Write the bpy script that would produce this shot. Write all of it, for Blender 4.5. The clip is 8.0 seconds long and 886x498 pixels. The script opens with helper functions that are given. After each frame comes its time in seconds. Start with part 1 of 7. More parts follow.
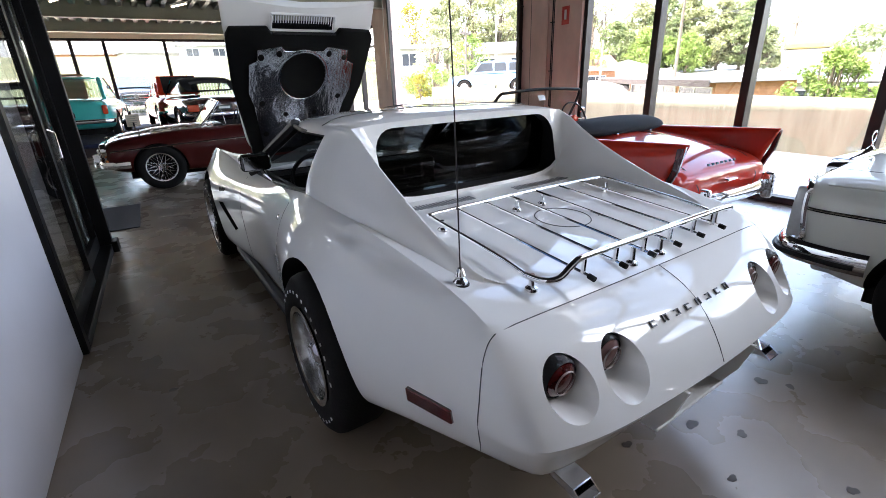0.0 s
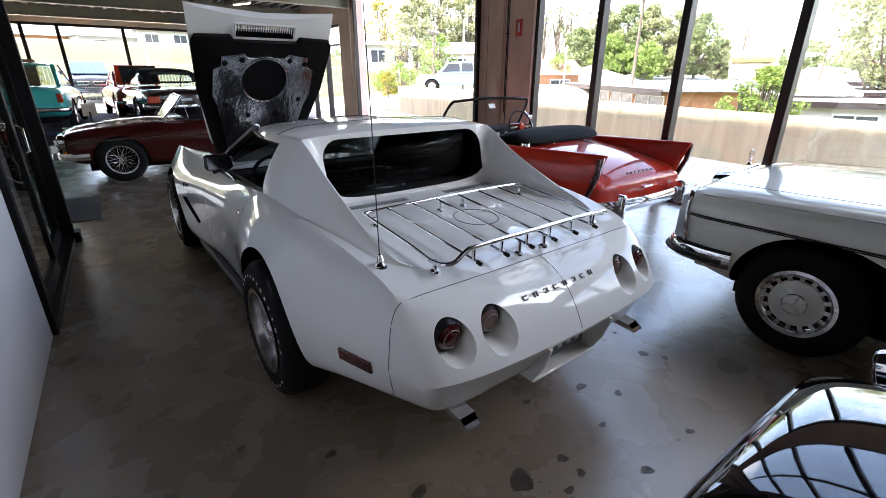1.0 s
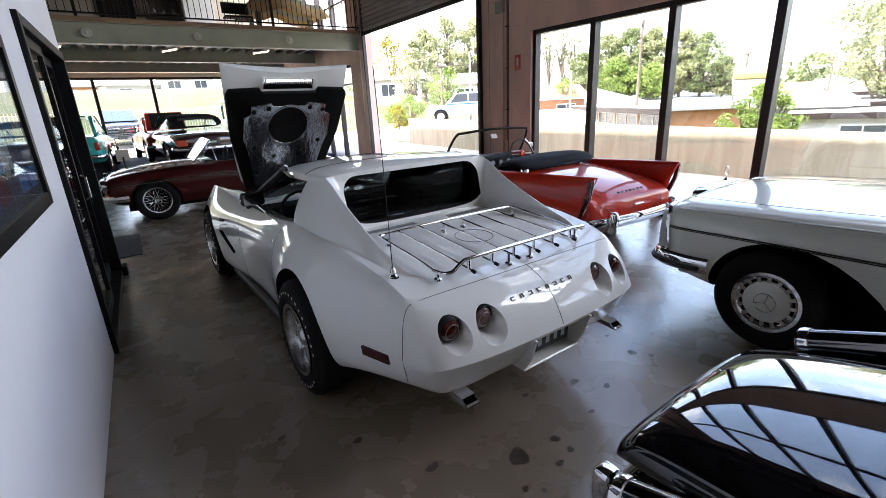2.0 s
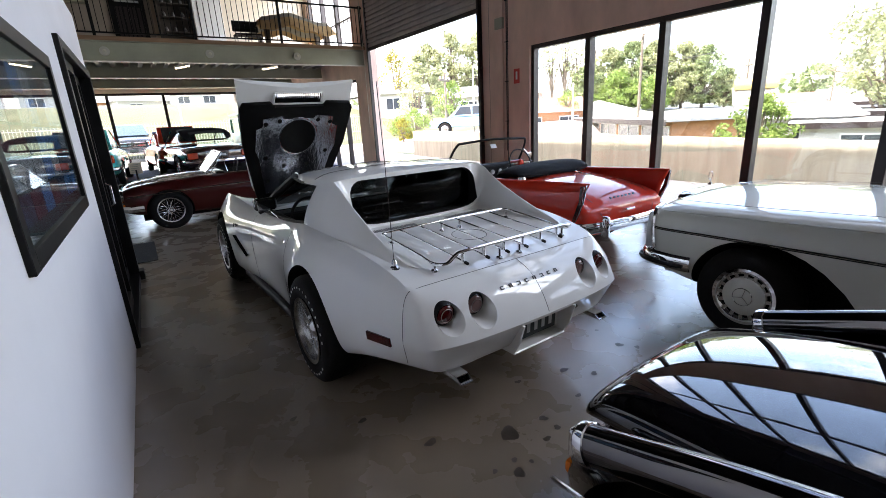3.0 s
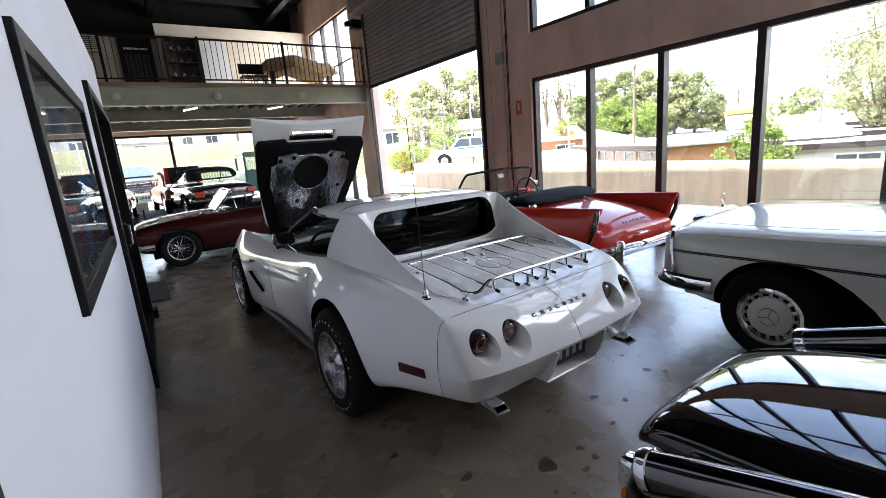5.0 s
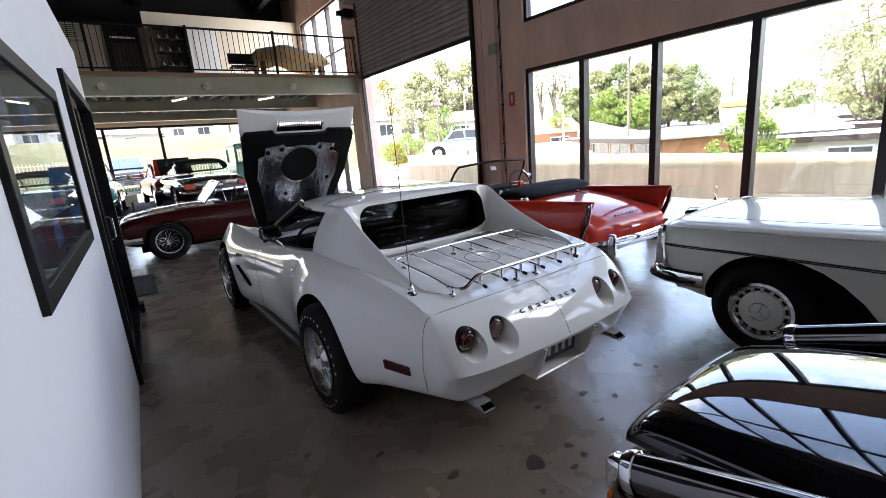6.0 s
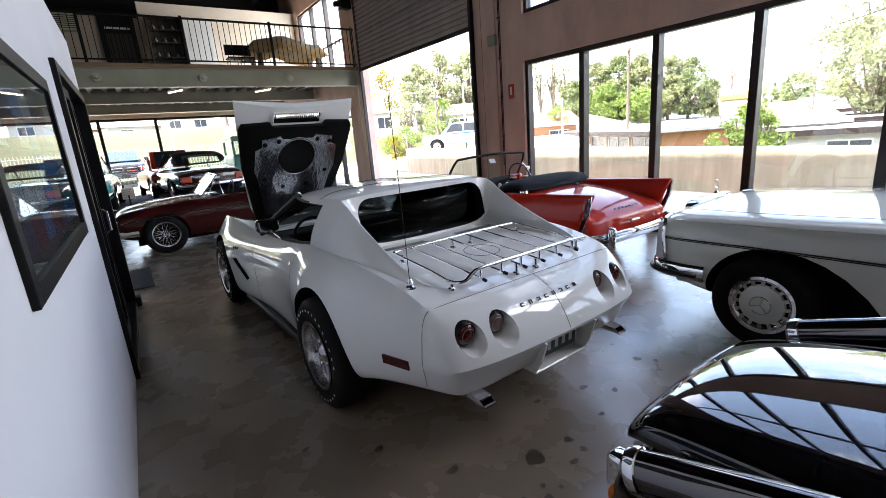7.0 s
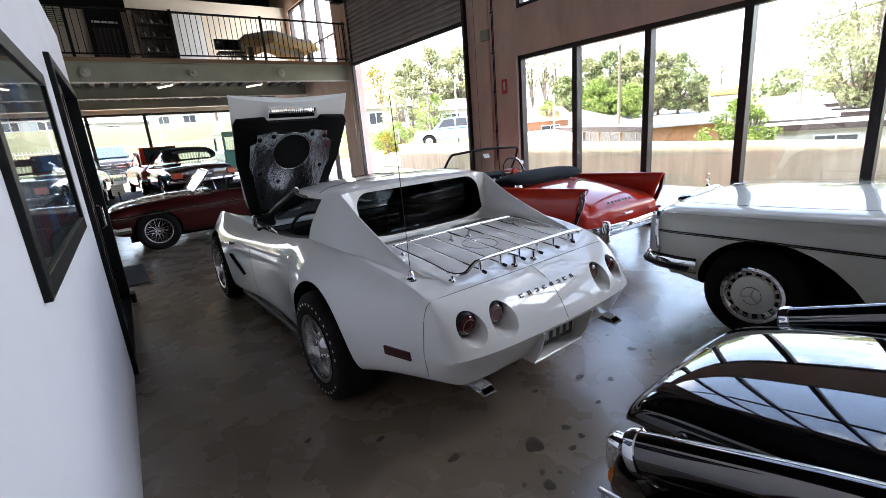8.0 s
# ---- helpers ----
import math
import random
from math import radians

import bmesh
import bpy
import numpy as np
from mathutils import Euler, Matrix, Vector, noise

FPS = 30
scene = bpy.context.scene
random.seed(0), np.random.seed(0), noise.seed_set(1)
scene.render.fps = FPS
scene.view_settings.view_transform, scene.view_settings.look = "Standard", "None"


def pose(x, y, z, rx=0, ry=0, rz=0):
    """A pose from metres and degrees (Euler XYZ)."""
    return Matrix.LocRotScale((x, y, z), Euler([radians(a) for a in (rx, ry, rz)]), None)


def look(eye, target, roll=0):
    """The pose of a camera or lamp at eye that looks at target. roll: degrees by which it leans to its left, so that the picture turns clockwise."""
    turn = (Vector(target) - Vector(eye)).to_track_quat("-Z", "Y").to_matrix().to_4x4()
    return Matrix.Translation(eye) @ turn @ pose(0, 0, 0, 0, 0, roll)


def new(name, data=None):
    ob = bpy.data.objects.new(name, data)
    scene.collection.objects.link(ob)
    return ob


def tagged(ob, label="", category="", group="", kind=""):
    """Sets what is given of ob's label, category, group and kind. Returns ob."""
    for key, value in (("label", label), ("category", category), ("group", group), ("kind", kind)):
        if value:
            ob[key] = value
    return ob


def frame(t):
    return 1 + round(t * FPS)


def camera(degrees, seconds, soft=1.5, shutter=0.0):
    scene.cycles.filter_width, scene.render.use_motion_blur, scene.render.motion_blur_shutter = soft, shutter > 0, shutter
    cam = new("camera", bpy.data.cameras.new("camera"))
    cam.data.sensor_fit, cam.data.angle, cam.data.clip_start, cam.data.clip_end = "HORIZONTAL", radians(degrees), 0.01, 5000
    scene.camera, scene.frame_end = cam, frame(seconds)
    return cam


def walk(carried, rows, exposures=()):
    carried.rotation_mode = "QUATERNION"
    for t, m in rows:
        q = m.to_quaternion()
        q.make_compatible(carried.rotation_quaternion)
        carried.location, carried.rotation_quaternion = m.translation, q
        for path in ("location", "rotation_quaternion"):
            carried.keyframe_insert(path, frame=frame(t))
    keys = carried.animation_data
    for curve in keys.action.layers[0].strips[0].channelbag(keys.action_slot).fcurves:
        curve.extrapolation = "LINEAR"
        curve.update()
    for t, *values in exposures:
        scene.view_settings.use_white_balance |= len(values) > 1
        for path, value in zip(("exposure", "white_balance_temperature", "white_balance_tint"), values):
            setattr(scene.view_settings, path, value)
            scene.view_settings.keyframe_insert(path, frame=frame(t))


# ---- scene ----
cam = camera(89.2, 8.0, soft=0.7)
PATH = [
    (0, (-0.364, -1.655, 1.373), (0.616, -0.062, 0.664), -2.1),
    (0.5, (-0.446, -1.843, 1.485), (0.68, -0.361, 0.754), -1.4),
    (1, (-0.422, -2.044, 1.483), (0.672, -0.534, 0.761), 0.2),
    (1.5, (-0.489, -2.197, 1.527), (0.572, -0.649, 0.836), -2.1),
    (1.7, (-0.537, -2.277, 1.559), (0.524, -0.712, 0.905), -2.6),
    (2.8, (-0.653, -2.569, 1.548), (0.405, -0.969, 0.98), -2.1),
    (3, (-0.685, -2.599, 1.543), (0.369, -0.994, 0.983), -3.1),
    (3.5, (-0.779, -2.586, 1.564), (0.266, -0.943, 1.105), -4.8),
    (4, (-0.853, -2.508, 1.551), (0.194, -0.859, 1.118), -5.2),
    (4.5, (-0.845, -2.514, 1.542), (0.209, -0.868, 1.118), -5.1),
    (5, (-0.81, -2.528, 1.548), (0.268, -0.899, 1.119), -4.8),
    (5.2, (-0.787, -2.527, 1.545), (0.3, -0.904, 1.113), -4.8),
    (6.3, (-0.739, -2.495, 1.541), (0.352, -0.886, 1.067), -4.6),
    (6.5, (-0.735, -2.489, 1.536), (0.356, -0.883, 1.058), -4.6),
    (7, (-0.733, -2.48, 1.535), (0.358, -0.877, 1.043), -4.6),
    (7.5, (-0.754, -2.473, 1.528), (0.348, -0.883, 1.022), -4.5),
    (8, (-0.784, -2.486, 1.531), (0.331, -0.906, 1.018), -4.7),
]
LIGHT = [(0, 3.85, 7000, 18), (0.5, 3.62, 7000, 18), (1, 3.5, 7000, 18), (1.5, 3.46, 7000, 18), (8, 3.46, 7000, 18)]
walk(cam, [(t, look(eye, target, roll)) for t, eye, target, roll in PATH], LIGHT)

# ---- world, sun and exposure ----
world = bpy.data.worlds.new("sky")
scene.world = world
world.use_nodes = True
wn, wl = world.node_tree.nodes, world.node_tree.links
sky = wn.new("ShaderNodeTexSky")
sky.sky_type, sky.sun_disc = "NISHITA", False
sky.sun_elevation, sky.sun_rotation = radians(58), radians(-75)
sky.air_density, sky.dust_density, sky.ozone_density = 1.0, 2.5, 1.0
wc = wn.new("ShaderNodeTexCoord")
cloud = wn.new("ShaderNodeTexNoise")
cloud.inputs["Scale"].default_value, cloud.inputs["Detail"].default_value, cloud.inputs["Roughness"].default_value = 3.2, 6, 0.62
cr = wn.new("ShaderNodeValToRGB")
cr.color_ramp.elements[0].position, cr.color_ramp.elements[1].position = 0.50, 0.80
cm = wn.new("ShaderNodeMix")
cm.data_type = "RGBA"
cm.inputs[7].default_value = (7.5, 7.6, 7.8, 1)
wl.new(wc.outputs["Generated"], cloud.inputs["Vector"])
wl.new(cloud.outputs["Fac"], cr.inputs["Fac"])
wl.new(cr.outputs["Color"], cm.inputs[0])
wl.new(sky.outputs["Color"], cm.inputs[6])
wl.new(cm.outputs[2], wn["Background"].inputs["Color"])
wn["Background"].inputs["Strength"].default_value = 0.148
sun = new("sun", bpy.data.lights.new("sun", "SUN"))
sun.data.energy, sun.data.angle, sun.data.color = 1.9, radians(0.6), (1.0, 0.95, 0.86)
sun.matrix_world = look((-26, 7, 44), (0, 0, 0))



def sky_lamp(name, loc, size_y, size_z, power):
    """Sky light entering through an opening of the east wall, aimed inwards."""
    d = bpy.data.lights.new(name, "AREA")
    d.shape, d.size, d.size_y, d.energy, d.color = "RECTANGLE", size_z, size_y, power, (0.84, 0.92, 1.0)
    o = new(name, d)
    o.matrix_world = Matrix.Translation(loc) @ Matrix.Rotation(radians(90), 4, "Y")
    return o


sky_lamp("window_skylight", (5.30, -3.9, 4.88), 1.7, 2.9, 22)
sky_lamp("window_skylight", (5.30, 12.0, 4.62), 3.2, 2.1, 26)

# ---- materials ----


def mat(name, col, rough=0.5, metal=0.0, var=0.12, scale=4.0, bump=0.0, bscale=60.0, coat=0.0, col2=None, rvar=0.0, rand=0.0, stretch=None, spec=0.5, trans=0.0, emit=0.0):
    m = bpy.data.materials.new(name)
    m.use_nodes = True
    n, l = m.node_tree.nodes, m.node_tree.links
    b = n["Principled BSDF"]
    b.inputs["Roughness"].default_value, b.inputs["Metallic"].default_value = rough, metal
    b.inputs["Coat Weight"].default_value, b.inputs["Coat Roughness"].default_value = coat, 0.025
    b.inputs["Specular IOR Level"].default_value = spec
    b.inputs["Transmission Weight"].default_value = trans
    b.inputs["Base Color"].default_value = (*col, 1)
    tc = n.new("ShaderNodeTexCoord")
    mp = n.new("ShaderNodeMapping")
    if stretch:
        mp.inputs["Scale"].default_value = stretch
    l.new(tc.outputs["Object"], mp.inputs["Vector"])
    if var or col2:
        a = n.new("ShaderNodeTexNoise")
        a.inputs["Scale"].default_value, a.inputs["Detail"].default_value, a.inputs["Roughness"].default_value = scale, 8, 0.62
        l.new(mp.outputs["Vector"], a.inputs["Vector"])
        r = n.new("ShaderNodeValToRGB")
        r.color_ramp.elements[0].position, r.color_ramp.elements[1].position = 0.3, 0.7
        lo = col2 or tuple(c * (1 - var) for c in col)
        hi = col if col2 else tuple(min(1, c * (1 + var * 0.6)) for c in col)
        r.color_ramp.elements[0].color, r.color_ramp.elements[1].color = (*lo, 1), (*hi, 1)
        l.new(a.outputs["Fac"], r.inputs["Fac"])
        out = r.outputs["Color"]
        if rand:
            oi, hsv = n.new("ShaderNodeObjectInfo"), n.new("ShaderNodeHueSaturation")
            mr = n.new("ShaderNodeMapRange")
            mr.inputs["To Min"].default_value, mr.inputs["To Max"].default_value = 1 - rand, 1 + rand
            l.new(oi.outputs["Random"], mr.inputs["Value"])
            l.new(mr.outputs["Result"], hsv.inputs["Value"])
            l.new(out, hsv.inputs["Color"])
            out = hsv.outputs["Color"]
        l.new(out, b.inputs["Base Color"])
        if rvar:
            q = n.new("ShaderNodeMapRange")
            q.inputs["To Min"].default_value, q.inputs["To Max"].default_value = max(0.02, rough - rvar), min(1, rough + rvar)
            l.new(a.outputs["Fac"], q.inputs["Value"])
            l.new(q.outputs["Result"], b.inputs["Roughness"])
    if bump:
        g, bp = n.new("ShaderNodeTexNoise"), n.new("ShaderNodeBump")
        g.inputs["Scale"].default_value, g.inputs["Detail"].default_value = bscale, 6
        bp.inputs["Strength"].default_value, bp.inputs["Distance"].default_value = bump, 0.01
        l.new(mp.outputs["Vector"], g.inputs["Vector"])
        l.new(g.outputs["Fac"], bp.inputs["Height"])
        l.new(bp.outputs["Normal"], b.inputs["Normal"])
    if emit:
        b.inputs["Emission Color"].default_value, b.inputs["Emission Strength"].default_value = (*col, 1), emit
    return m


def pane_mat(name, tint=(1, 1, 1), gloss=1.0):
    """Thin clear glass: see-through, with a Fresnel reflection."""
    m = bpy.data.materials.new(name)
    m.use_nodes = True
    n, l = m.node_tree.nodes, m.node_tree.links
    n.remove(n["Principled BSDF"])
    t, g, x, f = n.new("ShaderNodeBsdfTransparent"), n.new("ShaderNodeBsdfGlossy"), n.new("ShaderNodeMixShader"), n.new("ShaderNodeLayerWeight")
    t.inputs["Color"].default_value = (*tint, 1)
    g.inputs["Roughness"].default_value = 0.01
    g.inputs["Color"].default_value = (gloss, gloss, gloss, 1)
    f.inputs["Blend"].default_value = 0.5
    p5, ma = n.new("ShaderNodeMath"), n.new("ShaderNodeMath")
    p5.operation, ma.operation = "POWER", "MULTIPLY_ADD"
    p5.inputs[1].default_value, ma.inputs[1].default_value, ma.inputs[2].default_value = 5.0, 0.8, 0.04
    l.new(f.outputs["Facing"], p5.inputs[0])
    l.new(p5.outputs["Value"], ma.inputs[0])
    l.new(ma.outputs["Value"], x.inputs["Fac"])
    l.new(t.outputs["BSDF"], x.inputs[1])
    l.new(g.outputs["BSDF"], x.inputs[2])
    l.new(x.outputs["Shader"], n["Material Output"].inputs["Surface"])
    return m


def concrete_floor(name):
    """Sealed workshop concrete: brown-grey, mottled, with broad polished and dull patches."""
    m = mat(name, (0.215, 0.165, 0.118), 0.26, var=0.2, scale=0.8)
    n, l = m.node_tree.nodes, m.node_tree.links
    b = n["Principled BSDF"]
    tc = n["Texture Coordinate"]
    base = b.inputs["Base Color"].links[0].from_socket
    f = n.new("ShaderNodeTexNoise")
    f.inputs["Scale"].default_value, f.inputs["Detail"].default_value, f.inputs["Roughness"].default_value = 3, 5, 0.5
    l.new(tc.outputs["Object"], f.inputs["Vector"])
    last = base
    for src, amount in ((f, 0.10),):
        v = n.new("ShaderNodeMix")
        v.data_type, v.blend_type = "RGBA", "OVERLAY"
        v.inputs[0].default_value = amount
        l.new(last, v.inputs[6])
        l.new(src.outputs["Fac"], v.inputs[7])
        last = v.outputs[2]
    l.new(last, b.inputs["Base Color"])
    b.inputs["Specular IOR Level"].default_value = 0.9
    q = n.new("ShaderNodeMapRange")
    q.inputs["From Min"].default_value, q.inputs["From Max"].default_value = 0.25, 0.75
    q.inputs["To Min"].default_value, q.inputs["To Max"].default_value = 0.24, 0.31
    b.inputs["Coat Weight"].default_value, b.inputs["Coat Roughness"].default_value = 0.6, 0.30
    l.new(f.outputs["Fac"], q.inputs["Value"])
    l.new(q.outputs["Result"], b.inputs["Roughness"])
    return m


M_FLOOR = concrete_floor("sealed_concrete")
M_DRIVE = mat("driveway_concrete", (0.50, 0.47, 0.43), 0.85, var=0.2, scale=0.9, bump=0.15, bscale=40)
M_PARAPET = mat("parapet_concrete", (0.43, 0.395, 0.30), 0.9, var=0.24, scale=2.2, bump=0.25, bscale=18, stretch=(3, 3.5, 0.35))
M_WHITEWALL = mat("white_plaster", (0.74, 0.72, 0.735), 0.75, var=0.04, scale=1.5, bump=0.08, bscale=12)
# whiter than the partition so these walls bounce fill light into the hall
M_BACKWALL = mat("bounce_white_wall_paint", (0.80, 0.79, 0.77), 0.8, var=0.04, scale=1.5)
M_PINK = mat("precast_pink_concrete", (0.78, 0.57, 0.47), 0.85, var=0.22, scale=1.8, bump=0.2, bscale=25, stretch=(1, 1, 0.45))
M_CREAM = mat("cream_painted_wall", (0.80, 0.70, 0.57), 0.8, var=0.1, scale=1.2, bump=0.1, bscale=20)
M_BLACKMETAL = mat("black_powder_coat", (0.005, 0.005, 0.005), 0.4, var=0.2, scale=6, spec=0.2)
M_DARKFRAME = mat("dark_bronze_aluminium", (0.03, 0.022, 0.022), 0.4, metal=0.3, var=0.15, scale=5)
M_STEELGREEN = mat("grey_green_painted_steel", (0.36, 0.365, 0.28), 0.55, var=0.12, scale=2.0)
M_FLANGE = mat("pale_galvanised_flange", (0.6, 0.58, 0.5), 0.5, metal=0.2, var=0.15, scale=7)
M_DECKING = mat("galvanised_decking", (0.30, 0.30, 0.26), 0.5, metal=0.5, var=0.2, scale=3)
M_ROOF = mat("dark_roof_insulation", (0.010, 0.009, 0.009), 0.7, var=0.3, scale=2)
M_ROLLER = mat("grey_brown_roller_slat", (0.44, 0.40, 0.37), 0.42, metal=0.0, var=0.15, scale=3, rand=0.06)
M_DARKWALL = mat("dark_brown_panelling", (0.055, 0.042, 0.032), 0.6, var=0.2, scale=3)
M_TAUPE = mat("taupe_painted_board", (0.33, 0.28, 0.235), 0.8, var=0.12, scale=1.5, bump=0.08, bscale=14)
M_GLASS = pane_mat("window_glass", (0.97, 0.98, 0.97), 0.9)
M_PICGLASS = pane_mat("picture_glass", (0.9, 0.92, 0.92), 1.0)
M_TIMBER = mat("mezzanine_timber_edge", (0.28, 0.17, 0.10), 0.7, var=0.25, scale=5, stretch=(0.3, 3, 3))
M_RED = mat("red_sign_enamel", (0.55, 0.03, 0.02), 0.35, var=0.05)
M_WHITE = mat("white_enamel", (0.8, 0.8, 0.78), 0.4, var=0.04)
M_BLUE = mat("dark_blue_carpet", (0.012, 0.02, 0.055), 0.95, var=0.2, scale=8, bump=0.4, bscale=220)
M_RUBBERMAT = mat("charcoal_ribbed_mat", (0.028, 0.028, 0.03), 0.9, var=0.2, scale=20, bump=0.5, bscale=180)
M_LAMP = mat("fluorescent_tube", (1.0, 0.86, 0.62), 0.5, var=0, emit=0.9)

# ---- mesh helpers ----
from mathutils.bvhtree import BVHTree


def link_mesh(name, bm, material, parent=None, smooth=False, angle=None):
    me = bpy.data.meshes.new(name)
    bm.to_mesh(me)
    bm.free()
    for mt in (material if isinstance(material, (list, tuple)) else [material]):
        me.materials.append(mt)
    if smooth:
        for p in me.polygons:
            p.use_smooth = True
        if angle:
            me.set_sharp_from_angle(angle=radians(angle))
    ob = new(name, me)
    ob.parent = parent
    return ob


def part(name, bm, material, parent, label="", smooth=False, angle=40):
    ob = link_mesh(name, bm, material, parent, smooth, angle)
    return tagged(ob, label) if label else ob


def thing(name, m, label, category, group="", kind=""):
    ob = new(name)
    ob.empty_display_size = 0.1
    ob.matrix_basis = m
    return tagged(ob, label, category, group, kind)


def solid(name, bm, material, label, category, group="", kind="", smooth=False, angle=40):
    return tagged(link_mesh(name, bm, material, None, smooth, angle), label, category, group, kind)


def box(x0, x1, y0, y1, z0, z1, bevel=0.0, seg=1, bm=None):
    own = bmesh.new()
    r = bmesh.ops.create_cube(own, size=1)
    for v in own.verts:
        v.co = Vector(((x0 + x1) / 2 + v.co.x * (x1 - x0), (y0 + y1) / 2 + v.co.y * (y1 - y0), (z0 + z1) / 2 + v.co.z * (z1 - z0)))
    if bevel:
        bmesh.ops.bevel(own, geom=own.edges[:], offset=bevel, segments=seg, affect="EDGES", profile=0.5)
    if bm is None:
        return own
    join(bm, own)
    return bm


def join(bm, other, m=None):
    """Adds the bmesh other (freed) to bm, moved by m."""
    if m is not None:
        other.transform(m)
    me = bpy.data.meshes.new("joined")
    other.to_mesh(me)
    other.free()
    bm.from_mesh(me)
    bpy.data.meshes.remove(me)
    return bm


def boxes(*rows, bevel=0.0):
    bm = bmesh.new()
    for r in rows:
        box(*r, bevel=bevel, bm=bm)
    return bm


def curve_points(points, steps=6, closed=False):
    """A Catmull-Rom curve through the points."""
    p = [Vector(q) for q in points]
    n = len(p)
    out = []
    for i in range(n if closed else n - 1):
        a = p[(i - 1) % n] if closed or i else p[0]
        b, c = p[i], p[(i + 1) % n]
        d = p[(i + 2) % n] if closed or i + 2 < n else p[-1]
        for s in range(steps):
            t = s / steps
            out.append(0.5 * ((2 * b) + (c - a) * t + (2 * a - 5 * b + 4 * c - d) * t * t + (3 * b - a - 3 * c + d) * t ** 3))
    if not closed:
        out.append(p[-1])
    return out


def tube(points, radius, sides=8, closed=False, radii=None, squash=None):
    """A round bar along a line of points; squash=(a, b) makes it oval."""
    bm = bmesh.new()
    pts = [Vector(q) for q in points]
    n = len(pts)
    rings = []
    up = Vector((0, 0, 1))
    for i in range(n):
        a = pts[(i - 1) % n] if closed or i else pts[0]
        c = pts[(i + 1) % n] if closed or i + 1 < n else pts[-1]
        d = (c - a).normalized()
        u = up if abs(d.dot(up)) < 0.95 else Vector((0, 1, 0))
        s = d.cross(u).normalized()
        w = s.cross(d).normalized()
        r = radii[i] if radii else radius
        sa, sb = squash or (1, 1)
        rings.append([bm.verts.new(pts[i] + r * (sa * math.cos(k * math.tau / sides) * s + sb * math.sin(k * math.tau / sides) * w)) for k in range(sides)])
    for i in range(n if closed else n - 1):
        p, q = rings[i], rings[(i + 1) % n]
        for k in range(sides):
            bm.faces.new((p[k], p[(k + 1) % sides], q[(k + 1) % sides], q[k]))
    if not closed:
        bm.faces.new(rings[0][::-1])
        bm.faces.new(rings[-1])
    bmesh.ops.recalc_face_normals(bm, faces=bm.faces[:])
    return bm


def lathe(profile, sides=32, axis="Z", caps=False):
    """Turns (radius, height) rows round an axis."""
    bm = bmesh.new()
    rings = []
    for r, h in profile:
        ring = []
        for k in range(sides):
            a = k * math.tau / sides
            x, y = r * math.cos(a), r * math.sin(a)
            ring.append(bm.verts.new((h, x, y) if axis == "X" else (x, h, y) if axis == "Y" else (x, y, h)))
        rings.append(ring)
    for p, q in zip(rings, rings[1:]):
        for k in range(sides):
            bm.faces.new((p[k], p[(k + 1) % sides], q[(k + 1) % sides], q[k]))
    if caps:
        bm.faces.new(rings[0][::-1])
        bm.faces.new(rings[-1])
    bmesh.ops.remove_doubles(bm, verts=bm.verts[:], dist=1e-5)
    bmesh.ops.recalc_face_normals(bm, faces=bm.faces[:])
    return bm


def prism(outline, lo, hi, axis="Z", bevel=0.0):
    """A flat outline [(a, b)...] pushed from lo to hi along an axis: X takes (y, z), Y takes (x, z), Z takes (x, y)."""
    bm = bmesh.new()

    def at(a, b, h):
        return (h, a, b) if axis == "X" else (a, h, b) if axis == "Y" else (a, b, h)
    p = [bm.verts.new(at(a, b, lo)) for a, b in outline]
    q = [bm.verts.new(at(a, b, hi)) for a, b in outline]
    n = len(p)
    bm.faces.new(p[::-1])
    bm.faces.new(q)
    for i in range(n):
        bm.faces.new((p[i], p[(i + 1) % n], q[(i + 1) % n], q[i]))
    bmesh.ops.recalc_face_normals(bm, faces=bm.faces[:])
    if bevel:
        bmesh.ops.bevel(bm, geom=bm.edges[:], offset=bevel, segments=2, affect="EDGES", profile=0.5)
    return bm


def sheet(rows):
    """An open skin through rows of points."""
    bm = bmesh.new()
    g = [[bm.verts.new(p) for p in r] for r in rows]
    for p, q in zip(g, g[1:]):
        for k in range(len(p) - 1):
            bm.faces.new((p[k], p[k + 1], q[k + 1], q[k]))
    return bm


def loft(sections, cap=True, mirror=True, lines=(), rings_sharp=()):
    """Half sections [[(x, y, z)...]...] with x >= 0, from under the middle, round the side, to the top middle, made into a whole closed skin.
    lines: {point: (sharpness, first, last section)} sharp edges along the body; rings_sharp: {section: sharpness}."""
    bm = bmesh.new()
    rings = []
    for s in sections:
        half = [Vector(p) for p in s]
        ring = half + [Vector((-p.x, p.y, p.z)) for p in half[::-1] if p.x > 1e-6] if mirror else half
        rings.append([bm.verts.new(p) for p in ring])
    n = len(rings[0])
    for p, q in zip(rings, rings[1:]):
        for k in range(n):
            bm.faces.new((p[k], p[(k + 1) % n], q[(k + 1) % n], q[k]))
    if cap:
        bm.faces.new(rings[0][::-1])
        bm.faces.new(rings[-1])
    lay = bm.edges.layers.float.new("crease_edge")
    for k, (v, a, b) in dict(lines).items():
        for i in range(a, b):
            for j in {k, n - k if sections[0][0][0] < 1e-6 else n - 1 - k}:
                e = bm.edges.get((rings[i][j % n], rings[i + 1][j % n]))
                if e:
                    e[lay] = v
    for i, v in dict(rings_sharp).items():
        for j in range(n):
            e = bm.edges.get((rings[i][j], rings[i][(j + 1) % n]))
            if e:
                e[lay] = v
    bmesh.ops.recalc_face_normals(bm, faces=bm.faces[:])
    return bm


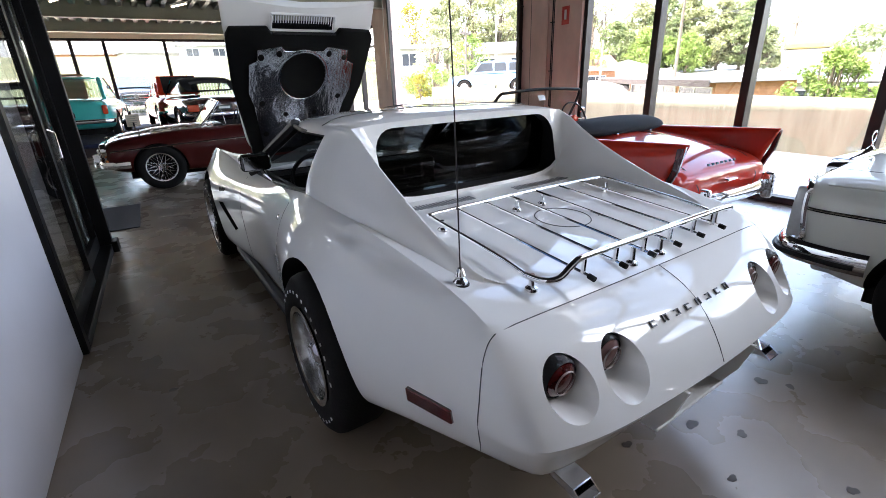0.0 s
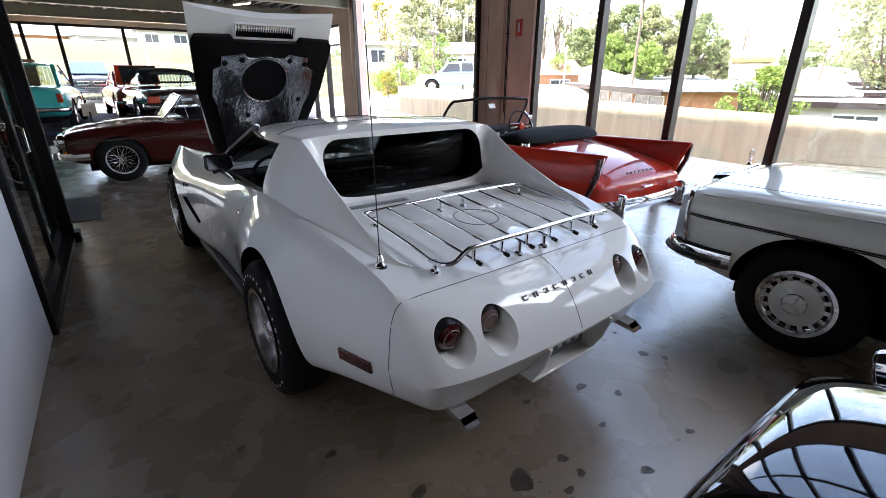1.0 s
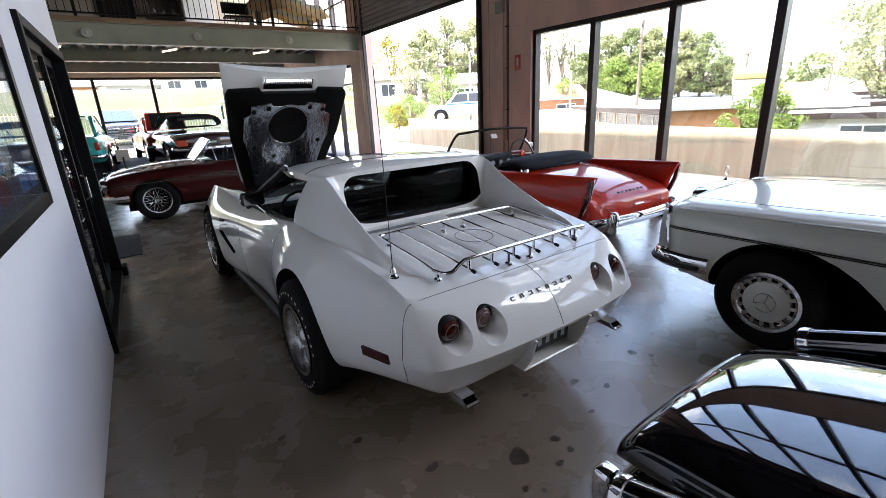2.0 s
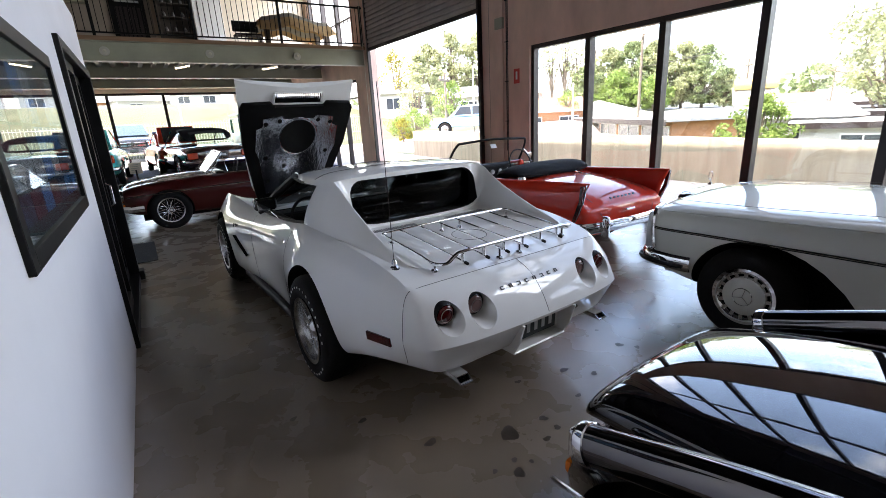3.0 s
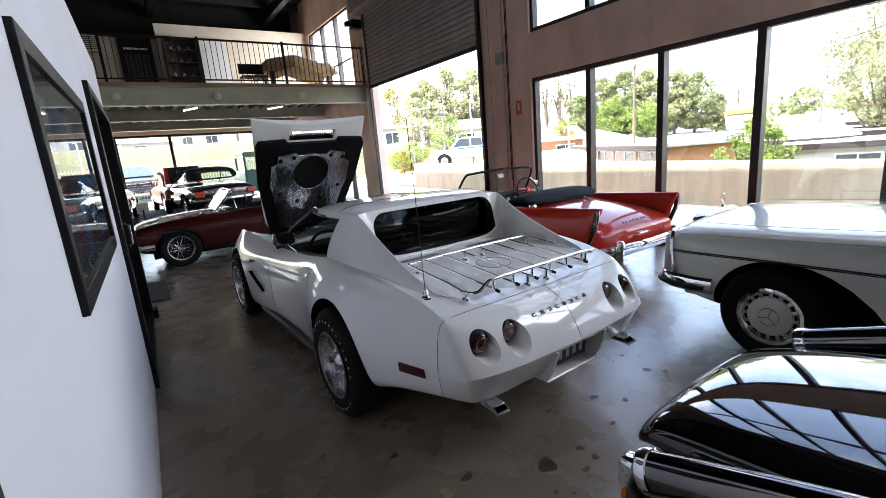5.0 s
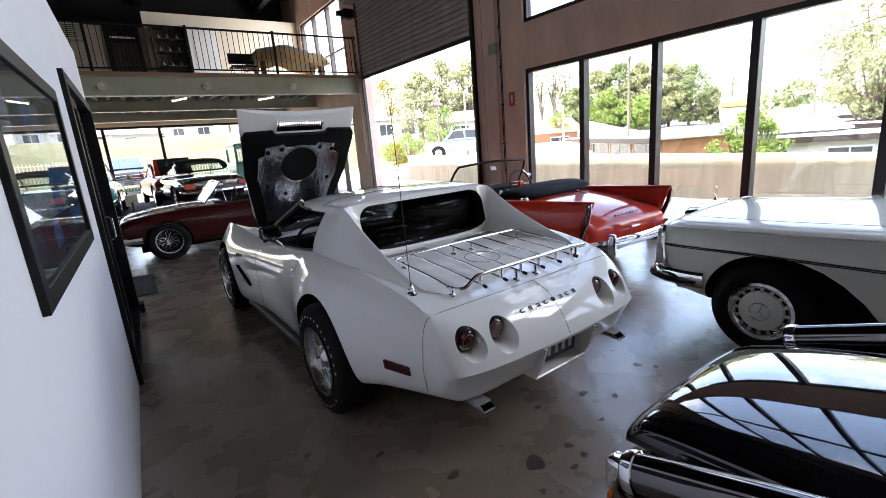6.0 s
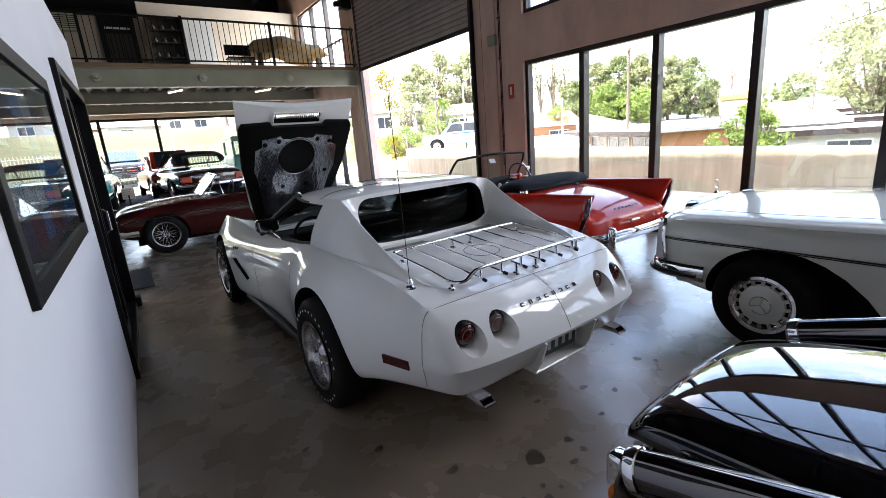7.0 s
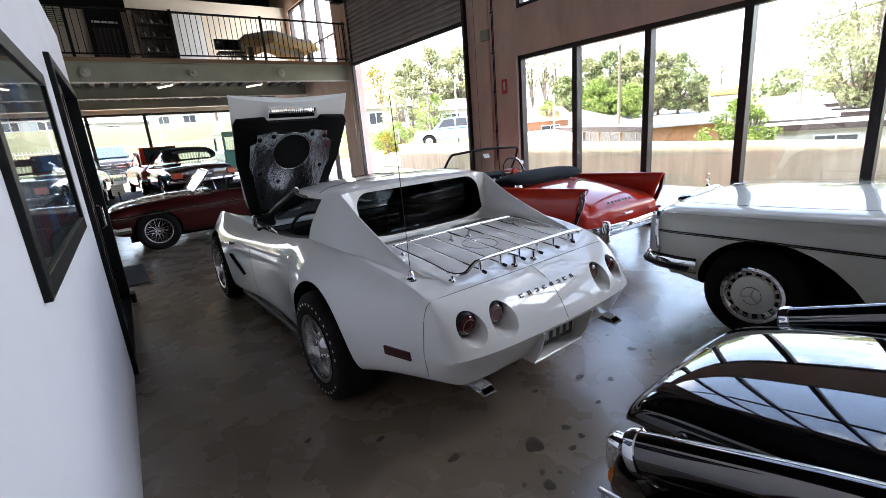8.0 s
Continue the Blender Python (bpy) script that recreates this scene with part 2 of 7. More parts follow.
def sculpt(bm, materials, subdivide=2, cutters=(), smooth_angle=35):
    """Smooths a skin by subdivision, cuts bodies away, and returns the finished mesh as a bmesh. Cut faces take the cutter's material."""
    if bm.calc_volume(signed=True) < 0:
        bmesh.ops.reverse_faces(bm, faces=bm.faces[:])
    me = bpy.data.meshes.new("skin")
    bm.to_mesh(me)
    bm.free()
    for m in materials:
        me.materials.append(m)
    ob = new("skin", me)
    if subdivide:
        s = ob.modifiers.new("smooth", "SUBSURF")
        s.levels = s.render_levels = subdivide
    extra = []
    for cbm, cm_ in cutters:
        bmesh.ops.recalc_face_normals(cbm, faces=cbm.faces[:])
        if cbm.calc_volume(signed=True) < 0:
            bmesh.ops.reverse_faces(cbm, faces=cbm.faces[:])
        cme = bpy.data.meshes.new("cutter")
        cbm.to_mesh(cme)
        cbm.free()
        cme.materials.append(cm_)
        c = new("cutter", cme)
        extra.append(c)
        b = ob.modifiers.new("cut", "BOOLEAN")
        b.operation, b.object, b.solver, b.material_mode = "DIFFERENCE", c, "MANIFOLD", "TRANSFER"
    dg = bpy.context.evaluated_depsgraph_get()
    dg.update()
    done = bpy.data.meshes.new_from_object(ob.evaluated_get(dg), depsgraph=dg)
    for o in [ob] + extra:
        d = o.data
        bpy.data.objects.remove(o)
        bpy.data.meshes.remove(d)
    return done


def skin_part(name, me, parent, label="", angle=32):
    me.name = name
    for p in me.polygons:
        p.use_smooth = True
    me.set_sharp_from_angle(angle=radians(angle))
    ob = new(name, me)
    ob.parent = parent
    return tagged(ob, label) if label else ob


# ---- the building ----
WX = 5.08          # inner face of the window wall
LX = -0.955        # showroom face of the white partition
MY = 9.5           # front of the mezzanine
FY = 17.5          # far glazing
HEAD = 2.62        # window head
ROOF = 6.9

solid("floor", boxes((-9.0, 5.28, -9.0, 17.8, -0.25, 0.0)), M_FLOOR, "sealed brown-grey concrete floor with oil drips", "floor", kind="structure")


def wall(name, bm, material, label):
    return solid(name, bm, material, label, "wall", kind="structure")


# window wall: piers and spandrels of precast panels round real openings
X0, X1 = WX, WX + 0.2
wall("wall_east", boxes(
    (X0, X1, 3.25, 4.50, 0, ROOF),            # pier between windows and roller door
    (X0, X1, -9.0, 3.25, HEAD, 3.33),         # band over the shop windows
    (X0, X1, -9.0, 3.25, 6.45, ROOF),
    (X0, X1, 4.50, 9.25, 5.2, ROOF),          # over the roller door
    (X0, X1, 9.25, 10.3, 0, ROOF),
    (X0, X1, 10.3, 13.7, 2.75, 3.5),
    (X0, X1, 10.3, 13.7, 5.75, ROOF),
    (X0, X1, 13.7, 17.8, 0, ROOF),
    (X0, X1, -9.0, -4.792, 0, HEAD),          # unseen blank panels at the rear, added to cut light on the coupe's tail
    (X0, X1, -9.0, -4.792, 3.33, 6.45),
), M_PINK, "stained pinkish precast concrete wall panels around window openings")
wall("wall_north", boxes((-9.0, X0, FY + 0.05, FY + 0.25, 2.95, 3.45), (-9.0, X0, FY + 0.05, FY + 0.25, 3.45, ROOF), (-9.0, X0, FY + 0.05, FY + 0.25, 0, 0.10)), M_CREAM, "cream lintel wall above the far glazing")
# rear and far side walls also act as added reflectors
wall("wall_south", boxes((-9.0, X1, -9.2, -9.0, 0, ROOF)), M_BACKWALL, "unseen white rear wall brightened for bounced light")
wall("wall_west", boxes((-9.2, -9.0, -9.2, 17.8, 0, ROOF)), M_BACKWALL, "white far side wall brightened for bounced light")
# white partition with the sliding door's opening, a degree off the building's axis
WALLM = pose(-0.958, 1.24, 0, 0, 0, -1.03) @ pose(0, -1.24, 0)
OFFICE = WALLM @ pose(-LX, 0, 0)
wall("partition_wall", boxes(
    (LX - 0.14, LX, -1.835, 1.24, 0, 2.7),
    (LX - 0.14, LX, 1.24, 3.33, 2.17, 2.7),
    (LX - 0.14, LX, 3.33, 3.50, 0, 2.7),
), M_WHITEWALL, "smooth white plaster office partition with soft shadows").matrix_basis = OFFICE
wall("partition_return", boxes((-8.9, LX - 0.14, 3.40, 3.50, 0, 2.7), (-8.9, LX, -8.8, -8.7, 0, 2.7)), M_WHITEWALL, "white office end wall")
solid("office_ceiling", boxes((-8.9, LX - 0.14, -8.7, 3.4, 2.62, 2.7)), M_WHITEWALL, "white plasterboard office ceiling", "ceiling", kind="structure")
solid("door_jamb", box(LX - 0.12, LX + 0.012, -3.4, -1.845, 0, 2.68, bevel=0.006), mat("plum_brown_door_paint", (0.045, 0.022, 0.022), 0.5, var=0.15, scale=3), "dark plum-brown painted door in the white partition", "door", kind="structure").matrix_basis = OFFICE
wall("partition_rear", boxes((LX - 0.14, LX, -8.7, -3.41, 0, 2.7)), M_DARKWALL, "dark panelled partition beyond the dark door").matrix_basis = OFFICE

# ceiling of the tall hall
cb = boxes((-9.0, X1, -9.2, 17.8, ROOF, ROOF + 0.12))
for k in range(14):
    y = -8.5 + k * 1.9
    box(-9.0, X0, y, y + 0.07, ROOF - 0.2, ROOF, bm=cb)
for x in (-6.5, -3.0, 0.5, 4.0):
    box(x, x + 0.18, -9.0, 17.7, ROOF - 0.5, ROOF - 0.2, bm=cb)
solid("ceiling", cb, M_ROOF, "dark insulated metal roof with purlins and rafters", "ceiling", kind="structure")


def window(name, y0, y1, z0, z1, bars, label, transoms=(), sill=0.07):
    """An aluminium window in the east wall: frame members and panes between the bars."""
    w = thing(name, pose(WX + 0.10, 0, 0), label, "window", kind="structure")
    t, d = 0.065, 0.055
    part("window_frame", boxes((-d, d, y0, y1, z1 - t, z1), (-d, d, y0, y1, z0, z0 + sill), (-d, d, y0, y0 + t, z0 + sill, z1 - t), (-d, d, y1 - t, y1, z0 + sill, z1 - t)), M_DARKFRAME, w)
    ys = [y0 + t] + list(bars) + [y1 - t]
    for y in bars:
        part("mullion", box(-d - 0.02, d, y - 0.045, y + 0.045, z0 + sill, z1 - t, bevel=0.004), M_DARKFRAME, w)
    zs = [z0 + sill] + list(transoms) + [z1 - t]
    for z in transoms:
        part("transom", box(-d + 0.005, d - 0.005, y0 + t, y1 - t, z - 0.025, z + 0.025), M_DARKFRAME, w)
    for a, b in zip(ys, ys[1:]):
        for c, e in zip(zs, zs[1:]):
            p = part("pane", box(-0.004, 0.004, a, b, c, e), M_GLASS, w)
            p.visible_shadow = False
    return w


BARS = [2.09 - 1.147 * k for k in range(0, 6)]
GLAZED = 2.09 - 1.147 * 6
window("window_1", GLAZED, 3.25, 0.0, HEAD, BARS, "floor-to-head shop window with dark bronze mullions")
window("window_2", GLAZED, 3.25, 3.33, 6.45, BARS, "high clerestory window with dark mullions", transoms=(4.9,))
window("window_3", 10.3, 13.7, 0.0, 2.75, [11.4, 12.55], "side window beneath the mezzanine", transoms=(2.25,))
window("window_4", 10.3, 13.7, 3.5, 5.75, [11.4, 12.55], "upstairs side window with dark frame", transoms=(4.4,))

# far glazing
w = thing("window_5", pose(0, FY + 0.1, 0), "long shopfront glazing with dark posts at the far end", "window", kind="structure")
part("window_frame", boxes((-9, X0, -0.05, 0.05, 2.87, 2.95), (-9, X0, -0.05, 0.05, 0.10, 0.17)), M_DARKFRAME, w)
fx = [-9.0, -7.2, -5.4, -3.6, -1.95, -1.08, 0.63, 4.3, X0]
for x in fx[1:-1]:
    part("mullion", box(x - 0.05, x + 0.05, -0.06, 0.05, 0.17, 2.87), M_DARKFRAME, w)
for a, b in zip(fx, fx[1:]):
    part("pane", box(a, b, -0.004, 0.004, 0.17, 2.87), M_GLASS, w).visible_shadow = False

# pier details: joints, downpipe strip and fixing plates
for y in (3.78, 4.27):
    solid("panel_joint", box(WX - 0.006, WX + 0.001, y - 0.008, y + 0.008, 0, ROOF - 0.6), M_DARKFRAME, "dark sealant joint between concrete panels", "trim", kind="structure")
solid("cable_conduit", tube([(WX - 0.012, 3.80, 0.9), (WX - 0.012, 3.80, 6.2)], 0.008, 6), M_BLACKMETAL, "thin black conduit clipped to the pier", "conduit")
for z in (1.42, 2.1, 2.75, 3.4):
    solid("conduit_clip", box(WX - 0.022, WX - 0.001, 3.76, 3.84, z, z + 0.012), M_BLACKMETAL, "small black conduit saddle clip", "clip", group="conduit clips")
solid("junction_box", box(WX - 0.06, WX - 0.001, 3.86, 4.06, 2.98, 3.16, bevel=0.008), M_STEELGREEN, "grey electrical junction box on the pier", "junction box")
solid("pier_cladding", box(WX - 0.035, WX - 0.001, 3.88, 4.24, 0, ROOF - 0.6, bevel=0.004), M_PINK, "pink precast pier strip", "trim", kind="structure")
sg = thing("fire_sign", pose(WX - 0.004, 3.55, 2.17), "small red fire extinguisher location sign with white symbol", "sign")
part("panel", box(-0.004, 0, -0.07, 0.07, -0.12, 0.12), M_RED, sg)
part("symbol", box(-0.007, -0.0045, -0.022, 0.022, -0.055, 0.075, bevel=0.001), M_WHITE, sg, "white extinguisher symbol")

# roller door, rolled half up: guide, curtain of slats, bottom rail, drum box
rd = thing("roller_door", pose(WX - 0.03, 0, 0), "grey-brown corrugated steel roller door raised above the driveway", "roller door", kind="structure")
slat_bm = prism([(0.0, 0.0), (-0.022, 0.006), (-0.03, 0.02), (-0.026, 0.07), (-0.016, 0.088), (0.0, 0.104), (0.012, 0.104), (0.012, 0.0)], 4.53, 9.22, "Y")
slat = part("slat", slat_bm, M_ROLLER, rd)
for k in range(17):
    s = slat if k == 0 else new("slat", slat.data)
    s.parent = rd
    s.matrix_basis = pose(0, 0, 3.43 + 0.106 * k)
part("bottom_rail", box(-0.03, 0.02, 4.53, 9.22, 3.35, 3.43, bevel=0.006), M_DARKFRAME, rd)
for y in (4.50, 9.22):
    part("guide", box(-0.05, 0.025, y - 0.03, y + 0.035, 0, 5.3), M_DARKFRAME, rd)
part("drum_housing", box(-0.35, 0.02, 4.4, 9.4, 5.22, 5.7, bevel=0.03), M_ROLLER, rd)
for z in (0.6, 1.15, 1.75, 2.4, 3.0):
    solid("guide_bolt", lathe([(0.0, -0.05), (0.014, -0.05), (0.014, 0.0)], 8, "X"), M_DARKFRAME, "dark guide bolt head", "bolt", group="roller guide bolts").matrix_basis = pose(WX - 0.03, 4.44, z)
ec = thing("door_motor", pose(WX - 0.2, 9.42, 5.0), "dark chain-drive roller door motor", "motor")
part("housing", box(-0.14, 0.14, -0.12, 0.1, -0.1, 0.12, bevel=0.02), M_BLACKMETAL, ec)
part("gearbox", box(-0.3, -0.14, -0.07, 0.06, -0.06, 0.07, bevel=0.015), M_BLACKMETAL, ec)
part("chain", tube([(0.05, -0.08, -0.1), (0.06, -0.09, -2.0), (0.05, -0.1, -3.6)], 0.006, 5), M_FLANGE, ec)

# mezzanine: beams, decking, edge, joists
mz = thing("mezzanine", pose(0, 0, 0), "steel mezzanine floor with grey-green beams and ribbed decking", "mezzanine", kind="structure")


def i_beam(x0, x1, y, z0, z1, w=0.17):
    web = boxes((x0, x1, y - 0.01, y + 0.01, z0 + 0.014, z1 - 0.014), (x0, x1, y - w / 2, y + w / 2, z1 - 0.014, z1))
    part("beam", web, M_STEELGREEN, mz)
    part("flange", box(x0, x1, y - w / 2, y + w / 2, z0, z0 + 0.014), M_FLANGE, mz, "pale lower flange")


for y in (MY + 0.09, 13.0, 16.4):
    i_beam(-9.0, X0 - 0.02, y, 3.02, 3.42)
part("edge_board", box(-9.0, X0, MY - 0.02, MY + 0.02, 3.42, 3.50), M_TIMBER, mz, "brown timber edge board")
deck = bmesh.new()
for k in range(46):
    x = -9.0 + k * 0.306
    join(deck, prism([(x, 3.30), (x + 0.10, 3.30), (x + 0.155, 3.42), (x + 0.306, 3.42), (x + 0.306, 3.43), (x, 3.43)], MY + 0.105, FY, "Y"))
part("decking", deck, M_DECKING, mz, "galvanised ribbed decking")
part("floor_slab", boxes((-9.0, X0, MY + 0.03, FY, 3.432, 3.50)), M_TIMBER, mz)
for k, x in enumerate((-2.78, -0.76, 1.2, 3.19)):
    f = thing("wall_fitting", pose(x, MY - 0.02, 3.21), "round pale spotlight base mounted on the beam", "light fitting", group="beam fittings")
    part("rose", lathe([(0.0, -0.02), (0.085, -0.02), (0.09, 0.0)], 20, "Y"), mat("pale_grey_plastic", (0.50, 0.49, 0.44), 0.5), f, smooth=True) if k == 0 else None
    if k:
        o = new("rose", bpy.data.meshes["rose"])
        o.parent = f
    part("lamp_head", lathe([(0.0, -0.09), (0.028, -0.085), (0.034, -0.05), (0.02, -0.02)], 12, "Y"), M_FLANGE, f, smooth=True)
for x, y in ((0.72, 10.4), (2.80, 10.4), (-1.4, 10.4)):
    lt = thing("batten_light", pose(x, y + 0.3, 3.07, 0, 0, -66), "lit fluorescent batten under the mezzanine", "batten light", group="mezzanine battens")
    part("base", box(-0.32, 0.32, -0.03, 0.03, 0.0, 0.045, bevel=0.006), M_WHITE, lt)
    part("tube", tube([(-0.30, 0, -0.014), (0.30, 0, -0.014)], 0.013, 8), M_LAMP, lt, "glowing warm tube")

# railing with posts, rails and balusters
rl = thing("mezzanine_railing", pose(0, MY + 0.04, 3.50), "black steel balustrade along the mezzanine edge", "railing", kind="structure")
part("top_rail", box(-9.0, X0, -0.02, 0.02, 0.93, 0.97), M_BLACKMETAL, rl)
part("bottom_rail", box(-9.0, X0, -0.015, 0.015, 0.06, 0.09), M_BLACKMETAL, rl)
bal = part("baluster", box(-0.007, 0.007, -0.007, 0.007, 0.09, 0.93), M_BLACKMETAL, rl)
for k in range(1, 118):
    o = new("baluster", bal.data)
    o.parent = rl
    o.matrix_basis = pose(X0 - 0.06 - k * 0.118, 0, 0)
bal.matrix_basis = pose(X0 - 0.06, 0, 0)
for x in (5.02, 2.88, 0.98, -0.86, -2.75, -4.6, -6.5, -8.4):
    part("post", box(x - 0.028, x + 0.028, -0.028, 0.028, -0.06, 1.0, bevel=0.004), M_BLACKMETAL, rl)

# rooms upstairs
wall("upstairs_wall", boxes((0.55, X0, 14.0, 14.15, 3.5, 5.9)), M_CREAM, "cream plasterboard wall on the mezzanine")
wall("upstairs_side_wall", boxes((-9.0, 0.55, 14.0, 14.15, 3.5, 5.45)), M_TAUPE, "taupe painted partition on the mezzanine")
# near-black sheet added to give the dark of the roof space
wall("upstairs_dark_wall", boxes((-9.0, X0, 15.4, 15.5, 3.5, ROOF)), M_ROOF, "near-black sheet standing in for the unlit roof space behind the rooms")

# ---- car materials ----
M_PAINTWHITE = mat("white_car_paint", (0.84, 0.825, 0.79), 0.45, var=0.02, scale=2, coat=1.0, bump=0.004, bscale=300, spec=0.15)
M_PAINTWHITE.node_tree.nodes["Principled BSDF"].inputs["Coat Roughness"].default_value = 0.03
M_CREAMPAINT = mat("off_white_car_paint", (0.66, 0.645, 0.58), 0.5, var=0.02, scale=2, coat=1.0, spec=0.2)
M_REDPAINT = mat("red_car_paint", (0.60, 0.032, 0.012), 0.35, var=0.04, scale=2, coat=1.0, spec=0.05)
M_MAROON = mat("maroon_car_paint", (0.05, 0.007, 0.006), 0.35, var=0.06, scale=2, coat=1.0, spec=0.05)
M_BLACKPAINT = mat("black_car_paint", (0.003, 0.003, 0.004), 0.03, var=0, coat=1.0, spec=0.4)
M_TURQ = mat("turquoise_car_paint", (0.03, 0.42, 0.40), 0.35, var=0.04, coat=1.0, spec=0.05)
M_BLUEPAINT = mat("metallic_blue_paint", (0.010, 0.026, 0.055), 0.25, metal=0.2, var=0.05, coat=1.0)
M_SILVERBLUE = mat("pale_blue_ute_paint", (0.20, 0.36, 0.50), 0.3, var=0.03, coat=1.0)
M_GREENPAINT = mat("sea_green_paint", (0.10, 0.33, 0.27), 0.3, var=0.04, coat=1.0)
M_CHROME = mat("chrome", (0.82, 0.82, 0.83), 0.06, metal=1.0, var=0.03, scale=12)
# chrome with its base colour lowered to stand in for dark reflections
M_DARKREFLECT = mat("dark_reflection_chrome", (0.15, 0.14, 0.14), 0.05, metal=1.0, var=0.05)
M_ALLOY = mat("polished_alloy", (0.62, 0.62, 0.62), 0.2, metal=1.0, var=0.12, scale=14, rvar=0.08)
M_TYRE = mat("tyre_rubber", (0.008, 0.008, 0.008), 0.75, var=0.25, scale=20, bump=0.2, bscale=90, spec=0.2)
M_WELL = mat("black_underseal", (0.006, 0.006, 0.006), 0.85, var=0.2, scale=10, spec=0.15)
M_TRIM = mat("black_vinyl", (0.009, 0.009, 0.010), 0.5, var=0.2, scale=12, bump=0.25, bscale=160, spec=0.25)
M_HOOD = mat("black_hood_fabric", (0.008, 0.009, 0.012), 0.8, var=0.2, scale=18, bump=0.3, bscale=240, spec=0.2)
M_CARGLASS = pane_mat("car_glass", (0.72, 0.78, 0.76), 1.0)
M_DARKGLASS = pane_mat("tinted_rear_glass", (0.10, 0.11, 0.11), 1.0)
M_REDLENS = mat("red_lamp_lens", (0.07, 0.005, 0.005), 0.15, var=0.15, scale=30, coat=0.6)
M_LENSRING = mat("dull_lens_ring", (0.20, 0.16, 0.15), 0.45, metal=0.4, var=0.1)
M_TAILRED = mat("bright_red_tail_lens", (0.42, 0.045, 0.015), 0.2, var=0.1, scale=20, coat=0.6)
M_CLEARLENS = mat("clear_ribbed_lens", (0.5, 0.5, 0.5), 0.12, var=0.1, scale=30, coat=0.8)
M_ORANGE = mat("amber_lens", (0.7, 0.16, 0.01), 0.15, var=0.05, coat=0.6)
M_FOIL = mat("foil_insulation", (0.62, 0.63, 0.66), 0.22, metal=1.0, var=0.3, scale=7, bump=1.0, bscale=16, rvar=0.1, stretch=(1.6, 0.7, 1))
M_PLATE = mat("black_number_plate", (0.006, 0.02, 0.02), 0.4, var=0.1)
M_PLATETXT = mat("pale_plate_characters", (0.55, 0.56, 0.55), 0.5, var=0.05)
M_SEAM = mat("seam_gap", (0.12, 0.12, 0.12), 0.9, var=0)
M_ENGINE = mat("dark_engine_bay", (0.02, 0.02, 0.022), 0.6, var=0.4, scale=8)


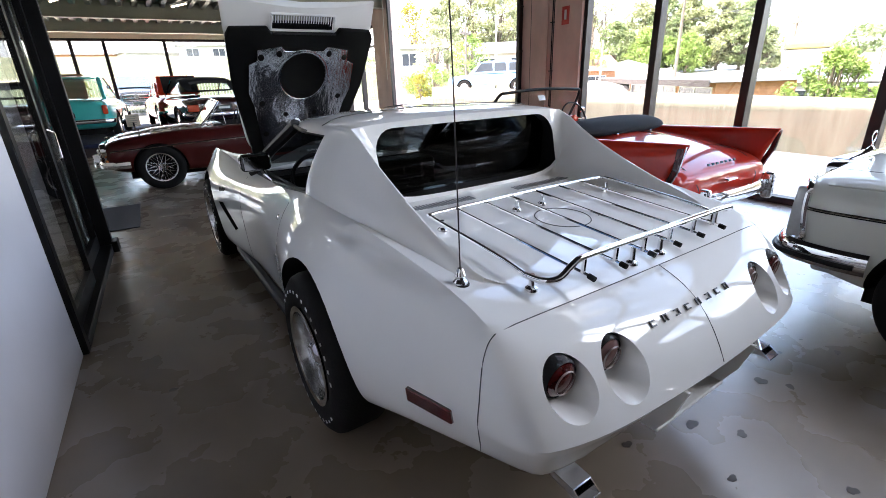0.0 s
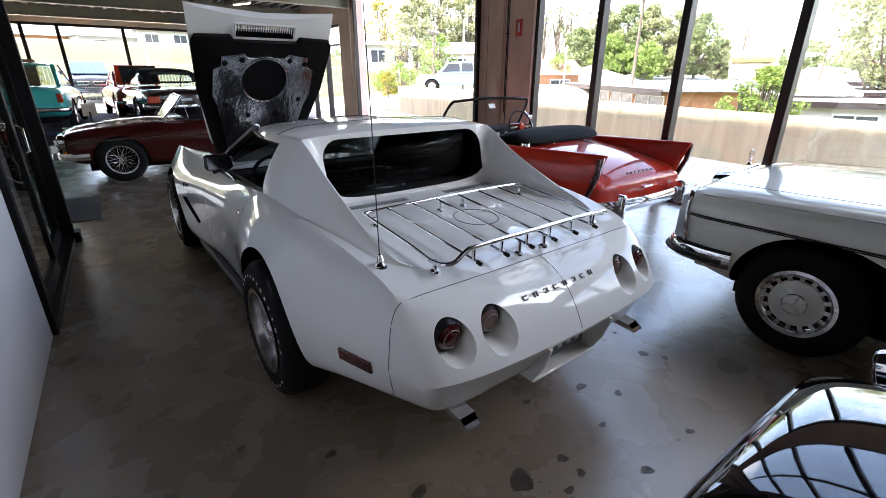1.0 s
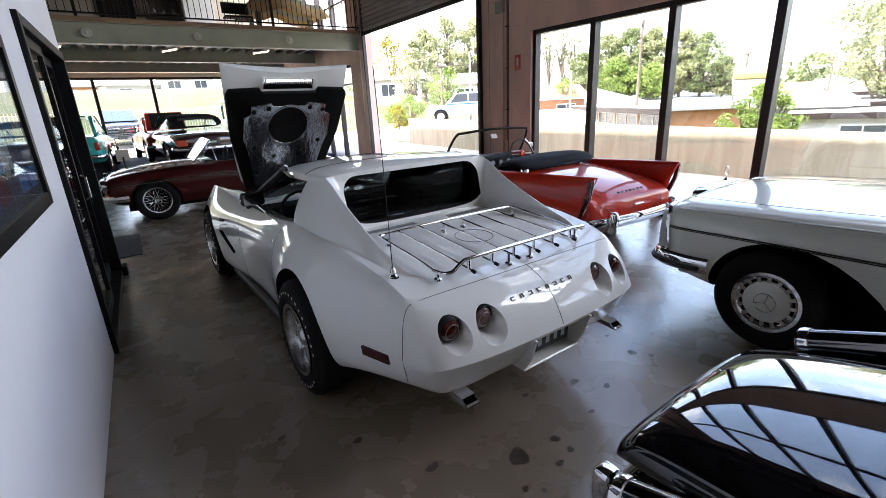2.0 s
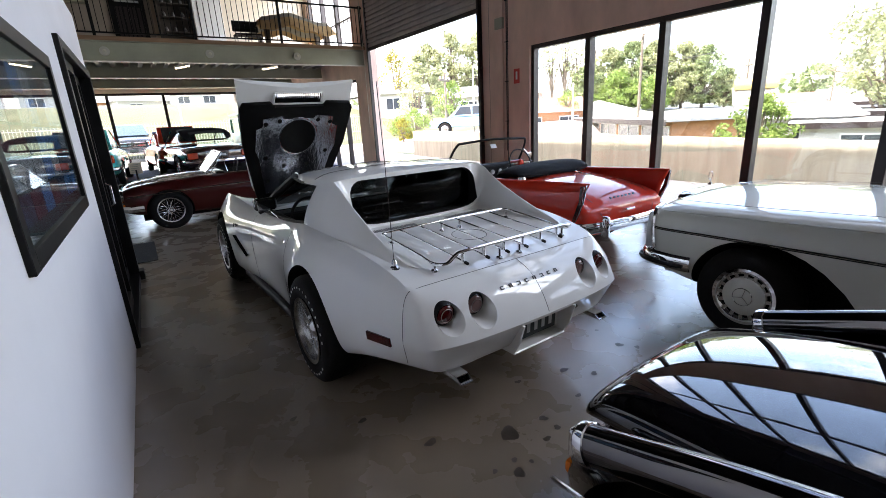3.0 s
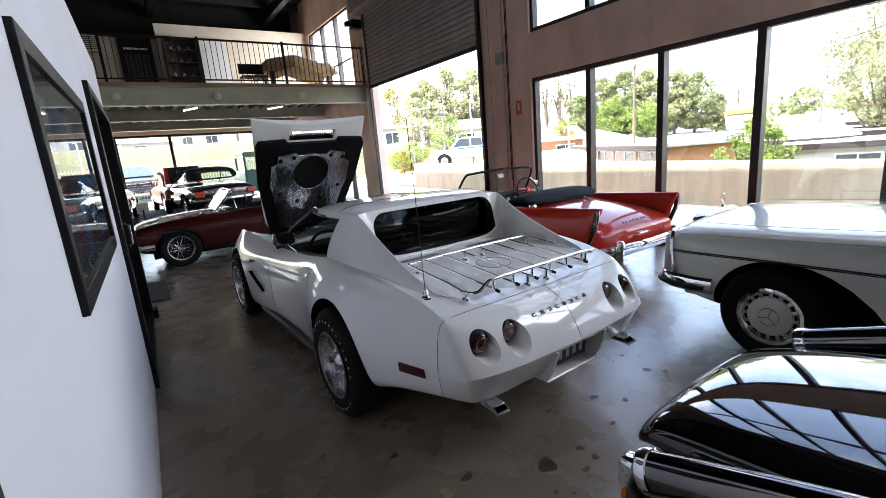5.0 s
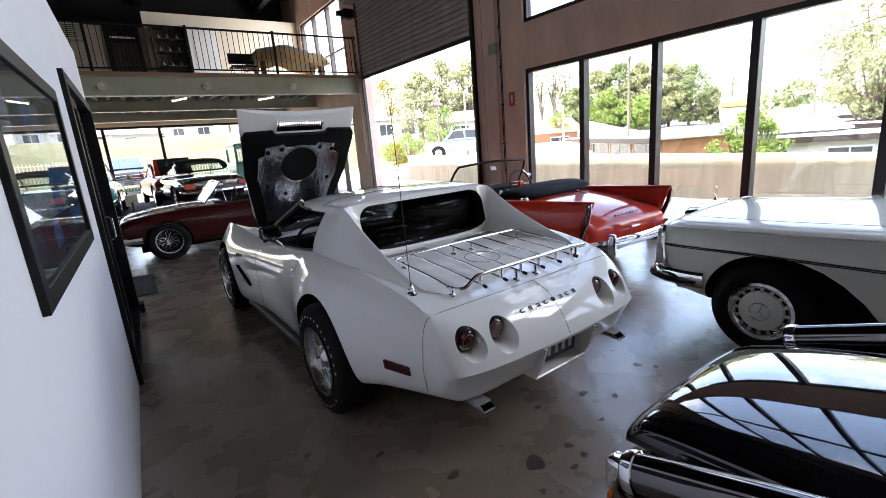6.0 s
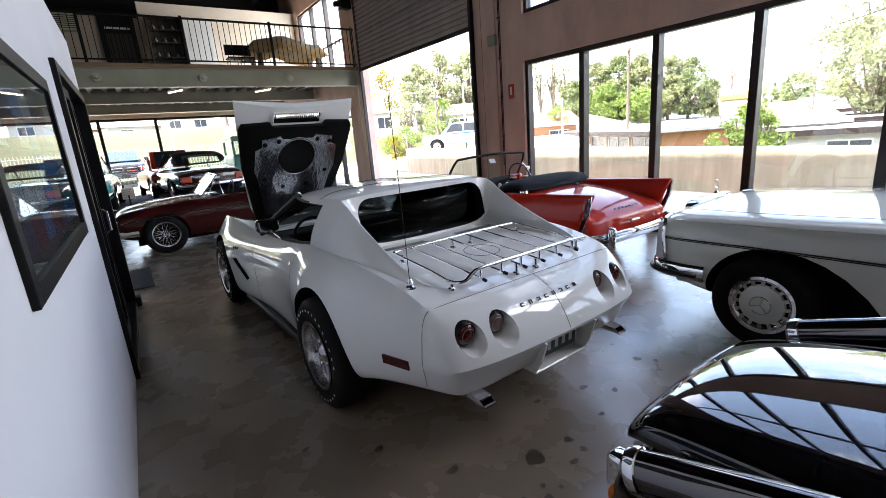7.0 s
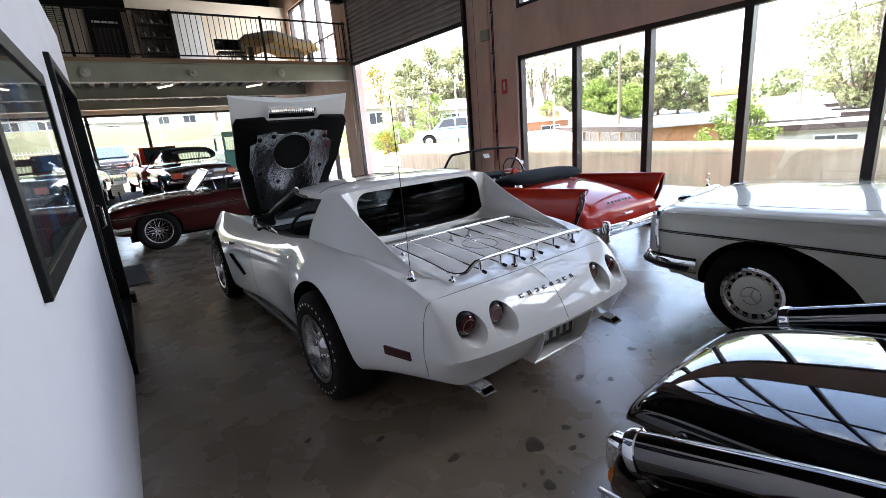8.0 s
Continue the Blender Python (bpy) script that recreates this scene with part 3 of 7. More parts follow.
def wheel_part(parent, x, y, z, r, width, rim_r, style, side=1, turn=0):
    """A wheel with tyre and rim; its face looks along -x for side=1, along +x for side=-1."""
    w = new("wheel")
    w.parent = parent
    w.matrix_basis = pose(x, y, z, 0, 0, (0 if side > 0 else 180) + turn)
    hw = width / 2
    tyre = lathe([(rim_r, -hw + 0.015), (rim_r + 0.015, -hw + 0.005), ((r + rim_r) / 2, -hw - 0.004), (r - 0.03, -hw + 0.006), (r - 0.008, -hw + 0.025), (r, -hw + 0.05), (r, hw - 0.05), (r - 0.02, hw - 0.01), (rim_r, hw - 0.01)], 48, "X")
    part("tyre", tyre, M_TYRE, w, smooth=True, angle=50)
    if style == "alloy":
        rim = lathe([(rim_r, -hw + 0.012), (rim_r + 0.012, -hw - 0.002), (rim_r - 0.012, -hw + 0.0), (rim_r - 0.02, -hw + 0.03), (rim_r - 0.03, hw - 0.02)], 48, "X")
        join(rim, lathe([(0.0, 0.03), (rim_r - 0.02, 0.045)], 40, "X"))
        part("rim", rim, M_ALLOY, w, smooth=True)
        for k in range(8):
            sp = prism([(0.052, -0.024), (rim_r - 0.05, -0.036), (rim_r - 0.012, -0.055), (rim_r - 0.012, 0.055), (rim_r - 0.05, 0.036), (0.052, 0.024)], -hw + 0.045, -hw + 0.085, "X", bevel=0.006)
            part("spoke", sp, M_ALLOY, w, smooth=True).matrix_basis = pose(0, 0, 0, k * 45 + 10)
        part("hub_cap", lathe([(0.0, -hw + 0.02), (0.03, -hw + 0.022), (0.04, -hw + 0.03), (0.058, -hw + 0.045), (0.06, -hw + 0.09)], 24, "X"), M_CHROME, w, smooth=True)
        for k in range(5):
            part("wheel_nut", lathe([(0.0, -hw + 0.03), (0.011, -hw + 0.034), (0.011, -hw + 0.09)], 6, "X"), M_CHROME, w).matrix_basis = pose(0, 0.076 * math.cos(k * 1.2566), 0.076 * math.sin(k * 1.2566))
        # raised white sidewall markings, drawn as plain bars
        rr = (r + rim_r) / 2 + 0.004
        for k in range(34):
            if k in (9, 10, 11, 26, 27, 28):
                continue
            ln = (0.016, 0.011, 0.018, 0.014)[k % 4]
            part("sidewall_mark", box(-0.0012, 0.0012, -ln / 2, ln / 2, -0.006, 0.006), M_PLATETXT, w).matrix_basis = pose(0, 0, 0, k * 360 / 34) @ pose(-hw - 0.003, 0, rr)
    elif style == "wire":
        rim = lathe([(rim_r, -hw + 0.012), (rim_r + 0.008, -hw), (rim_r - 0.008, -hw + 0.004), (rim_r - 0.022, -hw + 0.035), (rim_r - 0.028, hw - 0.02)], 40, "X")
        part("rim", rim, M_ALLOY, w, smooth=True)
        sp = bmesh.new()
        for k in range(24):
            a, b = k * math.tau / 24, (k + (2.2 if k % 2 else -2.2)) * math.tau / 24
            join(sp, tube([(-hw + 0.03, 0.045 * math.cos(a), 0.045 * math.sin(a)), (-hw + 0.06, (rim_r - 0.02) * math.cos(b), (rim_r - 0.02) * math.sin(b))], 0.0035, 4))
            join(sp, tube([(0.02, 0.05 * math.cos(a), 0.05 * math.sin(a)), (-hw + 0.045, (rim_r - 0.015) * math.cos(b), (rim_r - 0.015) * math.sin(b))], 0.003, 4))
        tagged(part("spokes", sp, M_CHROME, w), kind="stuff")
        part("hub_cap", lathe([(0.0, -hw - 0.005), (0.02, -hw - 0.003), (0.03, -hw + 0.015), (0.045, -hw + 0.03), (0.05, 0.03)], 20, "X"), M_CHROME, w, smooth=True)
        part("backing", lathe([(0.0, 0.035), (rim_r - 0.02, 0.04)], 24, "X"), M_WELL, w)
    elif style == "cover":
        rim = lathe([(rim_r, -hw + 0.012), (rim_r + 0.01, -hw), (rim_r - 0.01, -hw - 0.002), (rim_r - 0.02, -hw + 0.016), (rim_r - 0.03, -hw + 0.022)], 48, "X")
        part("rim", rim, M_CHROME, w, "bright trim ring", smooth=True)
        part("backing", lathe([(0.0, 0.0), (rim_r - 0.04, 0.0)], 30, "X"), M_WELL, w)
        part("hub_cap", lathe([(0.0, -hw - 0.008), (0.07, -hw - 0.006), (0.075, -hw - 0.002), (0.105, -hw + 0.0), (rim_r - 0.052, -hw + 0.008), (rim_r - 0.048, -hw + 0.03)], 40, "X"), M_CREAMPAINT, w, "body-coloured hub cap", smooth=True)
        part("emblem_ring", lathe([(0.056, -hw - 0.008), (0.058, -hw - 0.011), (0.061, -hw - 0.008)], 32, "X"), M_CHROME, w, smooth=True)
        part("emblem_ray", boxes(*[(-hw - 0.0105, -hw - 0.007, -0.0022, 0.0022, 0.0, 0.055)], bevel=0.0008), M_ALLOY, w).matrix_basis = pose(0, 0, 0, 15)
        ray = [c for c in w.children if c.name.startswith("emblem_ray")][0]
        for k in (1, 2):
            o = new("emblem_ray", ray.data)
            o.parent = w
            o.matrix_basis = pose(0, 0, 0, 15 + 120 * k)
        for k in range(16):
            part("vent_web", box(-hw + 0.010, -hw + 0.024, -0.012, 0.012, rim_r - 0.056, rim_r - 0.02), M_ALLOY, w).matrix_basis = pose(0, 0, 0, k * 22.5)
    else:
        part("rim", lathe([(0.0, -hw + 0.005), (0.09, -hw), (0.1, -hw + 0.012), (rim_r - 0.01, -hw + 0.01), (rim_r + 0.006, -hw)], 32, "X"), M_CHROME, w, smooth=True)
    return w


def arches(rows, half):
    out = []
    for y, z, r in rows:
        for s in (-1, 1):
            a, b = sorted((s * (half - 0.30), s * (half + 0.15)))
            c = lathe([(0.0, a), (r, a), (r, b), (0.0, b)], 48, "X")
            c.transform(Matrix.Translation((0, y, z)))
            out.append((c, M_WELL))
    return out


def strip(points, width, thick=0.004, closed=False):
    return tube(points, width / 2, 6, closed)


# ---- the white sports coupe ----
CAR = pose(0.852, 0, 0, 0, 0, 1.8)
white_coupe = thing("sports_car", CAR, "white two-seat fibreglass coupe with its bonnet raised and chrome luggage rack", "car")


def along(keys, y):
    """The value at y of a smooth curve through (y, value) keys."""
    if y <= keys[0][0]:
        return keys[0][1]
    for i in range(len(keys) - 1):
        (y0, v0), (y1, v1) = keys[i], keys[i + 1]
        if y <= y1:
            m0 = (v1 - keys[i - 1][1]) / (y1 - keys[i - 1][0]) if i else (v1 - v0) / (y1 - y0)
            m1 = (keys[i + 2][1] - v0) / (keys[i + 2][0] - y0) if i + 2 < len(keys) else (v1 - v0) / (y1 - y0)
            h, t = y1 - y0, (y - y0) / (y1 - y0)
            return v0 * (1 + 2 * t) * (1 - t) ** 2 + m0 * h * t * (1 - t) ** 2 + v1 * t * t * (3 - 2 * t) - m1 * h * t * t * (1 - t)
    return keys[-1][1]


# lines that run the length of the body: half widths and heights
FOOT_Z = [(-0.85, 0.385), (-0.5, 0.345), (-0.25, 0.24), (0.3, 0.195), (1.9, 0.19), (2.4, 0.20), (2.9, 0.22), (3.3, 0.30), (3.55, 0.40)]
SILL_X = [(-0.85, 0.665), (-0.5, 0.77), (0.0, 0.80), (0.5, 0.755), (1.1, 0.73), (1.6, 0.735), (2.0, 0.79), (2.5, 0.815), (2.9, 0.77), (3.3, 0.60), (3.55, 0.42)]
LOW_X = [(-0.85, 0.700), (-0.5, 0.815), (-0.1, 0.868), (0.2, 0.868), (0.5, 0.80), (0.9, 0.752), (1.5, 0.752), (1.9, 0.800), (2.2, 0.858), (2.55, 0.873), (2.9, 0.82), (3.3, 0.66), (3.55, 0.48)]
PEAK_X = [(-0.85, 0.733), (-0.6, 0.806), (-0.3, 0.872), (0.0, 0.893), (0.2, 0.888), (0.45, 0.838), (0.7, 0.792), (1.0, 0.765), (1.5, 0.768), (1.85, 0.800), (2.15, 0.865), (2.5, 0.885), (2.8, 0.862), (3.1, 0.78), (3.35, 0.65), (3.55, 0.50)]
PEAK_Z = [(-0.85, 0.555), (0.0, 0.53), (2.5, 0.52), (3.55, 0.45)]
SIDE_X = [(-0.85, 0.732), (-0.5, 0.812), (-0.2, 0.866), (0.1, 0.874), (0.4, 0.838), (0.7, 0.795), (1.1, 0.772), (1.6, 0.778), (2.0, 0.820), (2.4, 0.858), (2.7, 0.850), (3.1, 0.76), (3.4, 0.62), (3.55, 0.49)]
SIDE_Z = [(-0.85, 0.655), (0.0, 0.68), (1.2, 0.665), (2.5, 0.67), (3.1, 0.60), (3.55, 0.48)]
SHOULDER_X = [(-0.85, 0.712), (-0.5, 0.772), (-0.2, 0.806), (0.1, 0.812), (0.4, 0.785), (0.7, 0.755), (1.1, 0.730), (1.6, 0.738), (2.0, 0.775), (2.5, 0.802), (2.8, 0.775), (3.1, 0.70), (3.55, 0.46)]
SHOULDER_Z = [(-0.85, 0.765), (-0.5, 0.822), (-0.1, 0.838), (0.3, 0.828), (0.7, 0.795), (1.2, 0.775), (2.0, 0.778), (2.5, 0.782), (3.0, 0.71), (3.55, 0.52)]
CREST_X = [(-0.85, 0.668), (-0.5, 0.694), (-0.1, 0.706), (0.3, 0.702), (0.7, 0.682), (1.2, 0.660), (1.6, 0.660), (2.1, 0.700), (2.5, 0.722), (2.8, 0.695), (3.1, 0.61), (3.55, 0.40)]
CREST_Z = [(-0.85, 0.834), (-0.72, 0.868), (-0.5, 0.903), (-0.2, 0.924), (0.1, 0.934), (0.35, 0.926), (0.6, 0.890), (0.9, 0.855), (1.3, 0.838), (1.8, 0.850), (2.2, 0.900), (2.55, 0.915), (2.85, 0.870), (3.1, 0.765), (3.35, 0.655), (3.55, 0.55)]
DECK_Z = [(-0.85, 0.826), (-0.7, 0.848), (-0.4, 0.866), (-0.1, 0.890), (0.2, 0.905), (0.6, 0.86), (1.2, 0.84), (2.0, 0.83), (2.6, 0.80), (3.0, 0.72), (3.55, 0.55)]


def body_section(y):
    zb, zs, zp = along(FOOT_Z, y), along(SIDE_Z, y), along(PEAK_Z, y)
    xs, xc, zd = along(SILL_X, y), along(CREST_X, y), along(DECK_Z, y)
    return [(0.0, y, zb), (min(0.5, xs - 0.12), y, zb), (xs, y, zb + 0.012), (along(LOW_X, y), y, zb + 0.28 * (zp - zb)), (along(PEAK_X, y), y, zp), (along(SIDE_X, y), y, zs),
            (along(SHOULDER_X, y), y, along(SHOULDER_Z, y)), (xc, y, along(CREST_Z, y)), (xc * 0.80, y, zd + 0.30 * (along(CREST_Z, y) - zd)), (xc * 0.5, y, zd), (0.0, y, zd + 0.004)]


# the tail's corner, from under the middle, up round the side, to the deck's middle
TAIL = [(0, -1.052, 0.412), (0.40, -1.046, 0.412), (0.615, -1.012, 0.410), (0.650, -1.042, 0.482), (0.688, -1.074, 0.570), (0.697, -1.022, 0.655), (0.690, -0.985, 0.735), (0.668, -0.935, 0.789), (0.54, -0.945, 0.793), (0.34, -0.950, 0.794), (0, -0.952, 0.795)]
FACE = {3: (-1.104, 0.490), 4: (-1.156, 0.572), 5: (-1.112, 0.665), 6: (-1.040, 0.755)}
STATIONS = [-0.85, -0.72, -0.56, -0.38, -0.18, 0.02, 0.22, 0.42, 0.62, 0.86, 1.15, 1.45, 1.72, 1.95, 2.18, 2.42, 2.66, 2.88, 3.08, 3.28, 3.44, 3.55]


def coupe_skin():
    bm = bmesh.new()
    lay = bm.edges.layers.float.new("crease_edge")
    rings = []
    for half in [TAIL] + [body_section(y) for y in STATIONS]:
        rings.append([bm.verts.new(p) for p in half] + [bm.verts.new((-x, y, z)) for x, y, z in half[-2:0:-1]])
    n = len(rings[0])
    for p, q in zip(rings, rings[1:]):
        for k in range(n):
            bm.faces.new((p[k], p[(k + 1) % n], q[(k + 1) % n], q[k]))
    bm.faces.new(rings[-1])
    # tail panel, in rows from the chin to the deck
    cols = (0.54, 0.34, 0.0, -0.34, -0.54)
    t = rings[0]
    grid_ = [[t[2]] + [bm.verts.new((x, -1.038, 0.412)) for x in (0.54,)] + [t[1], t[0], t[n - 1]] + [bm.verts.new((-0.54, -1.038, 0.412))] + [t[n - 2]]]
    for k in (3, 4, 5, 6):
        y, z = FACE[k]
        grid_.append([t[k]] + [bm.verts.new((x, y + 0.030 * (abs(x) / 0.54) ** 2, z)) for x in cols] + [t[n - k]])
    grid_.append([t[7], t[8], t[9], t[10], t[11], t[12], t[13]])
    for p, q in zip(grid_, grid_[1:]):
        for k in range(6):
            bm.faces.new((p[k], p[k + 1], q[k + 1], q[k]))
    # close the chin's underside between its two extra points
    bm.faces.new((t[2], t[1], grid_[0][1]))
    bm.faces.new((t[n - 2], grid_[0][5], t[n - 1]))

    def crease(p, q, v):
        e = bm.edges.get((p, q))
        if e:
            e[lay] = v
    for k in range(6):
        crease(grid_[2][k], grid_[2][k + 1], 0.95)
        crease(grid_[0][k], grid_[0][k + 1], 0.7)
    for k in (2, n - 2):
        for p, q in zip(rings, rings[1:]):
            crease(p[k], q[k], 0.6)
    for i in range(0, 7):
        for k in (7, n - 7):
            crease(rings[i][k], rings[i + 1][k], 0.55 if i < 5 else 0.35)
    for i in range(7, 20):
        for k in (7, n - 7):
            crease(rings[i][k], rings[i + 1][k], 0.75)
    for k in (4, n - 4):
        crease(rings[0][k], rings[1][k], 0.55)
    for k in (3, 4, 5, 6):
        for j in (0, 6):
            crease(grid_[k - 3][j], grid_[k - 2][j], 0.30)
    bmesh.ops.recalc_face_normals(bm, faces=bm.faces[:])
    return bm


WHEELBASE = 2.53
cuts = arches([(0.0, 0.338, 0.405), (WHEELBASE, 0.335, 0.392)], 0.87)
# lamp tunnels in the tail
LAMPS = (-0.552, -0.378, 0.378, 0.552)
for x in LAMPS:
    c = lathe([(0.0, -0.05), (0.057, -0.05), (0.060, -0.02), (0.066, 0.03), (0.084, 0.15), (0.0, 0.15)], 40, "Y")
    c.transform(Matrix.Translation((x, -1.02, 0.690)) @ Matrix.Rotation(radians(5), 4, "X") @ Matrix.Rotation(radians(180), 4, "Z"))
    cuts.append((c, M_PAINTWHITE))
# number plate recess, engine bay and cockpit
cuts.append((box(-0.170, 0.195, -1.3, -1.035, 0.36, 0.552, bevel=0.006), M_PAINTWHITE))
cuts.append((prism([(-0.55, 1.80), (0.55, 1.80), (0.53, 2.4), (0.42, 2.94), (-0.42, 2.94), (-0.53, 2.4)], 0.42, 1.0), M_ENGINE))
cuts.append((box(-0.635, 0.635, 0.14, 1.50, 0.30, 1.1, bevel=0.05, seg=2), M_TRIM))
# side gills
for s in (-1, 1):
    g = prism([(2.085, 0.565), (1.985, 0.575), (1.775, 0.415), (1.845, 0.385)], 0.0, 0.2, "X")
    g.transform(Matrix.Translation((0.735, 0, 0)) if s > 0 else Matrix.Translation((-0.935, 0, 0)))
    cuts.append((g, M_WELL))
body_me = sculpt(coupe_skin(), [M_PAINTWHITE], 2, cuts)
body_bm = bmesh.new()
body_bm.from_mesh(body_me)
SKIN = BVHTree.FromBMesh(body_bm)
body_bm.free()
skin_part("body", body_me, white_coupe, "glossy white body with flared wings")


def onto(p, d, lift=0.0):
    """The point where a line from p along d meets the car's skin, raised by lift."""
    hit, nor, _, _ = SKIN.ray_cast(Vector(p), Vector(d).normalized())
    return hit + nor * lift if hit else Vector(p)


def facing(p, d, lift=0.0):
    """A matrix on the skin: local -y looks outwards, z runs up."""
    hit, nor, _, _ = SKIN.ray_cast(Vector(p), Vector(d).normalized())
    yv = -nor
    xv = yv.cross(Vector((0, 0, 1))).normalized()
    zv = xv.cross(yv)
    m = Matrix((xv, yv, zv)).transposed().to_4x4()
    m.translation = hit + nor * lift
    return m


# cabin: roof and sail panels in one skin, windows cut through it
def cab(y, xo, zo, xm, zm, xt, zt, a, b, zc, dy=0.0):
    return [(0.0, y, 0.70), (xo - 0.05, y, 0.70), (xo, y, zo), (xm, y + dy * 0.5, zm), (xt + 0.006, y + dy, zt - 0.022), (xt - 0.014, y + dy, zt), (a[0], y + dy, a[1]), (b[0], y + dy, b[1]), (0.0, y + dy, zc)]


CAB = [
    cab(-0.84, 0.630, 0.815, 0.605, 0.826, 0.585, 0.832, (0.55, 0.815), (0.30, 0.800), 0.80),
    cab(-0.66, 0.650, 0.848, 0.622, 0.874, 0.592, 0.896, (0.555, 0.835), (0.30, 0.820), 0.82),
    cab(-0.50, 0.672, 0.868, 0.632, 0.910, 0.590, 0.950, (0.535, 0.840), (0.30, 0.830), 0.83),
    cab(-0.30, 0.698, 0.886, 0.648, 0.962, 0.584, 1.032, (0.515, 0.858), (0.30, 0.845), 0.845),
    cab(-0.13, 0.712, 0.898, 0.660, 1.010, 0.582, 1.112, (0.505, 0.875), (0.30, 0.86), 0.86),
    cab(-0.030, 0.716, 0.905, 0.668, 1.042, 0.584, 1.180, (0.515, 0.900), (0.30, 0.88), 0.88),
    cab(0.040, 0.716, 0.910, 0.672, 1.056, 0.590, 1.206, (0.500, 1.220), (0.26, 1.230), 1.232),
    cab(0.20, 0.714, 0.912, 0.676, 1.056, 0.602, 1.212, (0.500, 1.236), (0.26, 1.248), 1.252),
    cab(0.45, 0.706, 0.902, 0.670, 1.050, 0.596, 1.210, (0.490, 1.234), (0.26, 1.247), 1.251),
    cab(0.72, 0.694, 0.875, 0.650, 1.036, 0.560, 1.198, (0.460, 1.221), (0.26, 1.236), 1.240),
    cab(0.95, 0.685, 0.860, 0.625, 1.024, 0.510, 1.180, (0.430, 1.198), (0.26, 1.210), 1.213),
]
ccut = [(prism([(0.345, 0.70), (0.335, 0.912), (0.232, 1.172), (0.98, 1.156), (1.25, 1.10), (1.3, 0.70)], -1.2, 1.2, "X"), M_TRIM),
        (box(-0.565, 0.565, 0.075, 1.2, 0.6, 1.182, bevel=0.03), M_TRIM)]
rwo = []
for cx_, cz_, a0 in ((0.40, 1.103, 0), (-0.40, 1.103, 90), (-0.425, 0.972, 180), (0.425, 0.972, 270)):
    rr = 0.092 if cz_ > 1 else 0.062
    rwo += [(cx_ + rr * math.cos(radians(a0 + k * 18)), cz_ + rr * math.sin(radians(a0 + k * 18))) for k in range(6)]
ccut.append((prism(rwo, -0.026, 0.15, "Y"), M_TRIM))
skin_part("cabin", sculpt(loft(CAB, lines={5: (0.45, 0, 10)}, rings_sharp={5: 0.5, 6: 0.55, 10: 0.6}), [M_PAINTWHITE], 2, ccut), white_coupe, "white roof with swept sail panels")
for s in (-1, 1):
    part("roof_seam", tube(curve_points([(s * 0.600, 0.285, 1.206), (s * 0.50, 0.285, 1.237), (s * 0.26, 0.29, 1.250), (s * 0.03, 0.30, 1.255), (s * 0.028, 0.6, 1.250), (s * 0.026, 0.93, 1.217)], 4), 0.0022, 5), M_SEAM, white_coupe)
    part("window_seal", tube([(s * 0.652, 0.333, 0.925), (s * 0.632, 0.29, 1.03), (s * 0.598, 0.238, 1.168), (s * 0.588, 0.6, 1.164), (s * 0.52, 0.95, 1.158)], 0.011, 6), M_TRIM, white_coupe)
# rear window, windscreen, pillars
rw = bmesh.new()
vs_ = [rw.verts.new(p) for p in ((-0.53, 0.075, 0.885), (0.53, 0.075, 0.885), (0.53, 0.085, 1.10), (0.48, 0.09, 1.20), (-0.48, 0.09, 1.20), (-0.53, 0.085, 1.10))]
rw.faces.new(vs_)
bmesh.ops.solidify(rw, geom=rw.faces[:], thickness=0.006)
part("rear_window", rw, M_DARKGLASS, white_coupe, "dark tinted upright rear window")
ws = sheet([[(-0.64, 1.50, 0.85), (-0.35, 1.64, 0.85), (0.0, 1.68, 0.85), (0.35, 1.64, 0.85), (0.64, 1.50, 0.85)], [(-0.49, 0.945, 1.168), (-0.30, 0.97, 1.188), (0.0, 0.98, 1.196), (0.30, 0.97, 1.188), (0.49, 0.945, 1.168)]])
part("windscreen", ws, pane_mat("laminated_windscreen", (0.55, 0.60, 0.60), 0.35), white_coupe, smooth=True)
for s in (-1, 1):
    part("windscreen_pillar", tube([(s * 0.662, 1.53, 0.835), (s * 0.60, 1.26, 1.00), (s * 0.512, 0.94, 1.165)], 0.033, 8), M_TRIM, white_coupe)
    part("pillar_cover", tube([(s * 0.645, 1.575, 0.84), (s * 0.585, 1.30, 1.01), (s * 0.495, 0.965, 1.185)], 0.016, 8), M_PAINTWHITE, white_coupe)
    if s > 0:
        part("side_glass", prism([(0.36, 0.88), (0.26, 1.16), (0.95, 1.15), (1.45, 0.86)], 0.612, 0.616, "X"), M_DARKGLASS, white_coupe, "raised tinted side window")
    part("door_sill_seal", tube([(s * 0.652, 0.36, 0.918), (s * 0.655, 0.6, 0.888), (s * 0.645, 1.0, 0.850), (s * 0.645, 1.5, 0.838)], 0.013, 6), M_TRIM, white_coupe)
# interior
for s in (-1, 1):
    part("seat", prism([(0.25, 0.38), (0.85, 0.36), (0.88, 0.48), (0.45, 0.50), (0.32, 1.02), (0.20, 1.03), (0.20, 0.45)], s * 0.36 - 0.21, s * 0.36 + 0.21, "X", bevel=0.03), M_TRIM, white_coupe)
part("dashboard", box(-0.63, 0.63, 1.28, 1.56, 0.60, 0.83, bevel=0.04, seg=2), M_TRIM, white_coupe)
part("steering_wheel", tube(curve_points([(-0.36 + 0.17 * math.cos(a), 1.12 + 0.06 * math.sin(a), 0.80 + 0.16 * math.sin(a)) for a in [k * math.tau / 12 for k in range(12)]], 3, True), 0.013, 6, True), M_TRIM, white_coupe)
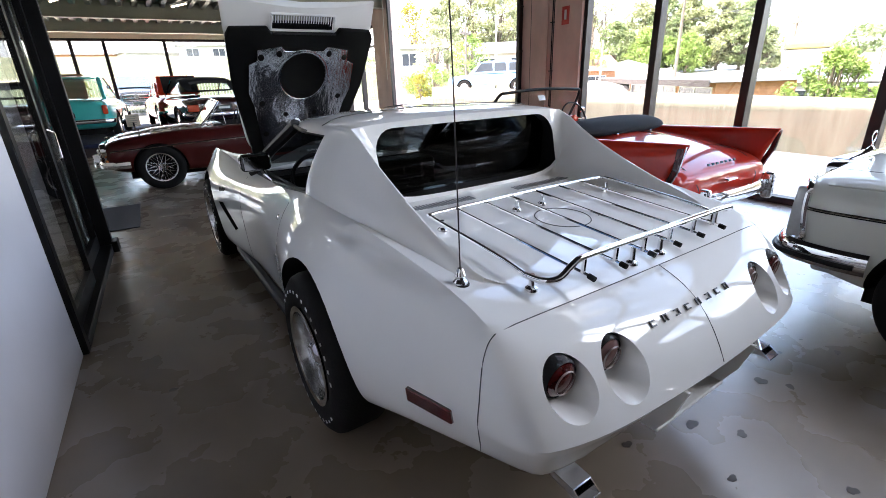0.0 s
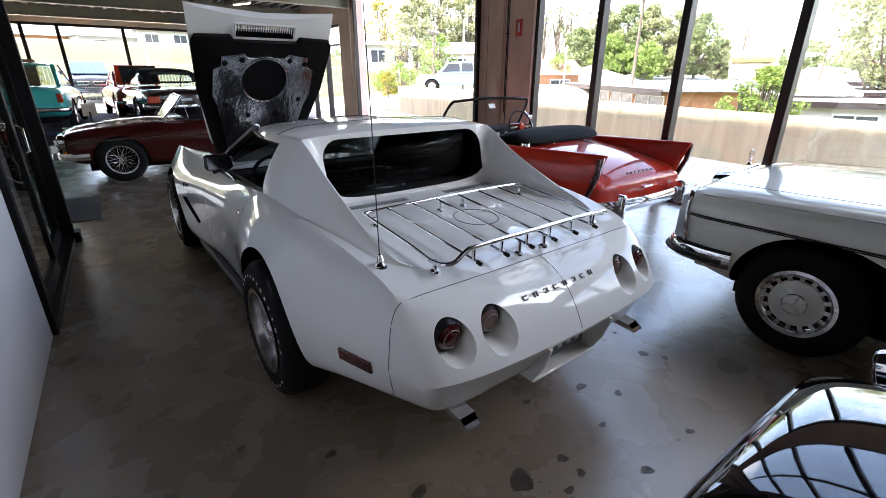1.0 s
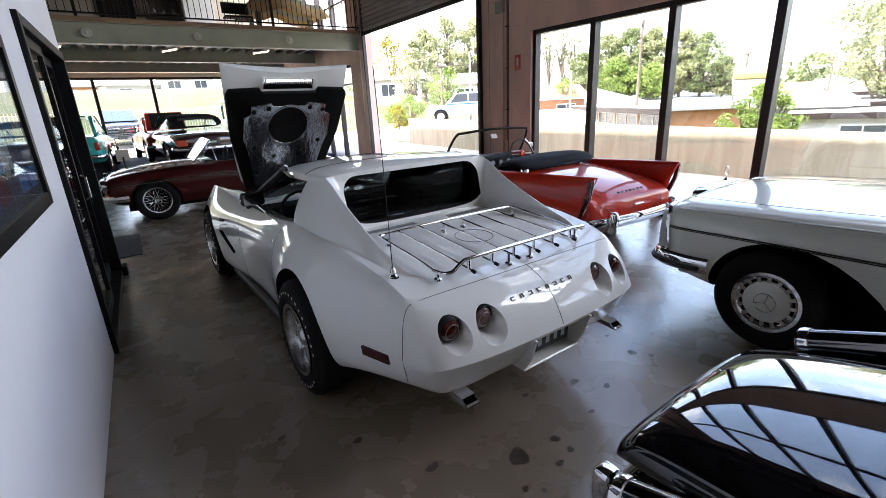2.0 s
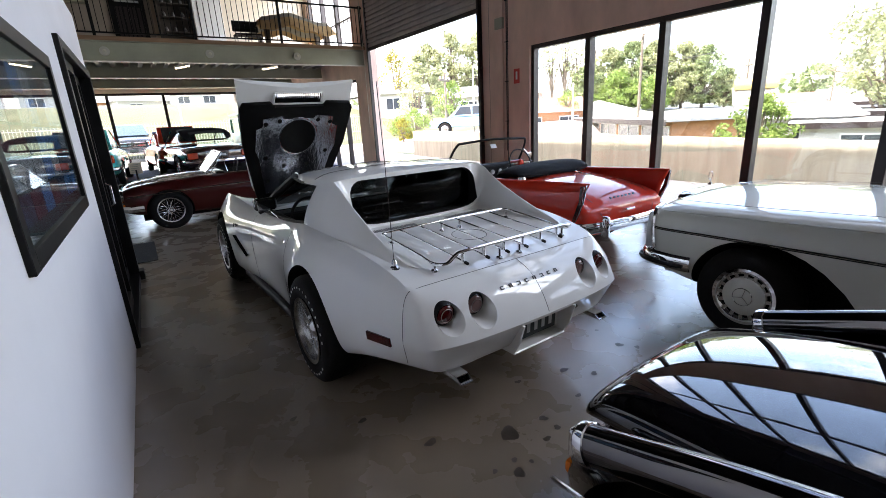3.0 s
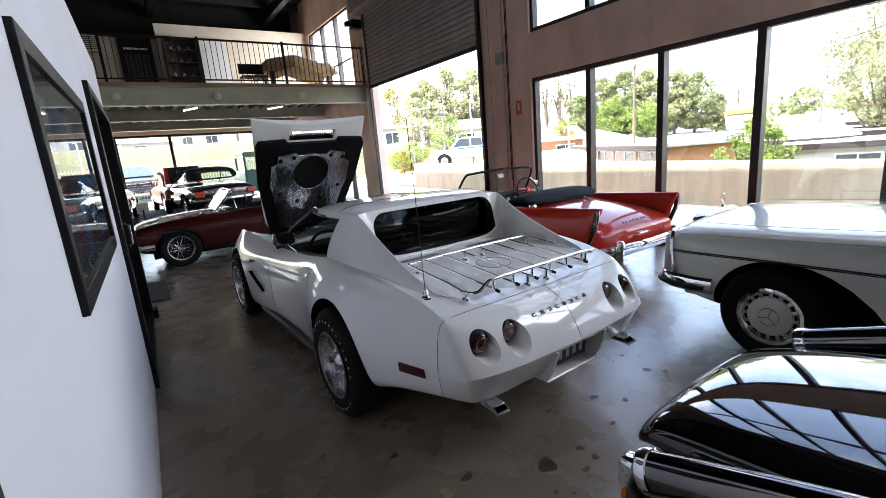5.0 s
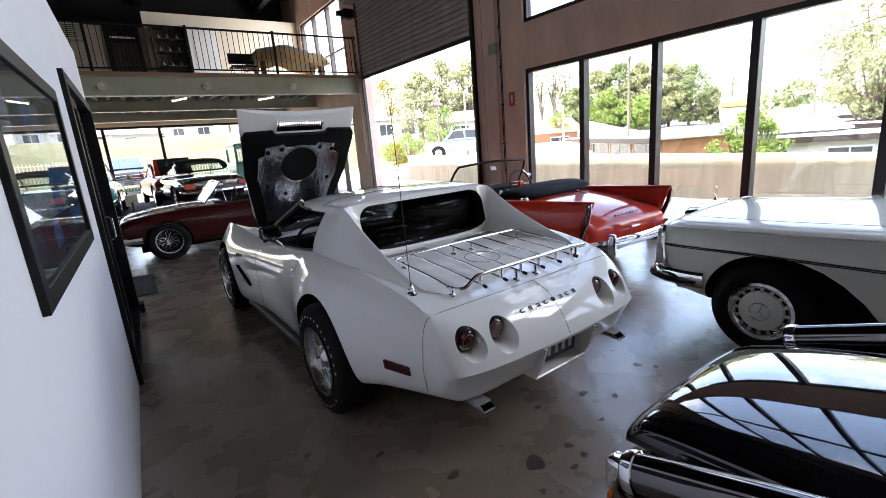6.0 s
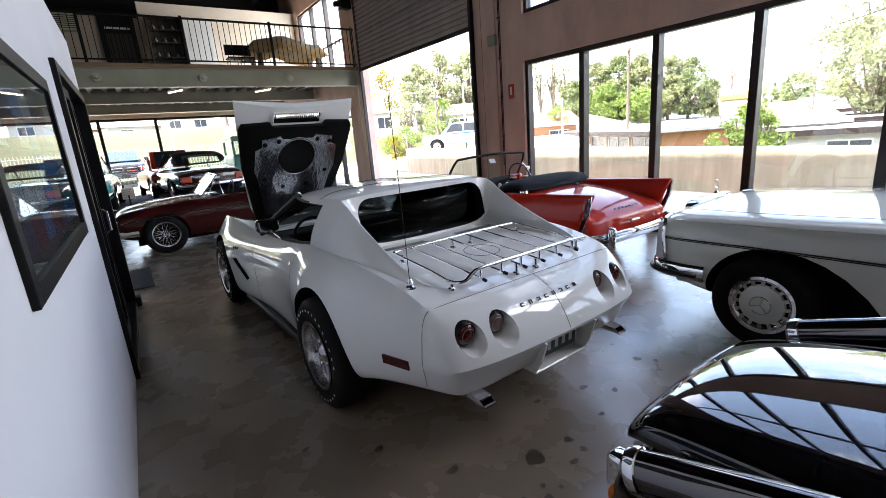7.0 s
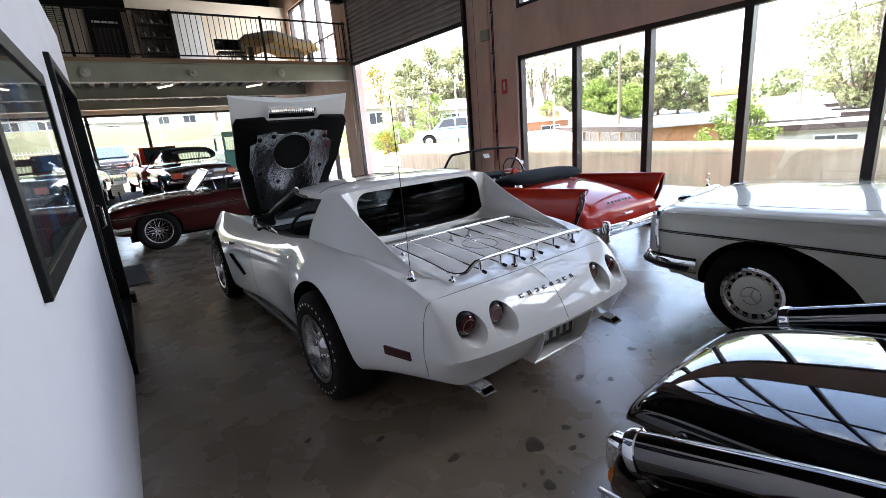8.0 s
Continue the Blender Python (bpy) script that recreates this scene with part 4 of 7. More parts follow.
for s in (-1, 1):
    part("door_card", box(s * 0.60 - 0.012, s * 0.60 + 0.012, 0.35, 1.48, 0.36, 0.86, bevel=0.008), M_TRIM, white_coupe, "black inner door card")
part("parcel_shelf", box(-0.60, 0.60, 0.10, 0.34, 0.84, 0.875, bevel=0.01), M_TRIM, white_coupe)
part("console", box(-0.11, 0.11, 0.3, 1.3, 0.32, 0.56, bevel=0.03), M_TRIM, white_coupe)
part("rear_bulkhead", box(-0.62, 0.62, 0.15, 0.20, 0.35, 0.9), M_TRIM, white_coupe)
part("interior_mirror", box(-0.12, 0.12, 0.86, 0.88, 1.09, 1.15, bevel=0.008), M_TRIM, white_coupe)

# raised bonnet, hinged at the nose
HOODM = pose(0.015, 2.93, 0.765, 0, 0, 0) @ Matrix.Rotation(radians(-54), 4, "X") @ Matrix.Diagonal((0.912, 1.025, 0.94, 1))
hood = new("bonnet")
hood.parent = white_coupe
hood.matrix_basis = HOODM


def hood_edge(v):
    return 0.44 + 0.175 * min(1, v / 0.9) ** 0.8 + 0.035 * max(0, (v - 0.95) / 0.4)


hs = []
for v in (0.0, 0.25, 0.5, 0.75, 1.0, 1.2, 1.31, 1.35):
    w, lift = hood_edge(v), 0.05 + 0.02 * math.sin(v * 2)
    flare = 0.075 * max(0, (v - 1.05) / 0.30) ** 1.6
    hs.append([(0.0, -v, -0.012), (w - 0.03, -v - flare * 0.8, -0.03 + flare), (w, -v - flare, -0.02 + flare), (w - 0.01, -v - flare, 0.0 + flare), (0.36, -v, lift), (0.26, -v, lift + 0.05), (0.0, -v, lift + 0.06)])
hc = [(box(-0.26, 0.26, -1.328, -1.215, -0.2, 0.3), M_WELL)]
skin_part("outer_skin", sculpt(loft(hs, lines={2: (0.8, 0, 7), 3: (0.8, 0, 7)}, rings_sharp={7: 1.0}), [M_PAINTWHITE], 2, hc), hood, "white bonnet shell, underside toward the cabin")
hb = prism([(-0.435, -0.05), (0.435, -0.05), (0.600, -0.75), (0.632, -1.18), (0.60, -1.24), (0.31, -1.25), (0.28, -1.208), (-0.28, -1.208), (-0.31, -1.25), (-0.60, -1.24), (-0.632, -1.18), (-0.600, -0.75)], -0.075, -0.022, "Z", bevel=0.012)
part("inner_frame", hb, M_WELL, hood, "black inner frame of the bonnet", smooth=True)
fo = prism([(-0.34, -0.12), (0.34, -0.12), (0.43, -0.60), (0.475, -0.72), (0.47, -0.97), (0.40, -1.00), (0.40, -1.09), (0.20, -1.12), (0.17, -1.08), (-0.17, -1.08), (-0.20, -1.12), (-0.40, -1.09), (-0.40, -1.00), (-0.47, -0.97), (-0.475, -0.72), (-0.43, -0.60)], -0.092, -0.070, "Z", bevel=0.008)
part("foil_pad", fo, M_FOIL, hood, "crinkled silver foil heat pad", smooth=True)
part("air_duct", lathe([(0.0, -0.0925), (0.198, -0.0930), (0.202, -0.0945), (0.207, -0.0925)], 40, "Z"), M_WELL, hood, "round black air cleaner opening", smooth=True).matrix_basis = pose(0.0, -0.86, 0)
part("duct_ring", lathe([(0.205, -0.09), (0.212, -0.096), (0.225, -0.096), (0.235, -0.09)], 40, "Z"), M_FOIL, hood, smooth=True).matrix_basis = pose(0.0, -0.86, 0)
for x, y in ((-0.37, -1.03), (-0.22, -1.06), (0.22, -1.06), (0.37, -1.03), (-0.36, -0.62), (0.36, -0.66), (-0.14, -0.50), (0.14, -0.50), (-0.32, -0.30), (0.32, -0.30), (0.05, -0.22)):
    part("pad_hole", lathe([(0.0, -0.0935), (0.022, -0.094), (0.026, -0.092)], 12, "Z"), M_WELL, hood).matrix_basis = pose(x, y, 0)
part("cowl_grille", boxes(*[(-0.255 + k * 0.0215, -0.247 + k * 0.0215, -1.325, -1.22, 0.0, 0.015) for k in range(25)]), M_CHROME, hood, "slatted cowl grille")
gf = boxes((-0.275, 0.275, -1.340, -1.324, -0.028, -0.01), (-0.275, -0.262, -1.324, -1.212, -0.028, -0.01), (0.262, 0.275, -1.324, -1.212, -0.028, -0.01), bevel=0.006)
part("grille_frame", gf, M_PAINTWHITE, hood)
part("bonnet_seal", tube([(-0.27, -1.212, -0.07), (0.27, -1.212, -0.07)], 0.008, 6), M_TRIM, hood)

# engine bay contents, low and dark
part("engine", box(-0.3, 0.3, 2.1, 2.95, 0.42, 0.62, bevel=0.05, seg=2), M_ENGINE, white_coupe)
part("air_cleaner", lathe([(0.0, 0.0), (0.18, 0.0), (0.19, 0.01), (0.19, 0.08), (0.18, 0.09), (0.0, 0.1)], 28, "Z"), M_CHROME, white_coupe, smooth=True).matrix_basis = pose(0, 2.4, 0.62)

# wheels
for y, r, wd in ((0.0, 0.338, 0.225), (WHEELBASE, 0.333, 0.215)):
    for s in (1, -1):
        wheel_part(white_coupe, -s * ((0.880 if y < 1 else 0.866) - wd / 2), y, r, r, wd, 0.198, "alloy", s)
part("underbody", box(-0.62, 0.62, -0.35, 3.2, 0.17, 0.30, bevel=0.03), M_WELL, white_coupe)
# dark strips put the shade below the white sills into colour
for s in (-1, 1):
    part("side_pipe_sill", box(s * 0.76 - 0.03, s * 0.76 + 0.03, 0.45, 2.05, 0.155, 0.215, bevel=0.015), M_ENGINE, white_coupe, "dark strip standing in for the shade under the sill")

# tail: lamps, lettering, plate, exhausts, seams
for k, x in enumerate(LAMPS):
    lm = new("tail_lamp")
    lm.parent = white_coupe
    lm.matrix_basis = pose(x, -1.02, 0.690, 5)
    red = k in (0, 3)
    part("lens", lathe([(0.0, -0.018), (0.03, -0.015), (0.045, -0.004), (0.049, 0.03)], 28, "Y"), M_REDLENS if red else mat("reversing_lens", (0.16, 0.09, 0.085), 0.12, var=0.1, coat=0.6), lm, "dark red lens" if red else "clear-centred reversing lens", smooth=True)
    part("bezel", lathe([(0.046, 0.0), (0.050, -0.004), (0.055, 0.004), (0.056, 0.04)], 28, "Y"), M_TRIM, lm, smooth=True)
    part("inner_ring", lathe([(0.030, -0.016), (0.032, -0.019), (0.034, -0.015)], 24, "Y"), M_LENSRING, lm, smooth=True)
lt_ = boxes((-0.011, -0.0065, -0.0025, 0.0025, -0.0095, 0.0095), (-0.0065, 0.010, -0.0025, 0.0025, 0.005, 0.0095), (-0.0065, 0.010, -0.0025, 0.0025, -0.0095, -0.005), bevel=0.0008)
letter = part("letter_block", lt_, mat("dull_chrome_lettering", (0.06, 0.06, 0.065), 0.4, metal=0.5, var=0.1), white_coupe, "small dull chrome letter block")
letter.matrix_basis = facing((-0.222, -1.4, 0.735), (0, 1, 0), 0.003)
for k in range(1, 8):
    o = new("letter_block", letter.data)
    o.parent = white_coupe
    o.matrix_basis = facing((-0.222 + k * 0.0545, -1.4, 0.735), (0, 1, 0), 0.003) @ pose(0, 0, 0, 0, (k % 3) * 90)
part("number_plate", box(-0.155, 0.155, -0.008, 0.0, -0.058, 0.058, bevel=0.002), M_PLATE, white_coupe, "black number plate").matrix_basis = pose(0.005, -1.045, 0.474, 4)
for k in range(5):
    part("plate_bar", box(-0.012, 0.012, -0.010, -0.008, -0.030, 0.030), M_PLATETXT, white_coupe).matrix_basis = pose(-0.105 + k * 0.055, -1.045, 0.474, 4)
ph = bmesh.new()
for sx in (-1, 1):
    join(ph, prism([(-1.078, 0.380), (-1.118, 0.450), (-1.152, 0.556), (-1.04, 0.560), (-0.98, 0.377)], 0.0125 + sx * 0.19 - 0.007, 0.0125 + sx * 0.19 + 0.007, "X", bevel=0.003))
join(ph, box(-0.182, 0.207, -1.082, -0.97, 0.369, 0.382, bevel=0.004))
part("plate_housing", ph, M_PAINTWHITE, white_coupe, "white number plate housing")
part("plate_lamp", lathe([(0.0, -0.012), (0.011, -0.010), (0.013, 0.0)], 14, "Y"), M_TRIM, white_coupe, smooth=True).matrix_basis = facing((0.235, -1.4, 0.535), (0, 1, 0))
for x in (-0.52, 0.50):
    ex = prism([(-1.120, 0.372), (-0.98, 0.380), (-0.98, 0.3835), (-1.118, 0.3755)], x - 0.034, x + 0.034, "X")
    join(ex, prism([(-1.088, 0.396), (-0.98, 0.402), (-0.98, 0.4055), (-1.086, 0.3995)], x - 0.034, x + 0.034, "X"))
    for q_ in (-1, 1):
        join(ex, prism([(-1.118, 0.3757), (-0.98, 0.3837), (-0.98, 0.4018), (-1.088, 0.3958)], x + q_ * 0.0325 - 0.0015, x + q_ * 0.0325 + 0.0015, "X"))
    part("exhaust_tip", ex, M_CHROME, white_coupe, "square chrome exhaust tip")
    part("exhaust_pipe", tube([(x, -0.99, 0.396), (x * 0.96, -0.75, 0.38), (x * 0.85, -0.5, 0.30)], 0.03, 10), M_ENGINE, white_coupe, smooth=True)
for s in (-1, 1):
    part("side_marker", box(-0.082, 0.082, -0.008, 0.006, -0.024, 0.024, bevel=0.003), M_REDLENS, white_coupe, "dark red side marker").matrix_basis = facing((s * 1.4, -0.745, 0.535), (-s, 0, 0), 0.001)
# panel seams
seam = [onto((x, -0.905 - 0.008 * (1 - (x / 0.68) ** 2), 1.2), (0, 0, -1), 0.0004) for x in [-0.66 + 0.066 * k for k in range(21)]]
part("bumper_seam", tube(seam, 0.0017, 5), M_SEAM, white_coupe)
for s in (-1, 1):
    pts = [seam[0 if s < 0 else -1]] + [onto((s * 1.4, -0.905 + dy, z), (-s, 0, 0), 0.0004) for z, dy in ((0.78, 0.0), (0.74, -0.004), (0.69, -0.01), (0.64, -0.012), (0.58, -0.008), (0.52, 0.0), (0.47, 0.012), (0.43, 0.03))]
    part("bumper_seam", tube(curve_points(pts, 3), 0.0017, 5), M_SEAM, white_coupe)
pts = [onto((0, y, 1.2), (0, 0, -1), 0.0004) for y in (-0.915, -0.95, -0.98)] + [onto((0, -1.4, z), (0, 1, 0), 0.0004) for z in (0.77, 0.74, 0.70, 0.66, 0.62, 0.58)]
part("tail_centre_seam", tube(pts, 0.0016, 5), M_SEAM, white_coupe)
for s in (-1, 1):
    for y0, top, lean in ((0.475, 0.86, 0.06), (1.56, 0.81, 0.04)):
        pts = [onto((s * 1.4, y0 + lean * (top - z) / 0.6, z), (-s, 0, 0), 0.0003) for z in [top - (top - 0.24) * k / 12 for k in range(13)]]
        part("door_seam", tube(pts, 0.0017, 5), M_SEAM, white_coupe)
    part("door_lock", lathe([(0.0, -0.004), (0.013, -0.003), (0.015, 0.002)], 14, "Y"), M_CHROME, white_coupe).matrix_basis = facing((s * 1.4, 0.57, 0.775), (-s, 0, 0))
part("wing_badge", boxes((-0.06, 0.05, -0.003, 0.003, -0.004, 0.004), (-0.05, -0.035, -0.003, 0.003, -0.02, 0.012), (0.0, 0.012, -0.003, 0.003, -0.012, 0.016), (0.03, 0.07, -0.003, 0.003, 0.006, 0.014)), M_ENGINE, white_coupe, "small dark script badge").matrix_basis = facing((-1.4, 1.99, 0.67), (1, 0, 0), 0.002)
mr = new("door_mirror")
mr.parent = white_coupe
mr.matrix_basis = pose(-0.705, 1.12, 0.905)
part("stalk", tube([(0.06, -0.02, -0.06), (0.03, 0.03, -0.02), (0.02, 0.07, 0.02)], 0.008, 6), M_CHROME, mr)
part("housing", box(-0.09, 0.08, 0.03, 0.12, 0.0, 0.10, bevel=0.025, seg=3), mat("green_black_mirror_shell", (0.006, 0.012, 0.010), 0.15, var=0, coat=0.8), mr, smooth=True)
part("mirror_glass", box(-0.075, 0.065, 0.026, 0.029, 0.012, 0.088, bevel=0.001), M_CHROME, mr)
part("mirror_foot", lathe([(0.0, 0.0), (0.02, 0.0), (0.016, 0.012), (0.0, 0.014)], 14, "Z"), M_CHROME, mr).matrix_basis = pose(0.06, -0.03, -0.065)
# rear deck vents and fuel lid
for s in (-1, 1):
    vent = bmesh.new()
    for k in range(22):
        p = onto((s * 0.30 - 0.17 + k * 0.0165, -0.11, 1.1), (0, 0, -1), 0.0)
        box(p.x - 0.0055, p.x + 0.0055, -0.140, -0.082, p.z - 0.008, p.z + 0.0015, bm=vent)
    part("deck_vent", vent, mat("vent_shadow_grey", (0.22, 0.22, 0.22), 0.8, var=0.1), white_coupe, "louvred deck vent")
part("fuel_lid", tube([onto((0.02 + 0.105 * math.cos(a), -0.50 + 0.105 * math.sin(a), 1.2), (0, 0, -1), 0.0006) for a in [k * math.tau / 40 for k in range(40)]], 0.0022, 4, True), M_SEAM, white_coupe)

# antenna
an = thing("radio_antenna", pose(0.247, -0.745, 0.852), "thin steel whip antenna with chrome base on the car's rear wing", "antenna")
part("base", lathe([(0.0, 0.0), (0.022, 0.0), (0.021, 0.012), (0.012, 0.02), (0.016, 0.03), (0.010, 0.045), (0.007, 0.05), (0.0, 0.052)], 18, "Z"), M_CHROME, an, smooth=True)
part("whip", tube([(0, 0, 0.04), (0.006, 0.02, 0.5), (0.012, 0.045, 0.86)], 0.0021, 6), M_DARKFRAME, an)
part("collar", lathe([(0.0225, -0.002), (0.026, 0.0), (0.0245, 0.006), (0.021, 0.008)], 18, "Z"), M_TRIM, an, "black rubber gasket")

# luggage rack, bolted to the deck
rk = thing("luggage_rack", CAR, "chrome tubular luggage rack bolted on the rear deck", "luggage rack")


def rack_z(y):
    return 0.922 + (y + 0.32) * 0.085


YF, YB, HW = -0.315, -0.885, 0.475
fr = [(-HW, YB + 0.06, rack_z(YB) - 0.005), (-HW, YB + 0.2, rack_z(YB + 0.2)), (-HW, YF - 0.06, rack_z(YF)), (-HW + 0.012, YF - 0.018, rack_z(YF) + 0.001), (-HW + 0.05, YF, rack_z(YF) + 0.002), (0, YF + 0.008, rack_z(YF) + 0.004), (HW - 0.05, YF, rack_z(YF) + 0.002), (HW - 0.012, YF - 0.018, rack_z(YF) + 0.001), (HW, YF - 0.06, rack_z(YF)), (HW, YB + 0.2, rack_z(YB + 0.2)), (HW, YB + 0.06, rack_z(YB) - 0.005)]
part("outer_frame", tube(curve_points(fr, 5), 0.0075, 10), M_CHROME, rk, smooth=True)
bk = [(-HW, YB + 0.075, rack_z(YB) - 0.004), (-HW + 0.012, YB + 0.02, rack_z(YB) - 0.006), (-HW + 0.045, YB - 0.008, rack_z(YB) + 0.002), (-HW + 0.09, YB - 0.014, rack_z(YB) + 0.034), (-HW + 0.15, YB - 0.015, rack_z(YB) + 0.044), (0, YB - 0.018, rack_z(YB) + 0.046), (HW - 0.11, YB - 0.015, rack_z(YB) + 0.044), (HW - 0.03, YB - 0.010, rack_z(YB) + 0.034), (HW, YB + 0.012, rack_z(YB) + 0.014), (HW, YB + 0.075, rack_z(YB) - 0.004)]
part("rear_rail", tube(curve_points(bk, 5), 0.0095, 10), M_CHROME, rk, smooth=True)
for k in range(6):
    x = -0.345 + k * 0.136
    part("slat", tube([(x, YF + 0.004, rack_z(YF) + 0.003), (x, -0.6, rack_z(-0.6)), (x, YB - 0.035, rack_z(YB) - 0.006)], 0.0052, 8), M_CHROME, rk, smooth=True)
    part("slat_cap", tube([(x, YB - 0.033, rack_z(YB) - 0.006), (x, YB - 0.054, rack_z(YB) - 0.010)], 0.008, 8), M_TYRE, rk, "black rubber end cap")
    part("upright", tube([(x, YB - 0.014, rack_z(YB) - 0.006), (x, YB - 0.016, rack_z(YB) + 0.042)], 0.007, 8), M_CHROME, rk)
for x, y in ((-0.445, -0.37), (-0.072, -0.345), (0.068, -0.345), (0.445, -0.37), (-0.465, -0.828), (-0.08, -0.872), (0.065, -0.872), (0.465, -0.828)):
    top, low = rack_z(y) - 0.004, onto((x, y, 1.2), (0, 0, -1)).z
    part("foot", lathe([(0.0, low - 0.002), (0.019, low - 0.002), (0.018, low + 0.006), (0.009, low + 0.013), (0.008, top), (0.0, top)], 14, "Z"), M_CHROME, rk, smooth=True).matrix_basis = pose(x, y, 0)

# ---- the other cars ----


def sec(y, *pts):
    """Half section: (x, z) points from under the middle, round the side, to the top middle."""
    return [(x, y, z) for x, z in pts]


def bar_bumper(parent, pts, r, name="bumper", flat=(0.55, 1.0), label="chrome bumper", sides=10):
    return part(name, tube(curve_points(pts, 5), r, sides, squash=flat), M_CHROME, parent, label, smooth=True)


# red roadster with tail fins, hood folded under a black cover
red = thing("roadster", pose(3.41, 0.03, 0), "bright red two-seat roadster with tail fins and folded black hood", "car")
R = [
    sec(0.10, (0, .36), (.50, .36), (.60, .40), (.62, .48), (.61, .54), (.57, .58), (.46, .60), (.25, .605), (0, .605)),
    sec(0.14, (0, .33), (.55, .33), (.65, .38), (.67, .48), (.655, .58), (.60, .625), (.48, .64), (.25, .65), (0, .65)),
    sec(0.24, (0, .30), (.58, .30), (.69, .36), (.71, .48), (.69, .64), (.62, .68), (.50, .685), (.25, .71), (0, .715)),
    sec(0.50, (0, .24), (.60, .24), (.72, .30), (.75, .48), (.73, .68), (.64, .735), (.52, .74), (.28, .78), (0, .79)),
    sec(0.95, (0, .20), (.62, .20), (.74, .26), (.765, .50), (.74, .73), (.65, .79), (.54, .795), (.30, .835), (0, .845)),
    sec(1.40, (0, .19), (.62, .19), (.74, .24), (.765, .50), (.74, .77), (.66, .83), (.55, .83), (.30, .855), (0, .86)),
    sec(1.90, (0, .19), (.62, .19), (.74, .24), (.765, .50), (.735, .78), (.66, .845), (.55, .85), (.30, .86), (0, .865)),
    sec(2.40, (0, .19), (.62, .19), (.74, .24), (.765, .50), (.735, .77), (.66, .84), (.55, .86), (.30, .88), (0, .885)),
    sec(3.10, (0, .20), (.62, .20), (.74, .26), (.765, .50), (.735, .75), (.66, .80), (.50, .81), (.30, .84), (0, .85)),
    sec(3.60, (0, .24), (.58, .24), (.70, .30), (.735, .48), (.71, .68), (.64, .73), (.48, .73), (.30, .75), (0, .76)),
    sec(3.86, (0, .30), (.48, .30), (.60, .34), (.65, .46), (.63, .58), (.56, .62), (.42, .62), (.25, .63), (0, .64)),
]
cuts = arches([(0.93, 0.30, 0.335), (3.11, 0.30, 0.335)], 0.765)
cuts.append((box(-0.60, 0.60, 1.36, 2.28, 0.34, 1.1, bevel=0.06, seg=2), M_TRIM))
skin_part("body", sculpt(loft(R), [M_REDPAINT], 2, cuts), red, "glossy red body with tail fins")
for s in (-1, 1):
    lm = new("tail_lamp")
    lm.parent = red
    part("lens", prism([(0.085, 0.865), (0.105, 0.70), (0.20, 0.50), (0.235, 0.50), (0.14, 0.72), (0.12, 0.865)], -0.02, 0.02, "X", bevel=0.006), M_REDLENS, lm, "tall dark red fin lamp").matrix_basis = pose(s * 0.655, 0, 0, 0, s * 4)
    part("surround", tube([(s * 0.70, 0.20, 0.49), (s * 0.70, 0.105, 0.70), (s * 0.69, 0.075, 0.875)], 0.006, 6), M_CHROME, lm)
    fn_ = loft([[(x0, y, z0), (x1, y, z0), (x1 + 0.012, y, (z0 + z1) / 2), (x1 - 0.012, y - sk, z1 - 0.02), ((x0 + x1) / 2 + 0.0, y - sk, z1), (x0 + 0.012, y - sk, z1 - 0.02), (x0 - 0.005, y, (z0 + z1) / 2)] for y, sk, x0, x1, z0, z1 in ((0.20, 0.13, 0.625, 0.700, 0.50, 0.895), (0.30, 0.08, 0.615, 0.715, 0.48, 0.892), (0.60, 0.0, 0.61, 0.74, 0.50, 0.878), (1.0, 0.0, 0.61, 0.752, 0.55, 0.862), (1.5, 0.0, 0.61, 0.755, 0.62, 0.846), (1.95, 0.0, 0.62, 0.745, 0.68, 0.83))], mirror=False, rings_sharp={0: 0.8})
    if s < 0:
        fn_.transform(Matrix.Diagonal((-1, 1, 1, 1)))
    skin_part("tail_fin", sculpt(fn_, [M_REDPAINT], 2), red, "sharp red tail fin")
    ov = bmesh.new()
    join(ov, box(-0.032, 0.032, -0.055, 0.03, 0.34, 0.56, bevel=0.025, seg=3))
    part("overrider", ov, M_CHROME, red, "chrome bumper overrider", smooth=True).matrix_basis = pose(s * 0.485, 0.02, 0)
    part("bumper_bracket", tube([(s * 0.45, 0.02, 0.42), (s * 0.45, 0.14, 0.42)], 0.012, 6), M_DARKFRAME, red)
bar_bumper(red, [(-0.74, 0.24, 0.45), (-0.68, 0.10, 0.45), (-0.45, 0.03, 0.45), (0, 0.0, 0.45), (0.45, 0.03, 0.45), (0.68, 0.10, 0.45), (0.74, 0.24, 0.45)], 0.055, flat=(0.35, 1.0))
# boot lid seam, handle, script
part("boot_seam", tube(curve_points([(-0.46, 1.15, 0.815), (-0.47, 0.60, 0.752), (-0.46, 0.25, 0.695), (-0.43, 0.105, 0.56), (-0.40, 0.095, 0.47)]), 0.003, 5), M_SEAM, red)
part("boot_seam", tube(curve_points([(0.46, 1.15, 0.815), (0.47, 0.60, 0.752), (0.46, 0.25, 0.695), (0.43, 0.105, 0.56), (0.40, 0.095, 0.47)]), 0.003, 5), M_SEAM, red)
part("boot_handle", box(-0.07, 0.07, 0.06, 0.10, 0.545, 0.565, bevel=0.006), M_CHROME, red, "chrome boot handle")
for k in range(7):
    part("letter_block", box(-0.013, 0.013, -0.004, 0.004, -0.009, 0.009), M_ENGINE, red).matrix_basis = pose(-0.22 + k * 0.062, 0.155, 0.682, -25)
for s in (-1, 1):
    part("hinge", box(s * 0.24 - 0.015, s * 0.24 + 0.015, 0.98, 1.14, 0.842, 0.858, bevel=0.005), M_CHROME, red)
